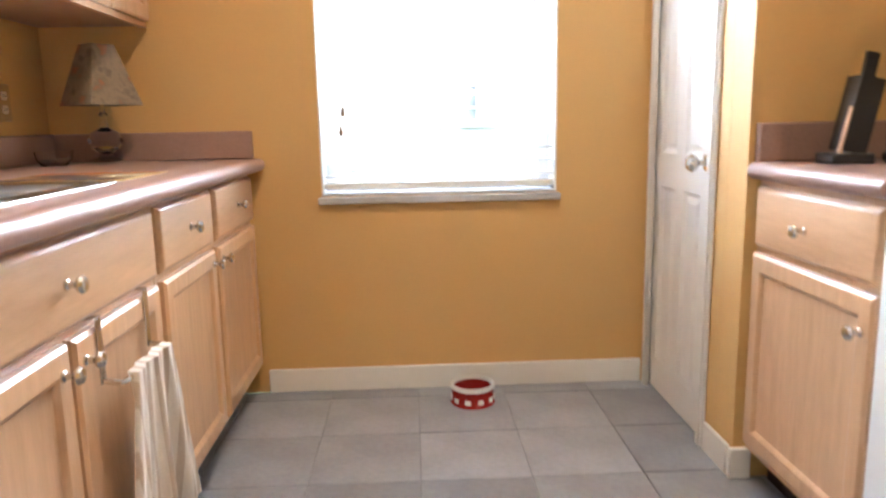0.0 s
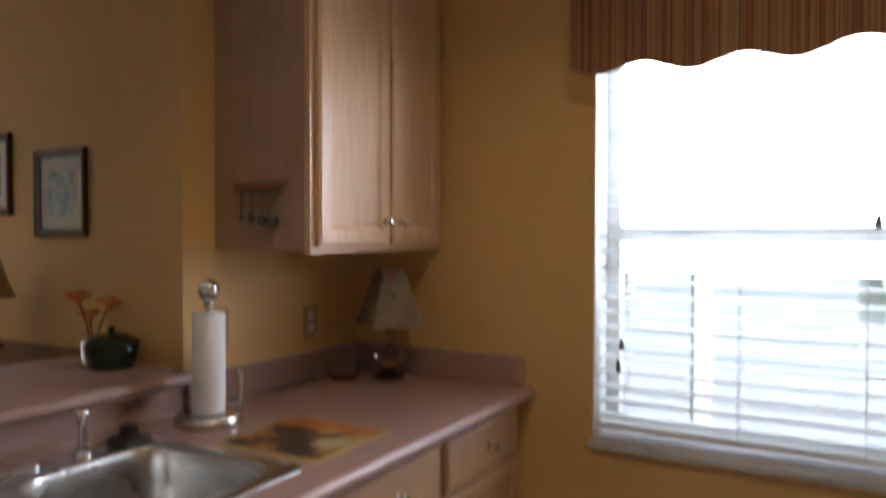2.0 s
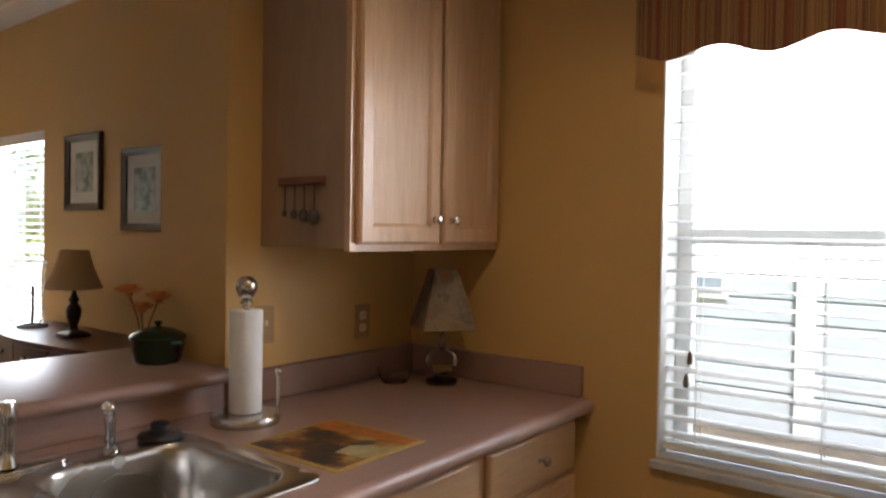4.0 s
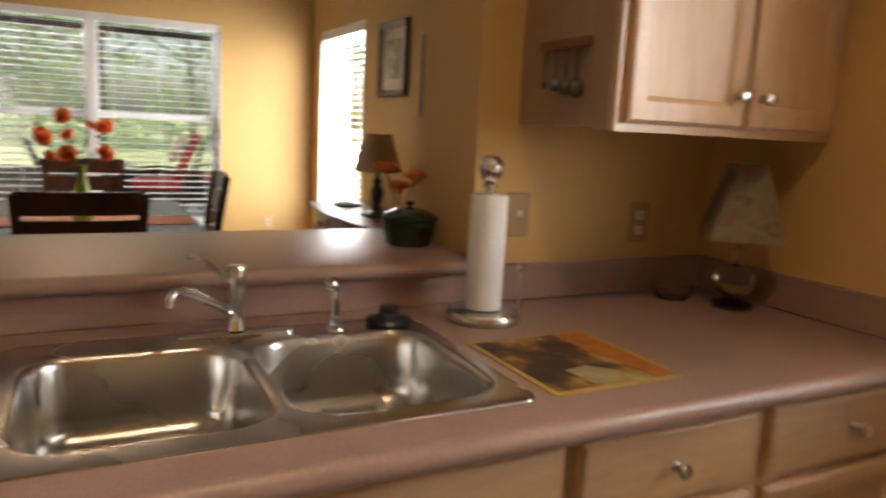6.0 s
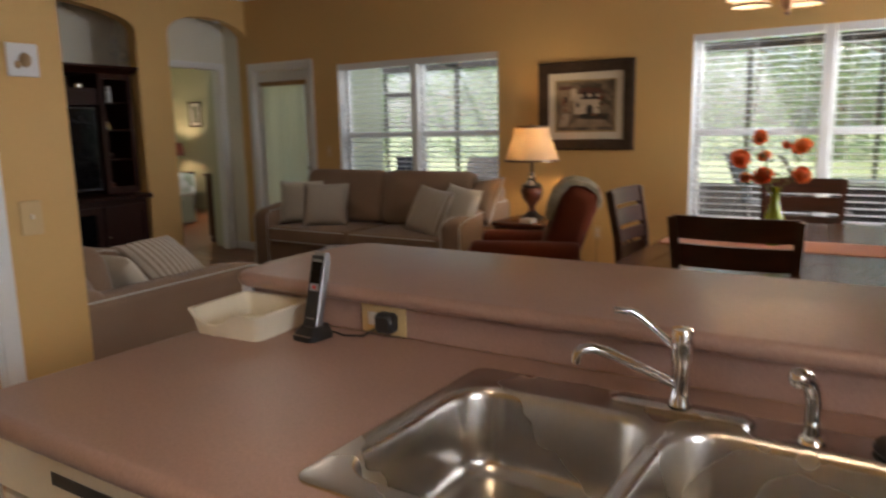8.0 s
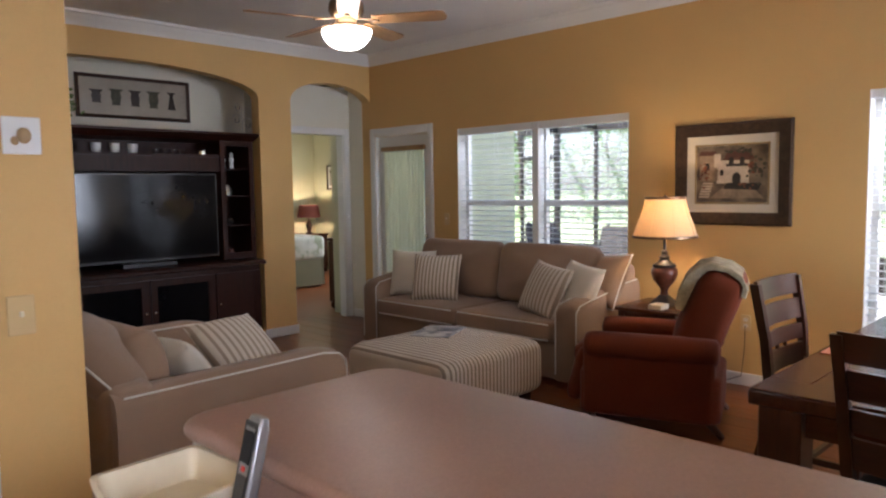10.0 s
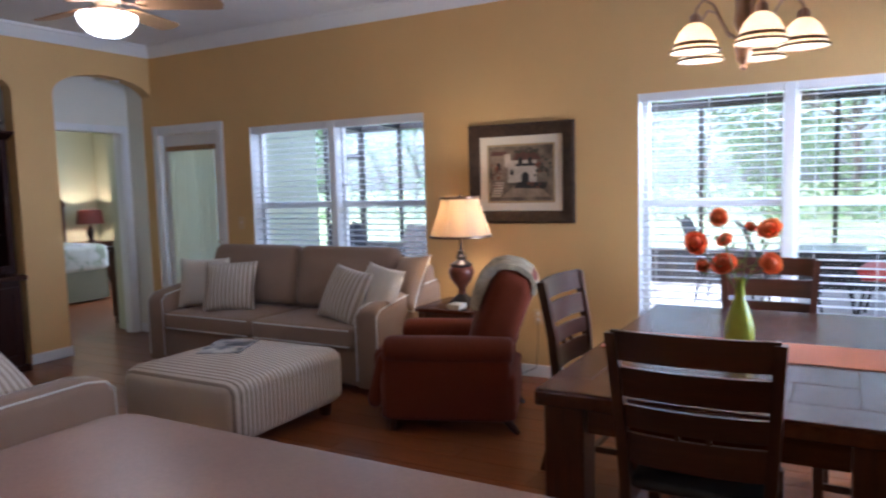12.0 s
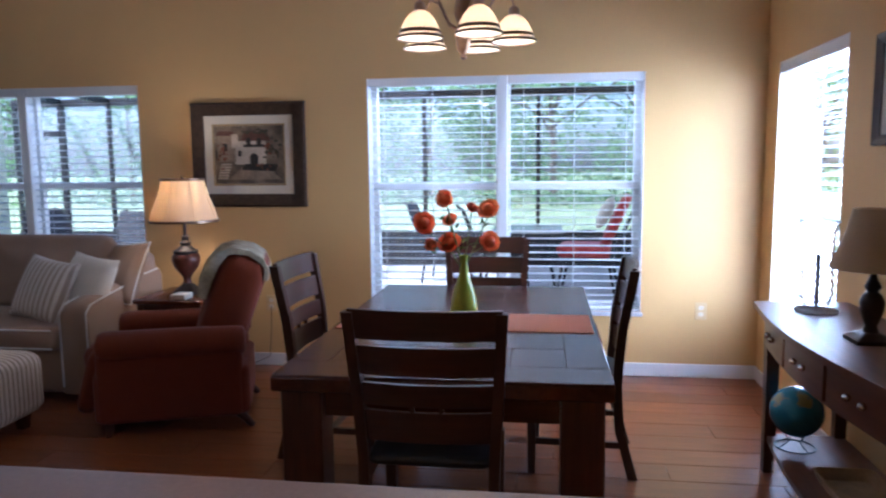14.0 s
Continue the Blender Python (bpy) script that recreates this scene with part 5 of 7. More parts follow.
def dining_chair():
    """A ladder-back chair; it faces +x, its back at x = 0."""
    c = thing("dining_chair", None, "dark-stained ladder-back dining chair with a black leather seat", "chair", "chairs round the table")
    for s in (-1, 1):
        pts = [(-0.055, 0.225 * s, 0.0), (0.01, 0.228 * s, 0.24), (0.025, 0.23 * s, 0.46), (0.005, 0.245 * s, 0.72), (-0.045, 0.262 * s, 1.0)]
        bm = bmesh.new()
        loops = []
        for p in pts:
            loops.append([(p[0] + a * 0.022, p[1] + b * 0.019, p[2]) for a, b in ((1, 1), (-1, 1), (-1, -1), (1, -1))])
        loft(loops, bm)
        part("back_post", bm, ESPRESSO, c)
        part("front_leg", bar((0.42, 0.22 * s, 0.0), (0.42, 0.22 * s, 0.435), 0.036, 0.036, w1=0.046, d1=0.046), ESPRESSO, c)
        part("side_stretcher", bar((0.0, 0.226 * s, 0.16), (0.42, 0.22 * s, 0.16), 0.018, 0.03), ESPRESSO, c)
        part("side_rail", bar((0.02, 0.226 * s, 0.405), (0.42, 0.22 * s, 0.405), 0.02, 0.06), ESPRESSO, c)
    part("front_rail", box(0.41, 0.432, -0.198, 0.198, 0.375, 0.435), ESPRESSO_Y, c)
    part("stretcher", box(0.20, 0.22, -0.214, 0.214, 0.15, 0.175), ESPRESSO_Y, c)
    def slat(name, z0, z1, x0, x1, w, sag=0.028):
        loops = []
        for k in range(9):
            y = -w + 2 * w * k / 8
            q = -sag * (1 - (y / w) ** 2)
            loops.append([(x0 + q - 0.009, y, z0), (x0 + q + 0.009, y, z0), (x1 + q + 0.009, y, z1), (x1 + q - 0.009, y, z1)])
        part(name, loft(loops), ESPRESSO_Y, c, smooth=50)
    slat("top_rail", 0.905, 1.01, -0.027, -0.045, 0.262, 0.03)
    slat("back_slat", 0.775, 0.88, -0.004, -0.022, 0.24)
    slat("back_slat", 0.665, 0.745, 0.009, 0.001, 0.235)
    slat("back_slat", 0.535, 0.645, 0.02, 0.012, 0.232)
    for y in (-0.05, 0.05):
        part("spindle", box(-0.02, -0.004, y - 0.008, y + 0.008, 0.643, 0.668), ESPRESSO, c)
    part("seat", softbox(0.225, 0, 0.43, 0.45, 0.436, 0.475, 0.04, 0.018, 0.012), LEATHER, c, "black leather seat")
    return c


ch = dining_chair()
ch.matrix_basis = pose(-3.085, 1.592, 0, 0, 0, 180)
copy_thing(ch, pose(-4.34, 0.725, 0, 0, 0, 88))
copy_thing(ch, pose(-4.30, 2.36, 0, 0, 0, -92))
copy_thing(ch, pose(-5.40, 1.615, 0, 0, 0, 2))

ORANGE_CLOTH = fabric("orange_cloth", (0.50, 0.16, 0.055), 200)
rn = thing("table_runner", None, "orange woven runner across the dining table", "table runner")
loops = []
for k in range(31):
    f = k / 30
    y = 0.962 + 1.292 * f
    z = TZ + 0.001
    if f < 0.014 or f > 0.986:
        z = TZ - 0.05
    q = 0.003 * math.sin(f * 23)
    loops.append([(-4.36 + q, y, z), (-3.975 + q, y, z), (-3.975 + q, y, z + 0.003), (-4.36 + q, y, z + 0.003)])
part("cloth", loft(loops), ORANGE_CLOTH, rn)

GREENGLASS = surface("lime_green_glass", (0.34, 0.42, 0.035), 0.12, 0, 0.1, 5, 40, 0.0)
PETAL = translucent("orange_petals", (0.90, 0.24, 0.06), 0.4, 0.6)
PETAL_DARK = translucent("deep_orange_petals", (0.82, 0.17, 0.04), 0.4, 0.6)
GREENSTEM = surface("green_stem", (0.14, 0.22, 0.06), 0.6)
vs_ = thing("flower_vase", Matrix.Translation((-4.17, 1.60, TZ + 0.004)), "lime green glass bottle vase with orange ranunculus flowers", "vase")
part("vase", lathe([(0.045, 0), (0.058, 0.01), (0.066, 0.05), (0.062, 0.10), (0.043, 0.155), (0.024, 0.205), (0.019, 0.25), (0.021, 0.275), (0.025, 0.285), (0.020, 0.283), (0.015, 0.25)], n=32), GREENGLASS, vs_, m=Matrix.Diagonal((1, 1, 1.14, 1)))
rng = random.Random(4)
BLOOMS = ((-0.203, 0.474, 0.050), (-0.082, 0.60, 0.040), (-0.064, 0.488, 0.034), (-0.071, 0.372, 0.052), (0.128, 0.542, 0.048), (0.122, 0.391, 0.044), (0.044, 0.555, 0.024), (-0.168, 0.372, 0.028))
for k, (dy, h, r) in enumerate(BLOOMS):
    dx = rng.uniform(-0.05, 0.05)
    part("stem", tube([(0, 0, 0.24), (dx * 0.3, dy * 0.3, 0.335), (dx, dy, h - 0.01)], 0.0028, 6), GREENSTEM, vs_)
    r *= 1.22
    bm = flower_head((0, 0, 0), r, 9, bmesh.new(), rng, 4)
    sphere((0, 0, r * 0.25), r * 0.55, bm, 10, 6)
    lean = Matrix.Rotation(radians(rng.uniform(45, 85)), 4, 'Y') @ Matrix.Rotation(radians(rng.uniform(-25, 25)), 4, 'X')
    part("bloom", bm, PETAL if k % 3 else PETAL_DARK, vs_, "layered orange bloom", m=Matrix.Translation((dx, dy, h)) @ lean, smooth=60)
bm = bmesh.new()
for k in range(26):
    p = Vector((rng.uniform(-0.06, 0.06), rng.uniform(-0.13, 0.11), rng.uniform(0.34, 0.49)))
    d = Vector((rng.uniform(-1, 1), rng.uniform(-1, 1), rng.uniform(-0.2, 1))).normalized()
    s = d.orthogonal().normalized()
    q = [bm.verts.new(p + d * a + s * b) for a, b in ((0, 0), (0.02, 0.009), (0.045, 0), (0.02, -0.009))]
    bm.faces.new(q)
part("foliage", bm, GREENSTEM, vs_)

# chandelier
cd = thing("chandelier", Matrix.Translation((-4.22, 1.60, 0)), "five-arm copper chandelier with lit frosted amber bell shades", "chandelier")
part("canopy", lathe([(0.065, 2.999), (0.06, 2.975), (0.02, 2.955), (0.008, 2.95)]), COPPER, cd)
part("chain", tube([(0, 0, 2.955), (0, 0, 2.40)], 0.006, 8), COPPER, cd)
part("stem", lathe([(1.3 * r, z) for r, z in [(0.004, 1.985), (0.012, 1.995), (0.007, 2.01), (0.022, 2.03), (0.026, 2.06), (0.03, 2.10), (0.02, 2.15), (0.033, 2.20), (0.026, 2.26), (0.03, 2.31), (0.012, 2.36), (0.006, 2.41)]]), COPPER, cd, "turned bronze stem")
for k in range(5):
    a = radians(72 * k + 23)
    ca, sa = math.cos(a), math.sin(a)
    arm = part("arm", tube([(0.02 * ca, 0.02 * sa, 2.12), (0.08 * ca, 0.08 * sa, 2.15), (0.15 * ca, 0.15 * sa, 2.27), (0.20 * ca, 0.20 * sa, 2.29), (0.235 * ca, 0.235 * sa, 2.25), (0.24 * ca, 0.24 * sa, 2.22)], 0.0055, 8), COPPER, cd)
    cx, cy = 0.24 * ca, 0.24 * sa
    part("socket", lathe([(0.016, 2.225), (0.024, 2.215), (0.026, 2.185), (0.03, 2.18)], (cx, cy, 0), 16), COPPER, arm)
    part("shade", lathe([(1.12 * r, z) for r, z in [(0.026, 2.185), (0.040, 2.175), (0.060, 2.15), (0.076, 2.115), (0.084, 2.082), (0.094, 2.066), (0.092, 2.065), (0.082, 2.082), (0.073, 2.115), (0.057, 2.149), (0.038, 2.172), (0.025, 2.181)]], (cx, cy, 0), 28, cap0=False, cap1=False), FROST, arm, "frosted amber bell shade")
    part("shade_band", lathe([(1.12 * r, z) for r, z in [(0.0800, 2.100), (0.0835, 2.099), (0.0875, 2.086), (0.0845, 2.084)]], (cx, cy, 0), 28, cap0=False, cap1=False), BRONZE, arm, "dark band round the shade")
    part("shade_rim", lathe([(1.12 * r, z) for r, z in [(0.0910, 2.073), (0.0965, 2.070), (0.0975, 2.061), (0.0910, 2.061)]], (cx, cy, 0), 28, cap0=False, cap1=False), BRONZE, arm)
    part("bulb", sphere((cx, cy, 2.125), 0.024, sz=1.25), BULB, arm, "lit bulb")
    point_lamp("chandelier_bulb", (-4.22 + cx, 1.60 + cy, 2.085), 1.1, WARM, 0.03)


def framed_picture(name, at, turn, w, h, fw, mat_w, frame_mat, mat_mat, pic_mat, label, bead=None):
    """A framed picture hung flat; it faces -y before the turn."""
    p = thing(name, Matrix.Translation(at) @ Matrix.Rotation(radians(turn), 4, 'Z'), label, "picture", "framed pictures")
    def lp(ins, y):
        return [(-w / 2 + ins, y, -h / 2 + ins), (w / 2 - ins, y, -h / 2 + ins), (w / 2 - ins, y, h / 2 - ins), (-w / 2 + ins, y, h / 2 - ins)]
    part("frame", loft([lp(0, 0), lp(0, -0.022), lp(fw * 0.15, -0.030), lp(fw * 0.45, -0.026), lp(fw * 0.8, -0.018), lp(fw, -0.016), lp(fw, -0.006)], cap1=False), frame_mat, p, smooth=20)
    part("mount", loft([lp(fw, -0.007), lp(fw + mat_w, -0.007)], cap0=False, cap1=False), mat_mat, p, "pale picture mount")
    if bead:
        part("inner_bead", loft([lp(fw + mat_w * 0.82, -0.0075), lp(fw + mat_w * 0.88, -0.010), lp(fw + mat_w * 0.98, -0.0075)], cap0=False, cap1=False), bead, p)
    part("print", loft([lp(fw + mat_w, -0.0068), lp(w / 2 * 0.98, -0.0068)] if False else [lp(fw + mat_w, -0.0068)], cap0=False), pic_mat, p)
    return p


MOUNT = surface("picture_mount", (0.62, 0.55, 0.42), 0.8, 0, 0.05)
MOUNT_WHITE = surface("white_picture_mount", (0.70, 0.69, 0.64), 0.8, 0, 0.05)
FRAME_DARK = surface("dark_bronze_frame", (0.060, 0.034, 0.019), 0.35, 0.2, 0.3, 30, 160, 0.15)
FRAME_GOLD = surface("gilt_bead", (0.35, 0.24, 0.10), 0.4, 0.6)
fp = framed_picture("framed_picture", (WX + 0.001, -0.157, 1.577), 90, 0.87, 0.76, 0.095, 0.075, FRAME_DARK, MOUNT,
                    painting("mission_house_ground", [(0.35, (0.06, 0.045, 0.03)), (0.5, (0.14, 0.10, 0.06)), (0.62, (0.22, 0.16, 0.10))], 7.0, 2.0, 0.3), "painting of a white house in a wide dark frame", FRAME_GOLD)
HOUSEW = surface("painted_white_wall", (0.55, 0.46, 0.34), 0.6, 0, 0.2, 12, 60)
HOUSER = surface("painted_red_roof", (0.13, 0.05, 0.03), 0.6, 0, 0.3, 12, 60)
HOUSED = surface("painted_dark", (0.035, 0.028, 0.02), 0.6, 0, 0.3, 12, 60)
HOUSEG = surface("painted_foliage", (0.07, 0.065, 0.035), 0.6, 0, 0.4, 20, 60)
VINE = surface("painted_russet_vine", (0.20, 0.07, 0.03), 0.6, 0, 0.5, 26, 70)
HOUSES = surface("painted_shaded_wall", (0.30, 0.22, 0.14), 0.6, 0, 0.25, 14, 60)


def painted(name, outline, material, layer):
    part(name, prism(outline, lambda u, v, d: (u, -0.0072 - 0.0005 * layer - d, v), 0.0004), material, fp, smooth=0)


def block(x0, x1, z0, z1):
    return [(x0, z0), (x1, z0), (x1, z1), (x0, z1)]


def arch(x, z0, w, h):
    return [(x - w / 2, z0), (x + w / 2, z0)] + [(x + w / 2 * math.cos(math.pi * k / 8), z0 + h + w / 2 * math.sin(math.pi * k / 8)) for k in range(9)]


painted("painted_house", block(-0.11, 0.13, -0.07, 0.10), HOUSEW, 0)
painted("painted_wing", block(-0.24, -0.10, -0.05, 0.14), HOUSES, 0)
painted("painted_roof", [(-0.06, 0.10), (0.17, 0.10), (0.14, 0.165), (-0.03, 0.165)], HOUSER, 1)
painted("painted_roof", [(-0.255, 0.14), (-0.10, 0.14), (-0.12, 0.17), (-0.23, 0.175)], HOUSER, 1)
painted("painted_balcony", block(-0.04, 0.12, 0.055, 0.075), HOUSED, 2)
painted("painted_wall_light", block(-0.13, -0.08, 0.05, 0.15), HOUSEW, 2)
for x, z, w, h in ((0.04, -0.07, 0.06, 0.05), (0.0, 0.075, 0.035, 0.03), (0.08, 0.075, 0.035, 0.03), (-0.18, 0.03, 0.03, 0.04), (-0.07, -0.01, 0.025, 0.03)):
    painted("painted_opening", arch(x, z, w, h), HOUSED, 3)
for k in range(6):
    painted("painted_step", block(-0.245 + 0.006 * k, -0.165 + 0.006 * k, -0.175 + 0.02 * k, -0.163 + 0.02 * k), HOUSEW, 2)
painted("painted_path", [(-0.16, -0.18), (0.24, -0.18), (0.16, -0.10), (-0.05, -0.09)], HOUSES, 1)
painted("painted_shade", [(-0.06, -0.11), (0.20, -0.12), (0.22, -0.07), (-0.03, -0.065)], HOUSED, 2)
rng = random.Random(17)
for cx, cz, sx, sz, n, mt in ((0.19, 0.03, 0.05, 0.09, 26, HOUSEG), (-0.20, 0.02, 0.03, 0.08, 18, VINE), (0.05, 0.17, 0.12, 0.02, 16, HOUSEG), (0.10, -0.085, 0.06, 0.015, 12, VINE), (0.16, 0.06, 0.04, 0.05, 10, VINE)):
    for k in range(n):
        x, z, r = cx + rng.gauss(0, sx * 0.6), cz + rng.gauss(0, sz * 0.6), rng.uniform(0.006, 0.018)
        if abs(x) < 0.245 and abs(z) < 0.185:
            painted("painted_leaf", [(x + r * math.cos(a), z + r * 0.8 * math.sin(a)) for a in (0.2, 1.3, 2.4, 3.6, 4.9)], mt, 4)

FRAME_THIN = wood("dark_thin_frame", (0.06, 0.025, 0.014), (0.035, 0.014, 0.008), 0.35)
BOTANIC = painting("botanical_print", [(0.38, (0.10, 0.12, 0.08)), (0.47, (0.20, 0.22, 0.17)), (0.55, (0.33, 0.33, 0.28)), (0.7, (0.42, 0.41, 0.36))], 14.0, 8.0, 0.25)
for x in (-3.92, -3.21):
    framed_picture("framed_picture", (x, ND - 0.001, 1.79 if x < -3.5 else 1.665), 0, 0.46, 0.48, 0.045, 0.07, FRAME_THIN, MOUNT_WHITE, BOTANIC, "botanical print with a pale mount in a thin dark frame")

# console table
CZ = 0.82
cn = thing("console_table", None, "dark mahogany bow-front console table with drawers and a low shelf", "console table")


def bow(x0, x1, yb, yf, swell, z0, z1, n=16):
    pts = [(x1, yb), (x0, yb)] + [(x0 + (x1 - x0) * k / n, yf - swell * math.sin(math.pi * k / n)) for k in range(n + 1)]
    return prism(pts, lambda u, v, d: (u, v, z0 + d), z1 - z0)


part("top", bow(-4.31, -2.86, 3.415, 2.99, 0.07, CZ - 0.028, CZ), CONSOLE, cn)
part("drawer_case", bow(-4.26, -2.91, 3.40, 3.035, 0.06, CZ - 0.20, CZ - 0.0285), CONSOLE, cn)
part("shelf", bow(-4.24, -2.93, 3.40, 3.05, 0.055, 0.16, 0.185), CONSOLE, cn)
for x in (-4.235, -2.935):
    for y in (3.06, 3.375):
        part("leg", bar((x, y, 0), (x, y, CZ - 0.19), 0.045, 0.045, w1=0.06, d1=0.06), DARKWOOD, cn)
for k in range(3):
    x0, x1 = -4.235 + 0.437 * k, -4.235 + 0.437 * (k + 1)
    pts = []
    for q in range(6):
        u = x0 + 0.012 + (x1 - x0 - 0.024) * q / 5
        pts.append((u, 3.035 - 0.06 * math.sin(math.pi * (u + 4.26) / 1.35)))
    pts = pts + [(u, v - 0.012) for u, v in pts[::-1]]
    d = part("drawer_front", prism(pts, lambda u, v, q: (u, v, CZ - 0.185 + q), 0.14), CONSOLE, cn)
    for s in (-0.045, 0.045):
        u = (x0 + x1) / 2 + s
        v = 3.023 - 0.06 * math.sin(math.pi * (u + 4.26) / 1.35)
        part("knob", sphere((u, v - 0.012, CZ - 0.11), 0.014), NICKEL, d)

DKBASE = surface("dark_bronze_lamp_base", (0.03, 0.018, 0.012), 0.35, 0.3, 0.3, 14, 80, 0.1)
tl = thing("table_lamp", Matrix.Translation((-3.52, 3.18, CZ)) @ Matrix.Diagonal((0.92, 0.92, 0.88, 1)), "dark turned table lamp with an unlit parchment shade", "lamp")
part("base", loft([rrect(0, 0, 0.15, 0.15, 0.01, 0), rrect(0, 0, 0.15, 0.15, 0.01, 0.016), rrect(0, 0, 0.11, 0.11, 0.01, 0.03), rrect(0, 0, 0.06, 0.06, 0.02, 0.045)]), DKBASE, tl)
part("stem", lathe([(0.03, 0.045), (0.022, 0.07), (0.03, 0.09), (0.042, 0.13), (0.046, 0.17), (0.035, 0.20), (0.02, 0.215), (0.032, 0.235), (0.02, 0.26), (0.013, 0.28), (0.012, 0.36)]), DKBASE, tl)
part("shade", lathe([(0.165, 0.31), (0.135, 0.38), (0.105, 0.47), (0.085, 0.56), (0.082, 0.56), (0.102, 0.47), (0.132, 0.38), (0.162, 0.31)], n=32, cap0=False, cap1=False), SHADE_DIM, tl, "unlit parchment shade")
hr = thing("hurricane_vase", Matrix.Translation((-4.08, 3.19, CZ)), "tall clear glass hurricane holding a twisted candle", "candle holder")
THICK_GLASS = translucent("thick_pale_glass", (0.86, 0.88, 0.89), 0.75, 0.1)
part("foot", lathe([(0.085, 0), (0.09, 0.006), (0.085, 0.014), (0.04, 0.022), (0.03, 0.03)]), THICK_GLASS, hr, "thick glass foot")
part("rim", tube([(0.079 * math.cos(a), 0.079 * math.sin(a), 0.402) for a in [2 * math.pi * k / 28 for k in range(29)]], 0.0035, 6), THICK_GLASS, hr)
part("cylinder", lathe([(0.05, 0.03), (0.068, 0.08), (0.062, 0.2), (0.066, 0.33), (0.08, 0.40), (0.078, 0.40), (0.063, 0.33), (0.059, 0.2), (0.065, 0.08), (0.047, 0.033)], n=28), GLASS, hr)
part("candle", lathe([(0.012, 0.03), (0.012, 0.25), (0.003, 0.262)], n=14), surface("pale_candle", (0.68, 0.68, 0.67), 0.5), hr, "pale taper candle")
GLOBE = painting("globe_map", [(0.44, (0.03, 0.15, 0.22)), (0.53, (0.05, 0.22, 0.28)), (0.56, (0.30, 0.26, 0.10)), (0.66, (0.16, 0.24, 0.09))], 4.0, 9.0, 0.25)
gb = thing("globe", Matrix.Translation((-4.08, 3.13, 0.185)), "blue world globe on a wire stand", "globe")
part("sphere", sphere((0, 0, 0.17), 0.115, u=28, v=18), GLOBE, gb, smooth=80)
part("wire_ring", tube([(0.085 * math.cos(a), 0.085 * math.sin(a), 0.004) for a in [2 * math.pi * k / 20 for k in range(21)]], 0.003, 6), BLACK, gb)
for k in range(4):
    a = radians(90 * k + 20)
    part("wire_leg", tube([(0.085 * math.cos(a), 0.085 * math.sin(a), 0.004), (0.03 * math.cos(a), 0.03 * math.sin(a), 0.035), (0.06 * math.cos(a), 0.06 * math.sin(a), 0.075)], 0.0028, 6), BLACK, gb)
bk_ = thing("basket_tray", Matrix.Translation((-3.55, 3.20, 0.186)), "woven tan tray on the console shelf", "tray")
part("tray", loft([rrect(0, 0, 0.36, 0.2, 0.03, 0), rrect(0, 0, 0.40, 0.24, 0.03, 0.05), rrect(0, 0, 0.385, 0.225, 0.03, 0.05), rrect(0, 0, 0.345, 0.185, 0.03, 0.006)]), surface("woven_cane", (0.30, 0.19, 0.09), 0.8, 0, 0.3, 10, 120, 0.5), bk_)
wall_plate((WX + 0.0005, 3.06, 0.47), 90, "almond double outlet under the dining wall")
po = wall_plate((WX + 0.0005, -0.03, 0.475), 90, "almond outlet with a lamp cord plugged in")
part("cord", tube([(0.0, -0.012, -0.02), (0.0, -0.02, -0.2), (-0.02, -0.02, -0.40), (-0.15, -0.03, -0.462), (-0.4, -0.03, -0.465)], 0.003, 6), ESPRESSO, po, "brown lamp cord")
wall_plate((WX + 0.0005, -3.10, 1.19), 90, "almond switch plate beside the patio door", "switch")

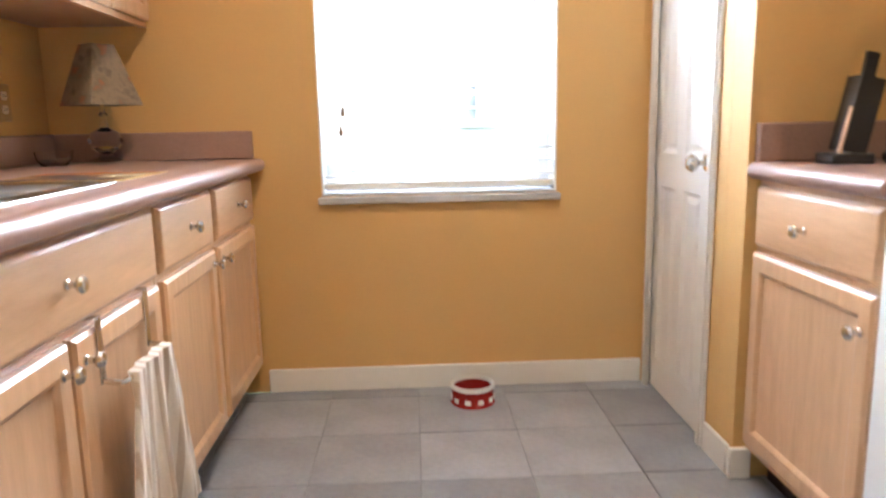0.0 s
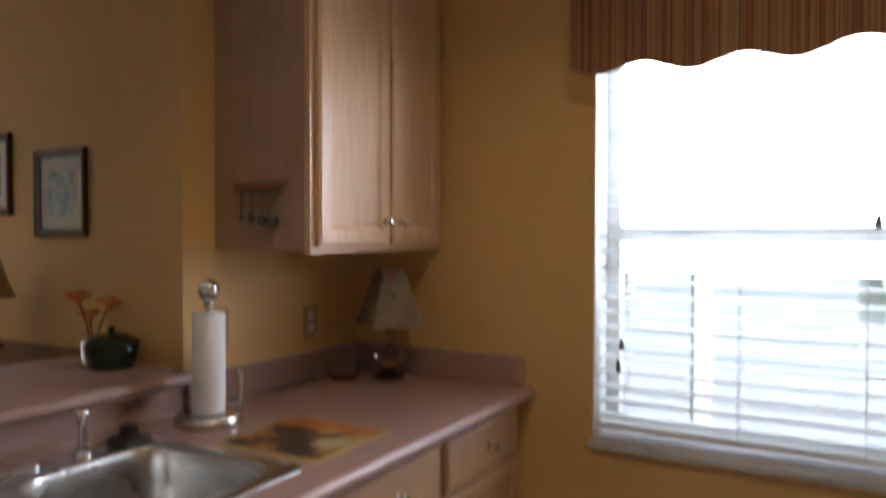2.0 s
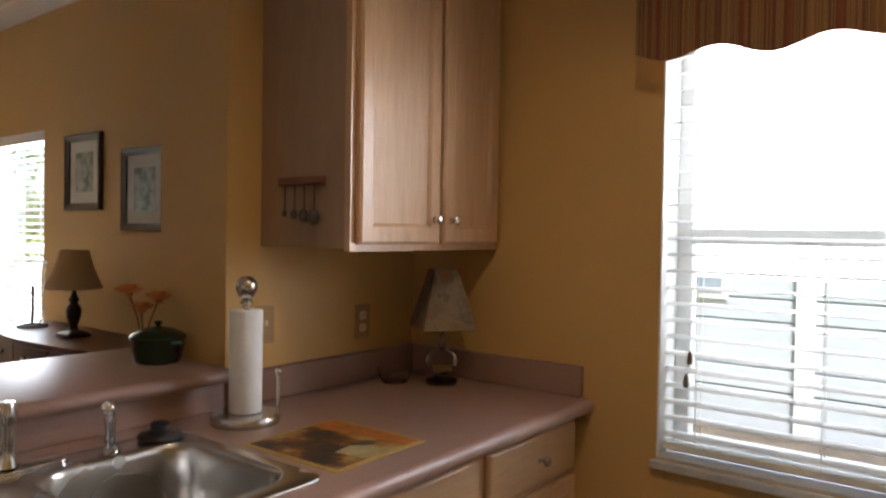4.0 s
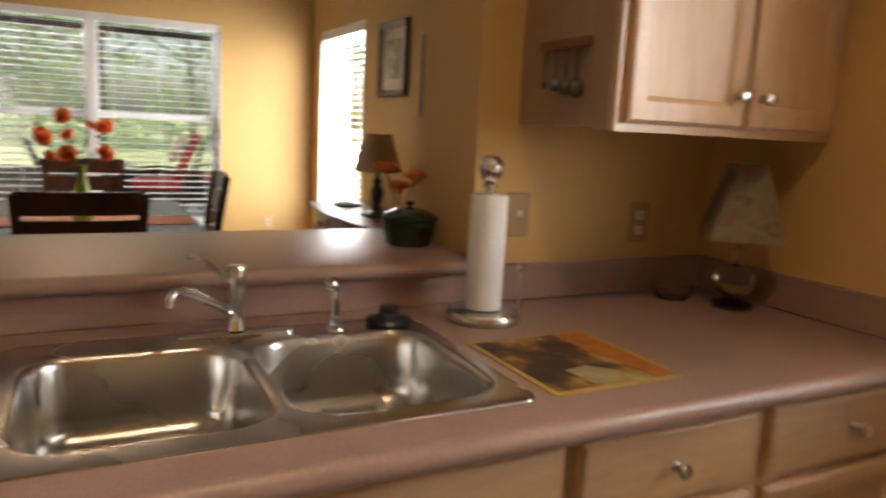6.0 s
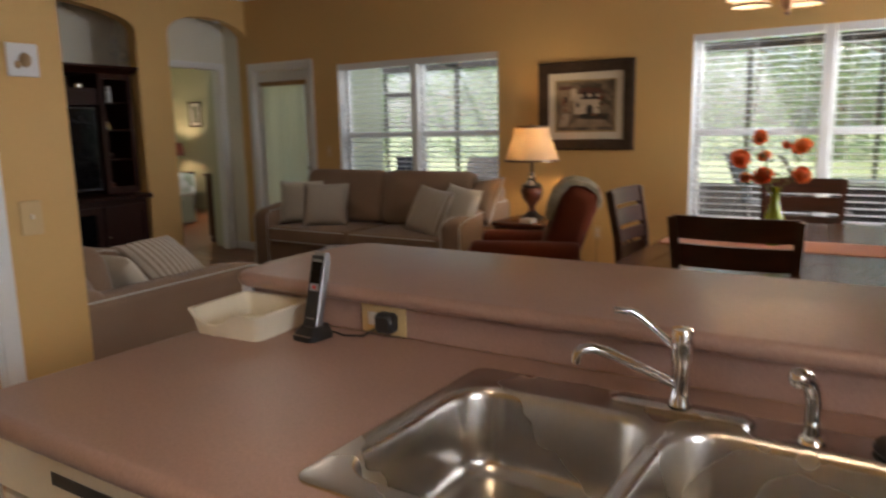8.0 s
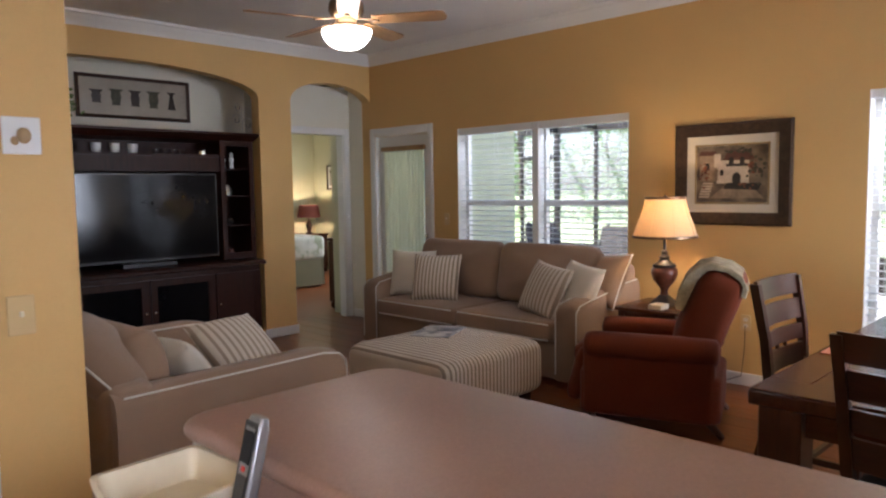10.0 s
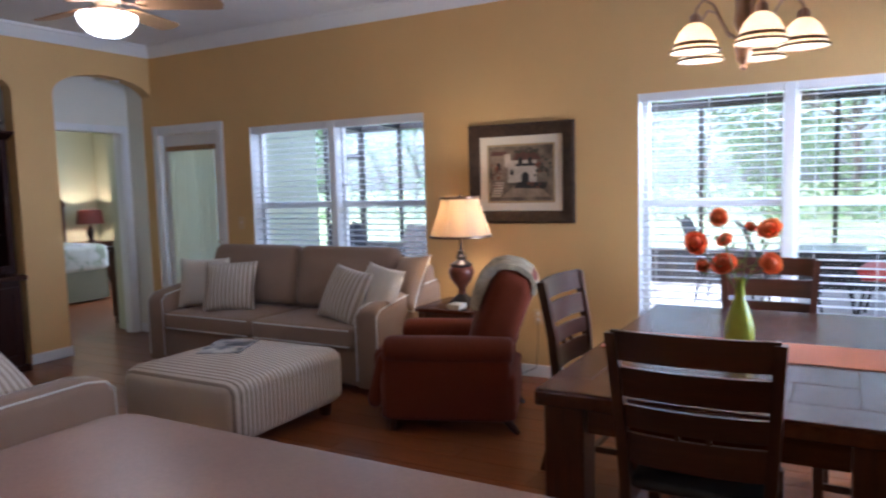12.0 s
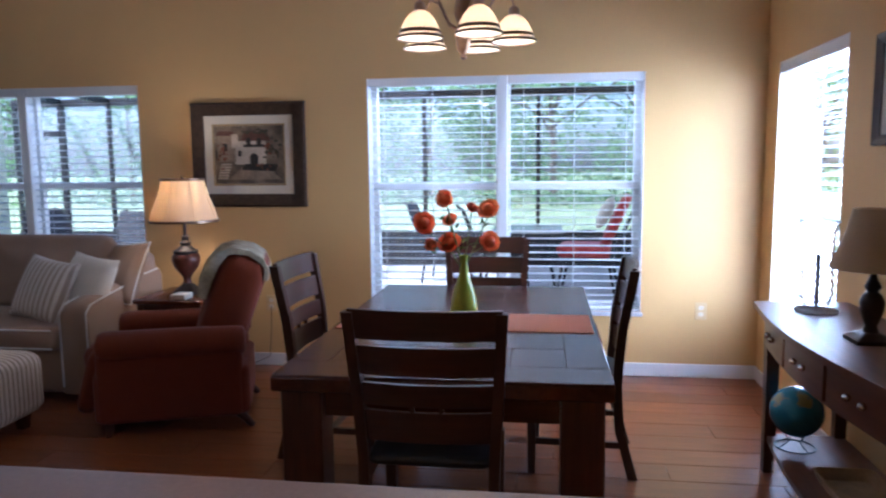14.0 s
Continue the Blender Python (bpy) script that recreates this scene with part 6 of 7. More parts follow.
# ---- living ----
def sofa(name, m, w, d, label, seats, cat="sofa", arm_h=0.66, back_h=0.98, group="", arm=0.20, rise=1.0, cushion=0.52):
    """A sofa facing +x with its back at x = 0; y across."""
    s = thing(name, m, label, cat, group)
    part("base", softbox(d / 2, 0, d - 0.04, w - 0.04, 0.05, 0.33, 0.05, 0.03), TAUPE, s)
    part("back", softbox(0.12, 0, 0.22, w - 0.06, 0.06, back_h - 0.10, 0.06, 0.06), TAUPE, s)
    sw = (w - 2 * arm - 0.02) / seats
    for k in range(seats):
        y = -w / 2 + arm + 0.01 + sw * (k + 0.5)
        c = part("seat_cushion", softbox(0.22 + (d - 0.20) / 2, y, d - 0.20, sw - 0.008, 0.33, 0.485, 0.05, 0.045, 0.025), TAUPE, s)
        for z in (0.35, 0.468):
            part("piping", tube([(d + 0.013, y - sw / 2 + 0.04, z), (d + 0.018, y, z), (d + 0.013, y + sw / 2 - 0.04, z)], 0.006, 6), PIPING, c, "white piping")
        b = softbox(0, 0, sw - 0.008, cushion, 0, 0.20, 0.09, 0.07, 0.05)
        b.transform(Matrix.Translation((0.20, y, 0.475 + cushion / 2)) @ Matrix.Rotation(radians(-12), 4, 'Y') @ Matrix.Rotation(radians(90), 4, 'Y') @ Matrix.Rotation(radians(90), 4, 'Z'))
        part("back_cushion", b, TAUPE, s)
    for q in (-1, 1):
        yc = q * (w / 2 - arm / 2)
        prof = []
        for x, top in ((0.02, arm_h + 0.10 * rise), (0.25, arm_h + 0.085 * rise), (0.5, arm_h + 0.04 * rise), (d - 0.16, arm_h), (d - 0.05, arm_h - 0.02), (d - 0.01, arm_h - 0.06)):
            lp = []
            for yy, zz in ((-1, 0.05), (-1, 0.9), (-0.86, 0.965), (-0.5, 1.0), (0.5, 1.0), (0.86, 0.965), (1, 0.9), (1, 0.05)):
                lp.append((x, yc + yy * arm / 2, 0.05 + (top - 0.05) * (zz - 0.05) / 0.95))
            prof.append(lp)
        a = part("arm", loft(prof), TAUPE, s, smooth=60)
        for e in (-1, 1):
            part("piping", tube([(0.06, yc + e * arm * 0.46, arm_h + 0.1 * rise - 0.015), (0.25, yc + e * arm * 0.46, arm_h + 0.087 * rise - 0.015), (0.5, yc + e * arm * 0.46, arm_h + 0.04 * rise - 0.015), (d - 0.16, yc + e * arm * 0.46, arm_h - 0.014), (d - 0.05, yc + e * arm * 0.46, arm_h - 0.034), (d - 0.002, yc + e * arm * 0.46, arm_h - 0.08), (d - 0.002, yc + e * arm * 0.46, 0.10)], 0.0055, 6), PIPING, a, "white piping")
    for x in (0.08, d - 0.08):
        for y in (-w / 2 + 0.08, w / 2 - 0.08):
            part("foot", bar((x, y, 0), (x, y, 0.055), 0.05, 0.05, w1=0.06, d1=0.06), ESPRESSO, s)
    return s


sofa("sofa", pose(-5.73, -2.08, 0), 2.44, 0.93, "taupe two-cushion sofa with white piping under the window", 2)
sofa("loveseat", pose(-1.562, -1.861, 0, 0, 0, 183), 1.58, 1.32, "taupe deep loveseat with white piping on its flat arms", 1, "sofa", 0.625, 0.76, "", 0.20, 0.0, 0.34)


def throw_pillow(at, turn, lean, material, label, w=0.46, h=0.44, t=0.16, roll=0):
    p = tagged(part("throw_pillow", pillow(w, h, t), material, None, smooth=80), label, "pillow", "throw pillows")
    p.matrix_basis = Matrix.Translation(at) @ Matrix.Rotation(radians(turn), 4, 'Z') @ Matrix.Rotation(radians(lean), 4, 'X') @ Matrix.Rotation(radians(roll), 4, 'Y')
    return p


throw_pillow((-5.06, -2.90, 0.49), 114, -14, CREAM, "plain cream throw pillow leaning on the sofa arm")
throw_pillow((-4.98, -2.51, 0.49), 116, -20, TICKING_X, "pale cream throw pillow with faint stripes")
throw_pillow((-4.96, -1.37, 0.49), 78, -24, TICKING, "cream and brown ticking-stripe throw pillow leaning back", roll=8)
throw_pillow((-5.04, -1.12, 0.50), 72, -24, CREAM, "plain cream throw pillow leaning on the sofa arm", roll=6)
throw_pillow((-2.20, -1.50, 0.49), -75, -40, CREAM, "plain cream throw pillow on the loveseat", 0.4, 0.36)
throw_pillow((-2.52, -1.40, 0.50), -168, -52, TICKING, "ticking-stripe throw pillow on the loveseat", 0.48, 0.44)
big = throw_pillow((-1.90, -1.42, 0.50), -115, -42, TAUPE, "plump taupe pillow with white piping on the loveseat", 0.74, 0.54, 0.27)
far = throw_pillow((-5.29, -1.02, 0.54), 62, -26, TAUPE, "taupe pillow with white piping in the sofa corner", 0.50, 0.46, 0.18, roll=-6)
for ob, w, h in ((big, 0.74, 0.54), (far, 0.50, 0.46)):
    edge = [(w / 2 * u * (1 - 0.07 * (1 - v * v) * u * u), 0, h / 2 * v * (1 - 0.07 * (1 - u * u) * v * v) + h / 2) for u, v in
            [(-1 + 0.25 * k, -1) for k in range(8)] + [(1, -1 + 0.25 * k) for k in range(8)] + [(1 - 0.25 * k, 1) for k in range(8)] + [(-1, 1 - 0.25 * k) for k in range(9)]]
    part("piping", tube(edge, 0.006, 6), PIPING, ob, "white piping", smooth=60)

ot = thing("ottoman", Matrix.Translation((-3.95, -1.37, 0)), "large square ottoman in cream and brown ticking stripe", "ottoman")
part("body", softbox(0, 0, 1.00, 0.98, 0.09, 0.45, 0.09, 0.07, 0.04, n=8), TICKING_X, ot, smooth=70)
for x in (-0.40, 0.40):
    for y in (-0.38, 0.38):
        part("foot", bar((x, y, 0), (x, y, 0.10), 0.05, 0.05, w1=0.065, d1=0.065), ESPRESSO, ot)
mg = thing("magazine", pose(-4.02, -1.50, 0.489, 0, 0, 25), "open magazine lying on the ottoman", "magazine")
for s in (-1, 1):
    loops = [[(s * (0.002 + 0.2 * f), y, 0.004 + 0.012 * math.sin(math.pi * min(1, f * 1.2)) * (1 - f)) for y in (-0.14, 0.14)] + [(s * (0.002 + 0.2 * f), y, 0.0005) for y in (0.14, -0.14)] for f in [k / 8 for k in range(9)]]
    part("page", loft(loops), painting("magazine_page" , [(0.40, (0.06, 0.07, 0.10)), (0.5, (0.28, 0.28, 0.30)), (0.60, (0.55, 0.54, 0.52))], 9.0, 2.0 + s, 0.3), mg)

# rust armchair, facing south, its side toward the bar
ac = thing("armchair", pose(-4.345, -0.05, 0, 0, 0, 20), "rust red recliner armchair with rolled arms and dark legs", "armchair")
# local: faces -y, near side at x = 0, width runs to -x
AW = 0.74
part("base", softbox(-AW / 2, -0.01, AW - 0.06, 0.84, 0.075, 0.36, 0.05, 0.03), RUST, ac)
part("seat_cushion", softbox(-AW / 2, -0.14, AW - 0.30, 0.72, 0.34, 0.485, 0.06, 0.05, 0.03), RUST, ac)
b = softbox(0, 0, 0.56, 0.70, -0.14, 0.13, 0.13, 0.085, 0.03)
b.transform(Matrix.Translation((-0.37, 0.305, 0.67)) @ Matrix.Rotation(radians(-21), 4, 'X') @ Matrix.Rotation(radians(90), 4, 'X'))
part("back", b, RUST, ac, smooth=70)
for x in (-0.085, -AW + 0.085):
    loops = []
    for y, k in ((-0.40, 0.55), (-0.39, 0.85), (-0.36, 0.98), (-0.28, 1.0), (0.0, 1.0), (0.33, 0.98), (0.38, 0.9), (0.395, 0.6)):
        lp = []
        for t in range(14):
            a = 2 * math.pi * t / 14
            lp.append((x + 0.092 * k * math.cos(a), y, 0.505 + 0.088 * k * math.sin(a)))
        loops.append(lp)
    part("arm_roll", loft(loops), RUST, ac, smooth=70)
    part("side_panel", softbox(x, -0.015, 0.13, 0.78, 0.075, 0.50, 0.03, 0.03), RUST, ac)
b = softbox(0, 0, AW - 0.2, 0.36, 0, 0.10, 0.06, 0.04, 0.02)
b.transform(Matrix.Translation((-AW / 2, -0.405, 0.28)) @ Matrix.Rotation(radians(75), 4, 'X'))
part("footrest", b, RUST, ac, smooth=70)
for x in (-0.06, -AW + 0.06):
    part("leg", tube([(x, 0.31, 0.12), (x, 0.36, 0.07), (x, 0.42, 0.0)], 0.032, 8, r1=0.018), ESPRESSO, ac, "dark tapered leg")
    part("leg", tube([(x, -0.34, 0.15), (x, -0.36, 0.0)], 0.03, 8, r1=0.02), ESPRESSO, ac)
THROW = surface("cream_knit", (0.42, 0.36, 0.24), 0.95, 0, 0.3, 14, 70, 1.0)
at_ = thing("throw_blanket", ac.matrix_basis.copy(), "cream knitted throw draped over the armchair back", "blanket")
loops = []
sl, cl = math.sin(radians(21)), math.cos(radians(21))
for k in range(29):
    f = k / 28
    x = -0.60 + 0.48 * f
    fold = 0.012 * math.sin(f * 31) + 0.006 * math.sin(f * 57)
    outer, inner = [], []
    for s, o, thick in ((0.02, 0.185, 0.03), (0.12, 0.205, 0.05), (0.22, 0.20, 0.05), (0.30, 0.165, 0.045), (0.35, 0.10, 0.03), (0.366, 0.0, 0.03), (0.345, -0.085, 0.03), (0.29, -0.138, 0.025), (0.25 + 0.02 * math.sin(f * 11), -0.15, 0.025)):
        oo = o + fold * (1 if o > 0.1 else 0.3)
        outer.append((x, 0.305 + s * sl - oo * cl, 0.67 + s * cl + oo * sl))
        si, oi = s - (thick if abs(o) < 0.12 else 0), oo - math.copysign(thick if abs(o) >= 0.09 else 0, o)
        inner.append((x, 0.305 + si * sl - oi * cl, 0.67 + si * cl + oi * sl))
    loops.append(outer + inner[::-1])
part("cloth", loft(loops), THROW, at_, smooth=70)

et = thing("end_table", Matrix.Translation((-5.33, -0.47, 0)), "dark wood end table between sofa and armchair", "side table")
part("top", loft([rrect(0, 0, 0.54, 0.50, 0.03, 0.595), rrect(0, 0, 0.54, 0.50, 0.03, 0.615), rrect(0, 0, 0.52, 0.48, 0.03, 0.622)]), DARKWOOD_Y, et)
part("apron", box(-0.23, 0.23, -0.21, 0.21, 0.50, 0.5945), DARKWOOD, et)
part("shelf", box(-0.22, 0.22, -0.20, 0.20, 0.14, 0.16), DARKWOOD, et)
for x in (-0.22, 0.22):
    for y in (-0.20, 0.20):
        part("leg", bar((x, y, 0), (x, y, 0.5945), 0.035, 0.035, w1=0.045, d1=0.045), DARKWOOD, et)
bx_ = thing("tissue_box", Matrix.Translation((-5.14, -0.40, 0.6225)), "small cream box on the end table", "box")
part("box", box(-0.06, 0.06, -0.05, 0.05, 0, 0.035, 0.004), CREAM, bx_)

URN = surface("mottled_red_urn", (0.13, 0.035, 0.018), 0.3, 0.1, 0.4, 14, 60, 0.1)
ll = thing("table_lamp", Matrix.Translation((-5.33, -0.455, 0.6225)), "dark urn table lamp with a lit ivory bell shade", "lamp")
part("base", loft([rrect(0, 0, 0.15, 0.15, 0.012, 0), rrect(0, 0, 0.15, 0.15, 0.012, 0.02), rrect(0, 0, 0.10, 0.10, 0.02, 0.05), rrect(0, 0, 0.06, 0.06, 0.02, 0.075)]), DKBASE, ll)
part("urn", lathe([(0.03, 0.075), (0.026, 0.11), (0.04, 0.135), (0.08, 0.185), (0.096, 0.235), (0.092, 0.265), (0.078, 0.28)]), URN, ll, "mottled red urn body")
part("neck", lathe([(0.078, 0.28), (0.086, 0.288), (0.082, 0.30), (0.055, 0.315), (0.032, 0.34), (0.04, 0.355), (0.022, 0.375), (0.026, 0.395), (0.012, 0.41), (0.01, 0.78), (0.012, 0.80), (0.004, 0.81)]), DKBASE, ll)
part("shade", lathe([(0.228, 0.505), (0.205, 0.58), (0.175, 0.66), (0.152, 0.73), (0.142, 0.785), (0.139, 0.785), (0.149, 0.73), (0.172, 0.66), (0.202, 0.58), (0.225, 0.505)], n=40, cap0=False, cap1=False), SHADE, ll, "lit ivory bell shade")
for k in range(8):
    a = 2 * math.pi * k / 8
    part("shade_rib", tube([(r * math.cos(a), r * math.sin(a), z) for r, z in ((0.230, 0.505), (0.207, 0.58), (0.177, 0.66), (0.154, 0.73), (0.144, 0.785))], 0.0025, 5), SHADE, ll)
for z, rr in ((0.503, 0.2295), (0.783, 0.1435)):
    part("shade_trim", lathe([(rr - 0.004, z - 0.006), (rr + 0.004, z - 0.006), (rr + 0.003, z + 0.011), (rr - 0.005, z + 0.011)], n=40, cap0=False, cap1=False), BRONZE, ll, "dark braid at the shade edge")
part("bulb", sphere((0, 0, 0.64), 0.03, sz=1.3), BULB, ll, "lit bulb")
point_lamp("table_lamp_bulb", (-5.33, -0.455, 1.30), 6.0, WARM, 0.045)

# ceiling fan
fn = thing("ceiling_fan", Matrix.Translation((-3.50, -1.80, -0.03)), "five-blade ceiling fan with pale wood blades and a lit bowl light", "ceiling fan")
part("canopy", lathe([(0.075, 3.029), (0.07, 2.97), (0.03, 2.93), (0.012, 2.925)]), BRONZE, fn)
part("rod", tube([(0, 0, 2.93), (0, 0, 2.79)], 0.012), BRONZE, fn)
part("motor", lathe([(0.02, 2.80), (0.09, 2.79), (0.115, 2.76), (0.118, 2.71), (0.10, 2.67), (0.07, 2.655), (0.06, 2.63), (0.075, 2.615), (0.07, 2.60)], n=32), BRONZE, fn, "aged bronze motor housing")
part("light_bowl", lathe([(0.148, 2.605), (0.152, 2.595), (0.14, 2.555), (0.11, 2.515), (0.07, 2.49), (0.02, 2.48), (0.003, 2.479), (0.003, 2.483), (0.02, 2.484), (0.068, 2.494), (0.107, 2.518), (0.137, 2.556), (0.148, 2.594), (0.144, 2.605)], n=36, cap0=False, cap1=False), LIT_BOWL, fn, "lit frosted glass bowl", m=Matrix.Translation((0, 0, -0.02)) @ Matrix.Diagonal((1.09, 1.09, 1.0, 1)))
part("bulb", sphere((0, 0, 2.555), 0.03), BULB, fn, "lit bulb")
part("finial", lathe([(0.012, 2.480), (0.014, 2.470), (0.006, 2.455), (0.001, 2.45)], n=12), BRONZE, fn)
point_lamp("fan_light_bulb", (-3.50, -1.80, 2.62), 3.0, WARM, 0.06)
BLADE = wood("pale_oak_blade", (0.42, 0.24, 0.11), (0.33, 0.18, 0.08), 0.4, 0)
for k in range(5):
    a = radians(72 * k + 53)
    turn = Matrix.Rotation(a, 4, 'Z')
    iron = part("blade_iron", bar((0.08, 0, 2.66), (0.22, 0, 2.638), 0.03, 0.008, side=(0, 1, 0)), BRONZE, fn, m=turn)
    pts = [(0.18, -0.05), (0.28, -0.062), (0.62, -0.07), (0.66, -0.055), (0.675, 0), (0.66, 0.055), (0.62, 0.07), (0.28, 0.062), (0.18, 0.05)]
    part("blade", prism(pts, lambda u, v, d: (u, v, 2.645 + d - v * 0.2), 0.008), BLADE, iron, "pale oak blade")
sm = thing("smoke_detector", Matrix.Translation((-3.0, -3.4, 2.9995)), "round white smoke detector on the ceiling", "smoke detector")
part("body", lathe([(0.065, 0), (0.065, -0.02), (0.05, -0.035), (0.002, -0.036)]), WHITE, sm)

# television cabinet in the niche
tv = thing("entertainment_center", None, "large dark mahogany entertainment center in the arched niche", "cabinet")
part("base_body", box(-4.20, -1.95, -4.88, -4.14, 0.06, 0.79), TVWOOD, tv)
part("base_top", box(-4.245, -1.905, -4.90, -4.09, 0.7905, 0.835, 0.012), TVWOOD, tv)
part("plinth", box(-4.225, -1.925, -4.88, -4.12, 0.0, 0.0595, 0.006), TVWOOD, tv)
for x0, x1, glassy in ((-4.18, -3.72, False), (-3.70, -3.10, True), (-3.08, -2.48, True), (-2.46, -1.97, False)):
    d = part("door", slab([x0, x0 + 0.06, x1 - 0.06, x1], [0.09, 0.15, 0.68, 0.74], {(1, 1)}, lambda u, v, q: (u, -4.1395 + 0.018 - q, v), 0.018), TVWOOD, tv)
    part("door_panel", box(x0 + 0.06, x1 - 0.06, -4.139, -4.132, 0.15, 0.68), SCREEN if glassy else TVWOOD, d)
    part("knob", sphere((x1 - 0.03 if x0 < -3.5 else x0 + 0.03, -4.112, 0.45), 0.013), NICKEL, d)
for x0, x1 in ((-4.32, -3.96), (-2.19, -1.83)):
    twr = part("tower", slab([x0, x0 + 0.05, x1 - 0.05, x1], [0.836, 0.90, 1.95, 2.0], {(1, 1)}, lambda u, v, q: (u, -4.40 - q, v), 0.03), TVWOOD, tv)
    part("tower_side", box(x0, x0 + 0.025, -4.88, -4.4305, 0.836, 2.0), TVWOOD, twr)
    part("tower_side", box(x1 - 0.025, x1, -4.88, -4.4305, 0.836, 2.0), TVWOOD, twr)
    part("tower_back", box(x0 + 0.026, x1 - 0.026, -4.88, -4.865, 0.836, 2.0), TVWOOD, twr)
    for z in (1.16, 1.45, 1.72):
        part("shelf", box(x0 + 0.026, x1 - 0.026, -4.864, -4.45, z, z + 0.012), TVWOOD, twr)
part("bridge_shelf", box(-3.958, -2.192, -4.88, -4.42, 1.84, 1.862), TVWOOD, tv)
part("bridge_back", box(-3.958, -2.192, -4.885, -4.87, 0.836, 2.0), TVWOOD, tv)
part("bridge_fascia", box(-3.958, -2.192, -4.44, -4.42, 1.70, 1.8395), TVWOOD, tv)
part("cornice", loft([rrect(-3.075, -4.63, 2.50, 0.50, 0.004, 2.001), rrect(-3.075, -4.62, 2.54, 0.54, 0.004, 2.03), rrect(-3.075, -4.60, 2.60, 0.58, 0.004, 2.055), rrect(-3.075, -4.60, 2.60, 0.58, 0.004, 2.075)]), TVWOOD, tv)
tel = thing("television", None, "large flat black television, switched off", "television")
part("bezel", box(-3.92, -2.48, -4.47, -4.41, 0.88, 1.685, 0.008), BLACK, tel)
part("screen", box(-3.90, -2.50, -4.4095, -4.407, 0.905, 1.665), SCREEN, tel, "dark glossy screen")
part("foot", box(-3.45, -2.95, -4.55, -4.32, 0.836, 0.8795, 0.006), BLACK, tel)


def ornament(name, at, profile, material, label, category, m=None):
    o = thing(name, Matrix.Translation(at), label, category, "shelf ornaments")
    part("body", lathe(profile, n=16), material, o)
    return o


for k, x in enumerate((-2.86, -3.02, -3.18)):
    o = ornament("cup", (x, -4.55, 1.8625), [(0.032, 0), (0.04, 0.03), (0.043, 0.085), (0.040, 0.085), (0.03, 0.006)], WHITE, "white ceramic cup on the cabinet shelf", "cup")
for x in (-3.40, -3.48, -3.56, -3.64):
    ornament("glass_votive", (x, -4.55, 1.8625), [(0.026, 0), (0.034, 0.02), (0.034, 0.05), (0.031, 0.05), (0.024, 0.005)], GLASS, "small clear glass votive on the shelf", "candle holder")
ornament("small_box", (-3.85, -4.55, 1.8625), [(0.05, 0), (0.05, 0.04), (0.03, 0.055)], NICKEL, "small silver box on the shelf", "box")
ornament("figurine", (-4.10, -4.6, 1.7325), [(0.022, 0), (0.018, 0.06), (0.026, 0.09), (0.014, 0.11), (0.02, 0.13), (0.004, 0.15)], WHITE, "white slender figurine on a shelf", "figurine")
ornament("figurine", (-4.19, -4.6, 1.7325), [(0.022, 0), (0.018, 0.06), (0.026, 0.10), (0.014, 0.12), (0.02, 0.15), (0.004, 0.17)], WHITE, "white slender figurine on a shelf", "figurine")
o = thing("silver_plate", Matrix.Translation((-4.14, -4.60, 1.4625)), "round silver plate on a stand", "plate", "shelf ornaments")
bm = lathe([(0.055, 0), (0.055, 0.006), (0.035, 0.01), (0.002, 0.011)], n=24)
bm.transform(Matrix.Translation((0, 0, 0.056)) @ Matrix.Rotation(radians(-80), 4, 'X'))
part("plate", bm, NICKEL, o)
ornament("glass_bowl", (-4.14, -4.60, 1.1725), [(0.03, 0), (0.05, 0.03), (0.055, 0.06), (0.05, 0.06), (0.03, 0.01)], NICKEL, "silver bowl on the shelf", "bowl")
ornament("red_jar", (-4.14, -4.60, 0.8365), [(0.03, 0), (0.04, 0.05), (0.03, 0.09), (0.01, 0.1)], URN, "small red jar on the cabinet", "jar")
LONG = surface("long_print_ground", (0.36, 0.31, 0.24), 0.4, 0, 0.1, 5, 60)
lp_ = framed_picture("framed_picture", (-3.395, -4.9615, 2.41), 180, 1.09, 0.40, 0.032, 0.03, FRAME_THIN, LONG, LONG, "long framed print of urns hung above the cabinet")
for k, (w, h) in enumerate(((0.13, 0.12), (0.14, 0.15), (0.13, 0.15), (0.14, 0.16), (0.09, 0.17))):
    x = -0.36 + 0.18 * k
    part("printed_urn", prism([(x - w / 2, h / 2), (x - w / 2 + 0.03, h / 2 - 0.03), (x - w / 2 + 0.02, 0.0), (x - 0.035, -h / 2 + 0.02), (x - 0.045, -h / 2), (x + 0.045, -h / 2), (x + 0.035, -h / 2 + 0.02), (x + w / 2 - 0.02, 0.0), (x + w / 2 - 0.03, h / 2 - 0.03), (x + w / 2, h / 2)], lambda u, v, d: (u, -0.0072 - d, v), 0.0012), HOUSEG if k % 2 else DKBASE, lp_, smooth=0)
WIRE = surface("silver_wire", (0.6, 0.58, 0.54), 0.3, 0.9)
wr = thing("wire_ornament", Matrix.Translation((-4.27, -4.50, 2.0755)), "silver scrolled wire ornament with glass cups", "ornament")
part("stand", lathe([(0.05, 0), (0.05, 0.006), (0.006, 0.012), (0.005, 0.30)], n=14), WIRE, wr)
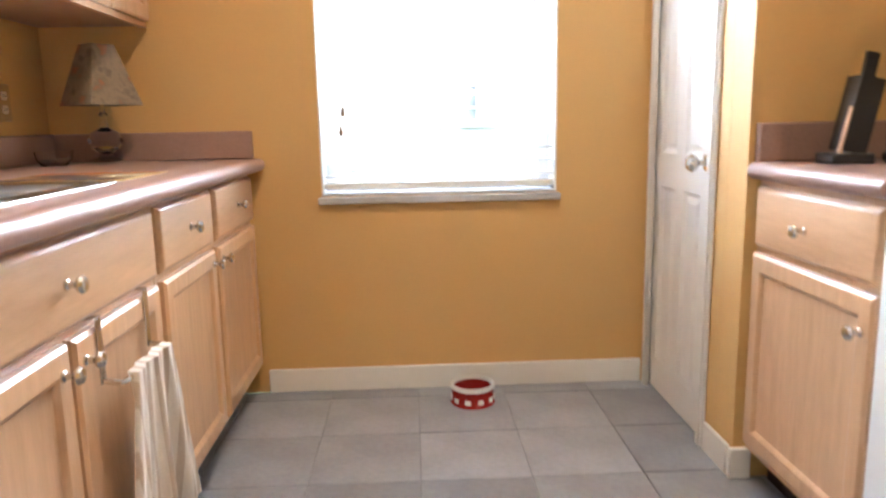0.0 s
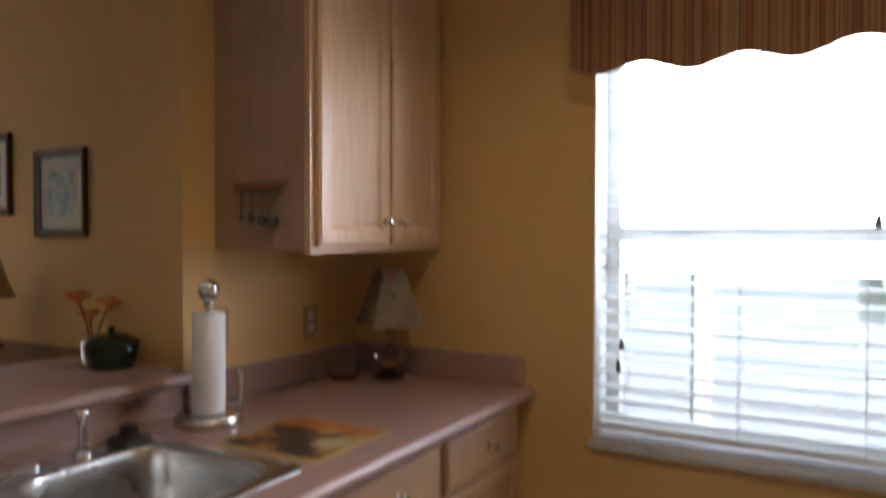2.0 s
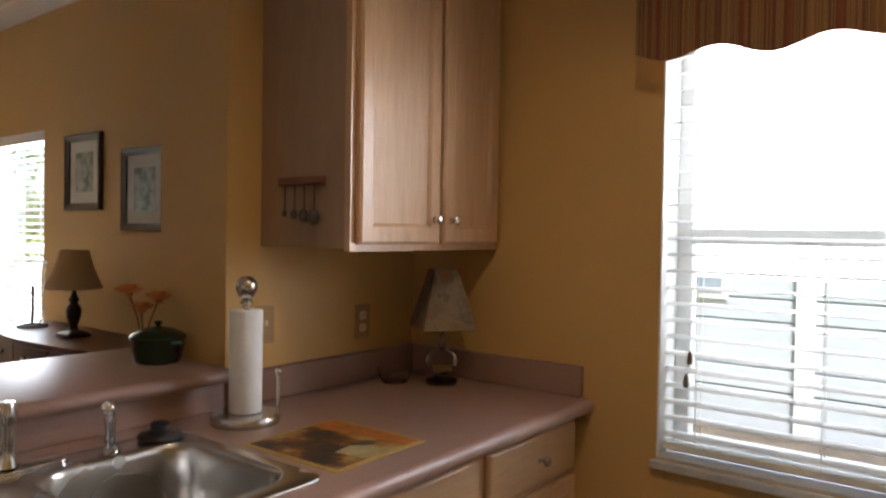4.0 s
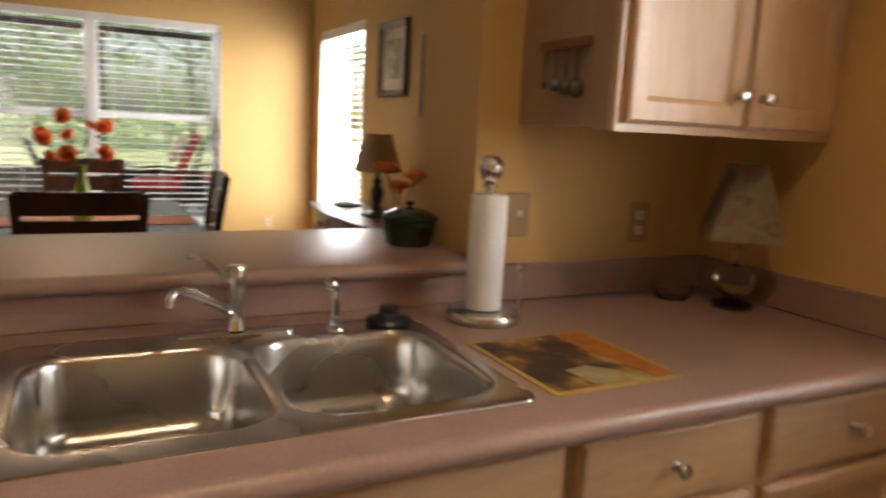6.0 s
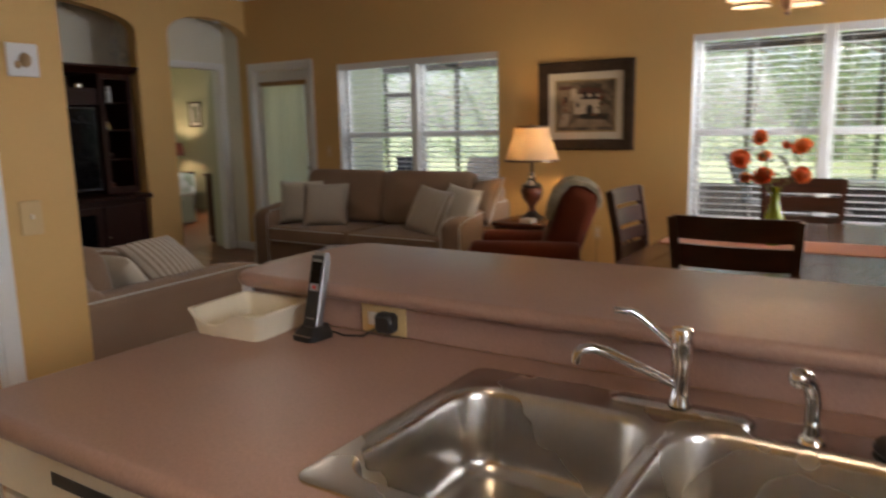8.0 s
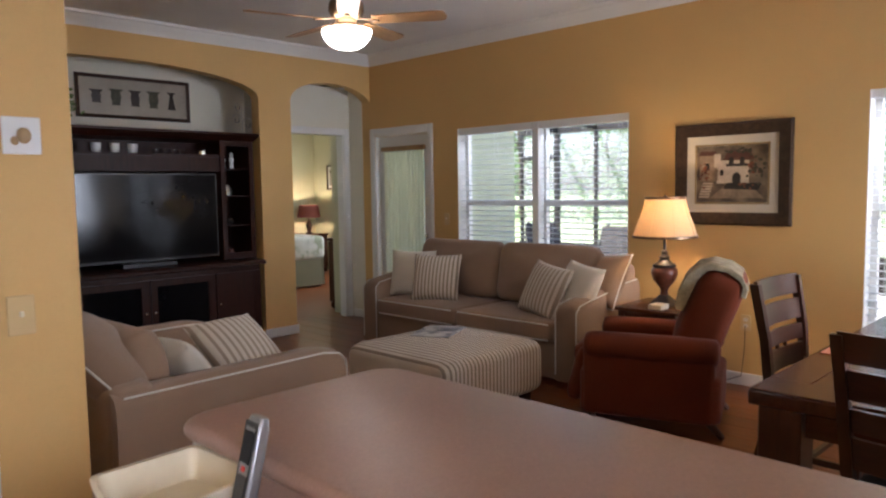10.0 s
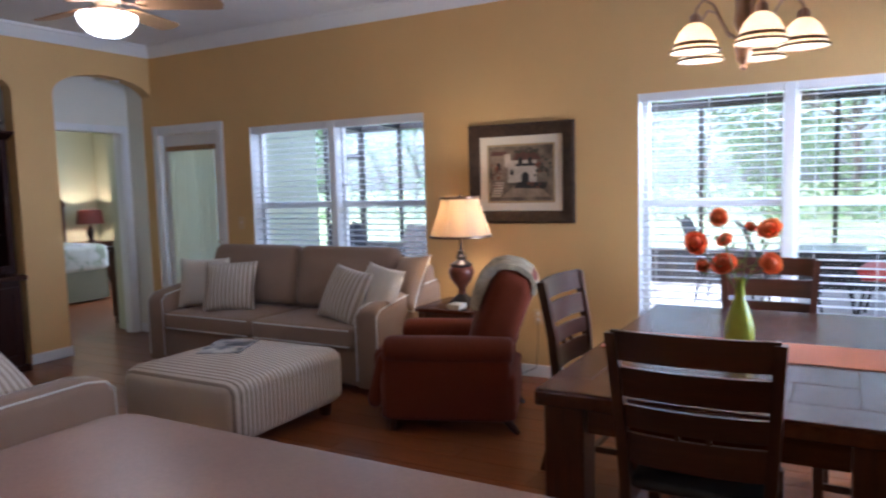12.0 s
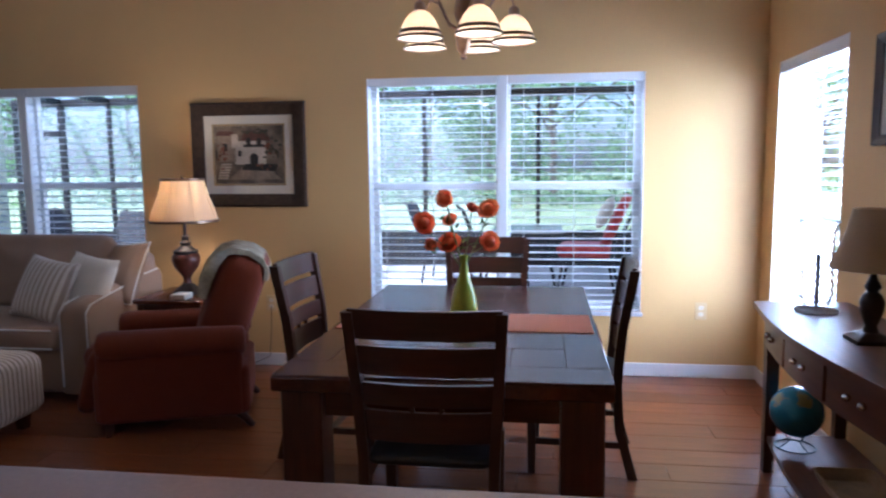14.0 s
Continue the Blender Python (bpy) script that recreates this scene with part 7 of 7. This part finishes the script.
for k, (x, z, r) in enumerate(((0.06, 0.16, 0.045), (-0.06, 0.12, 0.05), (0.05, 0.27, 0.035))):
    part("scroll", tube([(x + r * math.cos(a), 0, z + r * math.sin(a)) for a in [2 * math.pi * q / 16 for q in range(15)]], 0.004, 6), WIRE, wr)
    part("glass_cup", lathe([(0.016, 0), (0.024, 0.02), (0.024, 0.04), (0.021, 0.04), (0.013, 0.004)], (x, 0.01, z - r + 0.005), 14), GLASS, wr)
pl = thing("potted_greenery", Matrix.Translation((-2.60, -4.62, 2.0755)), "dark urn with trailing leaves on the cabinet top", "plant")
part("urn", lathe([(0.05, 0), (0.03, 0.03), (0.06, 0.08), (0.075, 0.14), (0.07, 0.15)]), URN, pl)
rng = random.Random(8)
bm = bmesh.new()
for k in range(90):
    p = Vector((rng.gauss(0, 0.06), rng.gauss(0, 0.05), 0.20 + rng.gauss(0, 0.08)))
    d = Vector((rng.uniform(-1, 1), rng.uniform(-1, 1), rng.uniform(-0.6, 0.8))).normalized()
    s = d.orthogonal().normalized()
    bm.faces.new([bm.verts.new(p + d * a + s * b) for a, b in ((0, 0), (0.03, 0.016), (0.065, 0), (0.03, -0.016))])
part("leaves", bm, GREENSTEM, pl)

# ---- bedroom ----
QUILT = painting("sage_floral_quilt", [(0.40, (0.34, 0.36, 0.24)), (0.5, (0.58, 0.56, 0.46)), (0.65, (0.66, 0.64, 0.56))], 6.0, 1.0, 0.9)
bd = thing("bed", Matrix.Translation((-6.36, -8.12, 0)), "bed with a pale floral quilt and gathered skirt, made up", "bed")
part("mattress", softbox(0, 0, 1.75, 1.9, 0.42, 0.80, 0.10, 0.08, 0.03), QUILT, bd)
loops = []
for z, k in ((0.50, 0.995), (0.30, 1.0), (0.03, 1.01)):
    pts = []
    for i, p in enumerate(rrect(0, 0, 1.71, 1.86, 0.08, z, 24)):
        q = 1 + 0.006 * math.sin(i * 2.1) * (1 if z < 0.45 else 0.2)
        pts.append((p[0] * q * k, p[1] * q * k, z))
    loops.append(pts)
part("bed_skirt", loft(loops), fabric("olive_skirt", (0.22, 0.20, 0.12)), bd, "olive gathered skirt")
part("headboard", box(-0.92, 0.92, -1.12, -1.04, 0.0, 1.25, 0.02), DARKWOOD, bd, "dark wooden headboard")
for x in (-0.97, 0.97):
    part("bed_post", lathe([(0.05, 0), (0.05, 1.3), (0.07, 1.34), (0.05, 1.38), (0.02, 1.43)], (x - 0.5 if x < 0 else x, -1.08, 0), 14), DARKWOOD, bd)
for x in (-0.42, 0.42):
    part("pillow", softbox(x, -0.72, 0.66, 0.4, 0.80, 0.98, 0.1, 0.07, 0.03), CREAM, bd)
ns = thing("nightstand", Matrix.Translation((-8.22, -9.05, 0)), "dark wooden nightstand beside the bed", "nightstand")
part("body", box(-0.24, 0.24, -0.25, 0.25, 0.08, 0.68, 0.006), DARKWOOD, ns)
part("top", box(-0.26, 0.26, -0.27, 0.27, 0.6805, 0.71, 0.006), DARKWOOD_Y, ns)
part("drawer_front", box(0.2405, 0.256, -0.22, 0.22, 0.46, 0.64, 0.004), DARKWOOD_Y, ns)
for x in (-0.2, 0.2):
    for y in (-0.2, 0.2):
        part("leg", box(x - 0.025, x + 0.025, y - 0.025, y + 0.025, 0, 0.0795), DARKWOOD, ns)
REDSHADE = translucent("red_lampshade", (0.22, 0.07, 0.05), 0.2)
for x, y, z in ((-8.25, -9.08, 0.7105),):
    nl = thing("bedside_lamp", Matrix.Translation((x, y, z)), "dark bedside lamp with a lit red shade", "lamp")
    part("base", lathe([(0.07, 0), (0.06, 0.02), (0.03, 0.04), (0.05, 0.10), (0.06, 0.16), (0.03, 0.24), (0.012, 0.28), (0.01, 0.34)]), DKBASE, nl)
    part("shade", lathe([(0.215, 0.30), (0.195, 0.42), (0.175, 0.53), (0.172, 0.53), (0.192, 0.42), (0.212, 0.30)], n=28, cap0=False, cap1=False), REDSHADE, nl, "lit red shade")
    part("bulb", sphere((0, 0, 0.40), 0.03), BULB, nl)
    point_lamp("bedside_bulb", (x, y, z + 0.43), 9.0, WARM, 0.04)
dr = thing("blanket_chest", Matrix.Translation((-6.18, -5.33, 0)), "tall dark wooden chest just inside the bedroom door", "chest")
part("body", box(-0.24, 0.24, -0.055, 0.055, 0.08, 0.86, 0.01), DARKWOOD, dr)
part("top", box(-0.26, 0.26, -0.075, 0.075, 0.8605, 0.90, 0.012), DARKWOOD, dr)
for x in (-0.21, 0.21):
    part("foot", lathe([(0.025, 0), (0.04, 0.04), (0.03, 0.0795)], (x, 0, 0), 12), DARKWOOD, dr)
framed_picture("framed_picture", (-8.659, -8.85, 1.75), 90, 0.34, 0.46, 0.03, 0.05, FRAME_THIN, MOUNT_WHITE, BOTANIC, "small framed print above the bedside lamp")

rl = thing("recessed_spot", Matrix.Translation((-5.42, -4.37, 2.618)), "small white spotlight in the arched passage", "spotlight")
part("ring", lathe([(0.04, 0.012), (0.042, 0.0), (0.03, -0.004), (0.028, 0.01)], n=20, cap0=False, cap1=False), WHITE, rl)
part("lens", lathe([(0.027, 0.006), (0.024, -0.002), (0.002, -0.006)], n=16), FROST_WHITE, rl, "frosted lens")

# ---- outside ----
solid("ground", box(-160, 120, -120, 140, -0.45, -0.16), GRASS, "green lawn reaching to the trees", "ground", "structure")
solid("porch_slab", box(-11.6, WX - 0.202, -7.2, 5.4, -0.159, -0.03), CONCRETE, "pale concrete porch floor", "floor", "structure")
pr = thing("screen_porch", None, "dark aluminium frame of a screened porch", "porch frame", kind="structure")
PXF = -11.45
POSTS = (-6.55, -5.73, -4.90, -3.20, -1.50, 0.205, 1.90, 3.60, 5.30)
for y in POSTS:
    w = 0.05 if y == -5.73 else 0.028
    part("post", box(PXF - 0.03, PXF + 0.03, y - w, y + w, -0.029, 2.52), DARKMETAL, pr)
for z0, z1 in ((0.42, 0.48), (2.48, 2.60)):
    part("rail", box(PXF - 0.032, PXF + 0.032, -6.6, 5.33, z0, z1), DARKMETAL, pr)
for y0, y1 in zip(POSTS, POSTS[1:]):
    part("screen_panel", box(PXF - 0.002, PXF + 0.002, y0 + 0.03, y1 - 0.03, 0.485, 2.475), SCREENCLOTH, pr, "grey insect screen")
part("kick_panel", box(PXF - 0.008, PXF + 0.008, -6.6, 5.33, -0.029, 0.4195), DARKMETAL, pr, "dark kick panel")
part("door_rail", box(PXF - 0.03, PXF + 0.03, -6.55, -5.73, 2.02, 2.10), DARKMETAL, pr)
for y in POSTS[1:5]:
    part("roof_beam", bar((PXF, y, 2.55), (WX - 0.21, y, 2.80), 0.05, 0.10), DARKMETAL, pr)
for x in (-7.6, -9.4):
    part("purlin", box(x - 0.025, x + 0.025, -6.6, 0.1, 2.62, 2.69), DARKMETAL, pr)
solid("porch_roof", box(-11.7, WX - 0.202, 0.2, 5.4, 2.70, 2.80), CEIL, "white porch roof over the dining window", "roof", "structure")
solid("eave", box(WX - 0.45, WX - 0.202, -4.89, 0.198, 2.86, 2.96), CEIL, "white roof eave above the windows", "roof", "structure")

# patio furniture
def patio_chair(m, label, cushion=True):
    c = thing("patio_chair", m, label, "chair", "patio chairs")
    for s in (-1, 1):
        part("arm_frame", tube([(0.0, 0.30 * s, 0.0), (0.05, 0.30 * s, 0.30), (0.02, 0.30 * s, 0.60), (0.30, 0.31 * s, 0.63), (0.55, 0.30 * s, 0.60), (0.60, 0.29 * s, 0.55), (0.50, 0.28 * s, 0.30), (0.56, 0.28 * s, 0.0)], 0.016, 8), DARKMETAL, c, smooth=60)
        part("back_frame", tube([(0.05, 0.25 * s, 0.38), (-0.12, 0.25 * s, 0.80), (-0.20, 0.22 * s, 1.0), (-0.26, 0.15 * s, 1.04)], 0.015, 8), DARKMETAL, c, smooth=60)
    part("back_sling", bar((0.05, 0, 0.40), (-0.21, 0, 1.02), 0.46, 0.02), DARKMETAL, c)
    part("seat_frame", box(0.02, 0.54, -0.27, 0.27, 0.36, 0.39, 0.008), DARKMETAL, c)
    if cushion:
        part("cushion", softbox(0.30, 0, 0.54, 0.54, 0.39, 0.52, 0.05, 0.045, 0.02), REDCUSH, c, "red seat cushion")
        b = softbox(0, 0, 0.50, 0.62, 0, 0.09, 0.06, 0.035, 0.02)
        b.transform(Matrix.Translation((-0.03, 0, 0.74)) @ Matrix.Rotation(radians(-22), 4, 'Y') @ Matrix.Rotation(radians(90), 4, 'Y') @ Matrix.Rotation(radians(90), 4, 'Z'))
        part("back_cushion", b, REDCUSH, c, "red back cushion")
    return c


pc = patio_chair(pose(-9.30, 2.84, -0.029, 0, 0, -98) @ Matrix.Diagonal((1.2, 1.2, 1.1, 1)), "dark metal patio chair with red cushions")
copy_thing(pc, pose(-10.5, 3.9, -0.029, 0, 0, -60))
tp = tagged(part("outdoor_pillow", pillow(0.42, 0.40, 0.15), CREAM, None, smooth=80), "cream pillow on the red cushioned patio chair", "pillow")
tp.matrix_basis = Matrix.Translation((-9.31, 2.62, 0.74)) @ Matrix.Rotation(radians(-8), 4, 'Z') @ Matrix.Rotation(radians(-25), 4, 'X')
p2 = patio_chair(pose(-10.05, 0.45, -0.029, 0, 0, 85), "dark metal patio chair with a sling back", False)
copy_thing(p2, pose(-9.0, 1.25, -0.029, 0, 0, 100))
copy_thing(p2, pose(-8.3, -2.6, -0.029, 0, 0, 20))
copy_thing(p2, pose(-8.6, -3.9, -0.029, 0, 0, 60))
pt_ = thing("patio_table", Matrix.Translation((-9.95, 1.78, -0.029)), "patio table with a pale glass top", "table")
part("top", loft([rrect(0, 0, 1.0, 0.9, 0.05, 0.68), rrect(0, 0, 1.0, 0.9, 0.05, 0.70)]), surface("pale_glass_top", (0.60, 0.64, 0.62), 0.12), pt_)
for x in (-0.40, 0.40):
    for y in (-0.35, 0.35):
        part("leg", tube([(x, y, 0.68), (x * 0.8, y * 0.8, 0.3), (x, y, 0.0)], 0.018, 8), DARKMETAL, pt_)

# neighbour's house to the north
nb = thing("neighbour_house", None, "pale blue-white sided neighbour's house close by", "house")
part("wall", box(-9.0, 8.0, 7.2, 7.4, -0.16, 3.3), SIDING, nb)
for k in range(19):
    z = -0.10 + 0.18 * k
    part("siding_board", box(-9.0, 8.0, 7.165 , 7.1995, z, z + 0.165, 0.006, seg=1), SIDING, nb, smooth=0)
for x in (-0.55, 1.35, 3.9, -5.0):
    part("corner_board", box(x, x + 0.13, 7.14, 7.1645, -0.16, 3.3), TRIM, nb)
nw = part("window", box(-1.50, -1.05, 7.145, 7.1645, 0.95, 1.75), TRIM, nb)
part("pane", box(-1.45, -1.10, 7.138, 7.1445, 1.0, 1.70), surface("hazy_window_glass", (0.30, 0.36, 0.42), 0.15), nw)
nm = part("utility_meter", box(0.75, 0.98, 7.05, 7.1645, 1.05, 1.35, 0.01), surface("grey_meter", (0.66, 0.69, 0.72), 0.5), nb, "grey utility meter box")
part("conduit", tube([(0.85, 7.10, 1.35), (0.85, 7.10, 3.2)], 0.03), TRIM, nb)
part("roof", bar((-9.3, 6.9, 3.32), (8.3, 6.9, 3.32), 0.9, 0.08), surface("grey_shingle", (0.18, 0.17, 0.16), 0.9, 0, 0.3, 6, 40, 0.4), nb)
solid("mulch_bed", box(-9.0, 8.0, 6.6, 7.13, -0.159, -0.09), BARK, "brown mulch strip along the house", "ground", "structure")

# trees beyond the lawn
def tree(at, height, spread, seed, n=310):
    rng = random.Random(seed)
    t = thing("tree", Matrix.Translation(at), "leafy green tree beyond the lawn", "tree", "trees behind the lawn")
    h = height
    bm = tube([(0, 0, 0), (0.1, 0.05, h * 0.25), (0.0, 0.2, h * 0.5), (0.15, 0.1, h * 0.8)], 0.10 + h * 0.008, 8, r1=0.03)
    tips = []
    for k in range(9):
        a, z = rng.uniform(0, 6.28), h * rng.uniform(0.28, 0.7)
        tip = (math.cos(a) * spread * rng.uniform(0.5, 0.9), math.sin(a) * spread * rng.uniform(0.5, 0.9), z + h * rng.uniform(0.1, 0.28))
        tube([(0.05, 0.1, z), (tip[0] * 0.5, tip[1] * 0.5, z + (tip[2] - z) * 0.6), tip], 0.07, 6, bm, 0.02)
        tips.append(Vector(tip))
    part("trunk", bm, BARK, t)
    bm = bmesh.new()
    tips += [Vector((0, 0, h * 0.85)), Vector((0, 0, h * 0.7)), Vector((0.3 * spread, 0, h * 0.35)), Vector((0, -0.4 * spread, h * 0.25)), Vector((0, 0.5 * spread, h * 0.3)), Vector((0.5 * spread, 0.3 * spread, h * 0.16)), Vector((0.4 * spread, -0.4 * spread, h * 0.12)), Vector((0.2, 0, h * 0.45))]
    for k in range(n):
        c = rng.choice(tips) + Vector((rng.gauss(0, spread * 0.22), rng.gauss(0, spread * 0.22), rng.gauss(0, h * 0.075)))
        for q in range(5):
            p = c + Vector((rng.gauss(0, 0.22), rng.gauss(0, 0.22), rng.gauss(0, 0.2)))
            d = Vector((rng.uniform(-1, 1), rng.uniform(-1, 1), rng.uniform(-0.7, 0.5))).normalized()
            s = d.orthogonal().normalized()
            L = rng.uniform(0.18, 0.42)
            bm.faces.new([bm.verts.new(p + d * (L * a) + s * (L * b)) for a, b in ((-0.5, 0), (0, 0.3), (0.6, 0), (0, -0.3))])
    part("crown", bm, LEAF, t, smooth=0)
    return t


rng = random.Random(21)
protos = [tree((-34, -14 + 7 * k, -0.16), 9 + k, 3.6 + 0.3 * k, 31 + k) for k in range(3)]
for k in range(20):
    y = -34 + 3.7 * k + rng.uniform(-0.8, 0.8)
    o = copy_thing(protos[k % 3], pose(-36 + rng.uniform(-6, 5), y, -0.16, 0, 0, rng.uniform(0, 360)))
bm = bmesh.new()
for k in range(5000):
    y = rng.uniform(-45, 45)
    p = Vector((-31 + rng.gauss(0, 1.0) + 1.2 * math.sin(y * 0.7), y, max(-0.1, abs(rng.gauss(0, 1.1 + 0.45 * math.sin(y * 1.3))) - 0.1)))
    d = Vector((rng.uniform(-1, 1), rng.uniform(-1, 1), rng.uniform(-0.3, 1))).normalized()
    s = d.orthogonal().normalized()
    L = rng.uniform(0.2, 0.42)
    bm.faces.new([bm.verts.new(p + d * (L * a) + s * (L * b)) for a, b in ((-0.5, 0), (0, 0.3), (0.6, 0), (0, -0.3))])
solid("shrubbery", bm, LEAF, "low green shrubs along the edge of the lawn", "shrubs", "stuff", smooth=0)

# ---- floors, in pieces ----
def floor_pieces(name, x0, x1, y0, y1, dx, dy, gap, base_material, piece_material, piece, label, run=None):
    f = solid(name, box(x0, x1, y0, y1, -0.12, -0.006), base_material, label, "floor", "structure")
    cache = {}
    rng = random.Random(5)
    row, x = 0, x0
    while x < x1 - 0.01:
        w = min(dx, x1 - x)
        y = y0 - (rng.random() * dy if run == "y" else 0)
        while y < y1 - 0.01:
            a, b = max(y, y0), min(y + dy, y1)
            if b - a > 0.03:
                key = (round(w, 2), round(b - a, 2))
                if key not in cache:
                    cache[key] = mesh_of(piece, box(-key[0] / 2 + gap, key[0] / 2 - gap, -key[1] / 2 + gap, key[1] / 2 - gap, -0.0055, 0.0, 0.0015, seg=1), piece_material)
                shared(piece, cache[key], f, Matrix.Translation((x + w / 2, (a + b) / 2, rng.uniform(-0.0004, 0.0))))
            y += dy
        x += dx
    return f


floor_pieces("floor_kitchen", -1.15, EX, KS, NK, 0.33, 0.33, 0.002, GROUT, TILE, "tile", "grey square ceramic floor tiles")
floor_pieces("floor_living", WX - 0.19, -1.152, -5.04, ND, 0.19, 1.22, 0.0008, SUBFLOOR, PLANK, "plank", "glossy reddish-brown wood plank floor", "y")
solid("floor_bedroom", box(-8.66, -4.0, -9.45, -5.042, -0.12, 0.0), PLANK, "reddish-brown wood bedroom floor", "floor", "structure")
solid("floor_hall", box(-1.15, EX, -5.0, KS - 0.002, -0.12, -0.002), SUBFLOOR, "dark floor beyond the hall door", "floor", "structure")
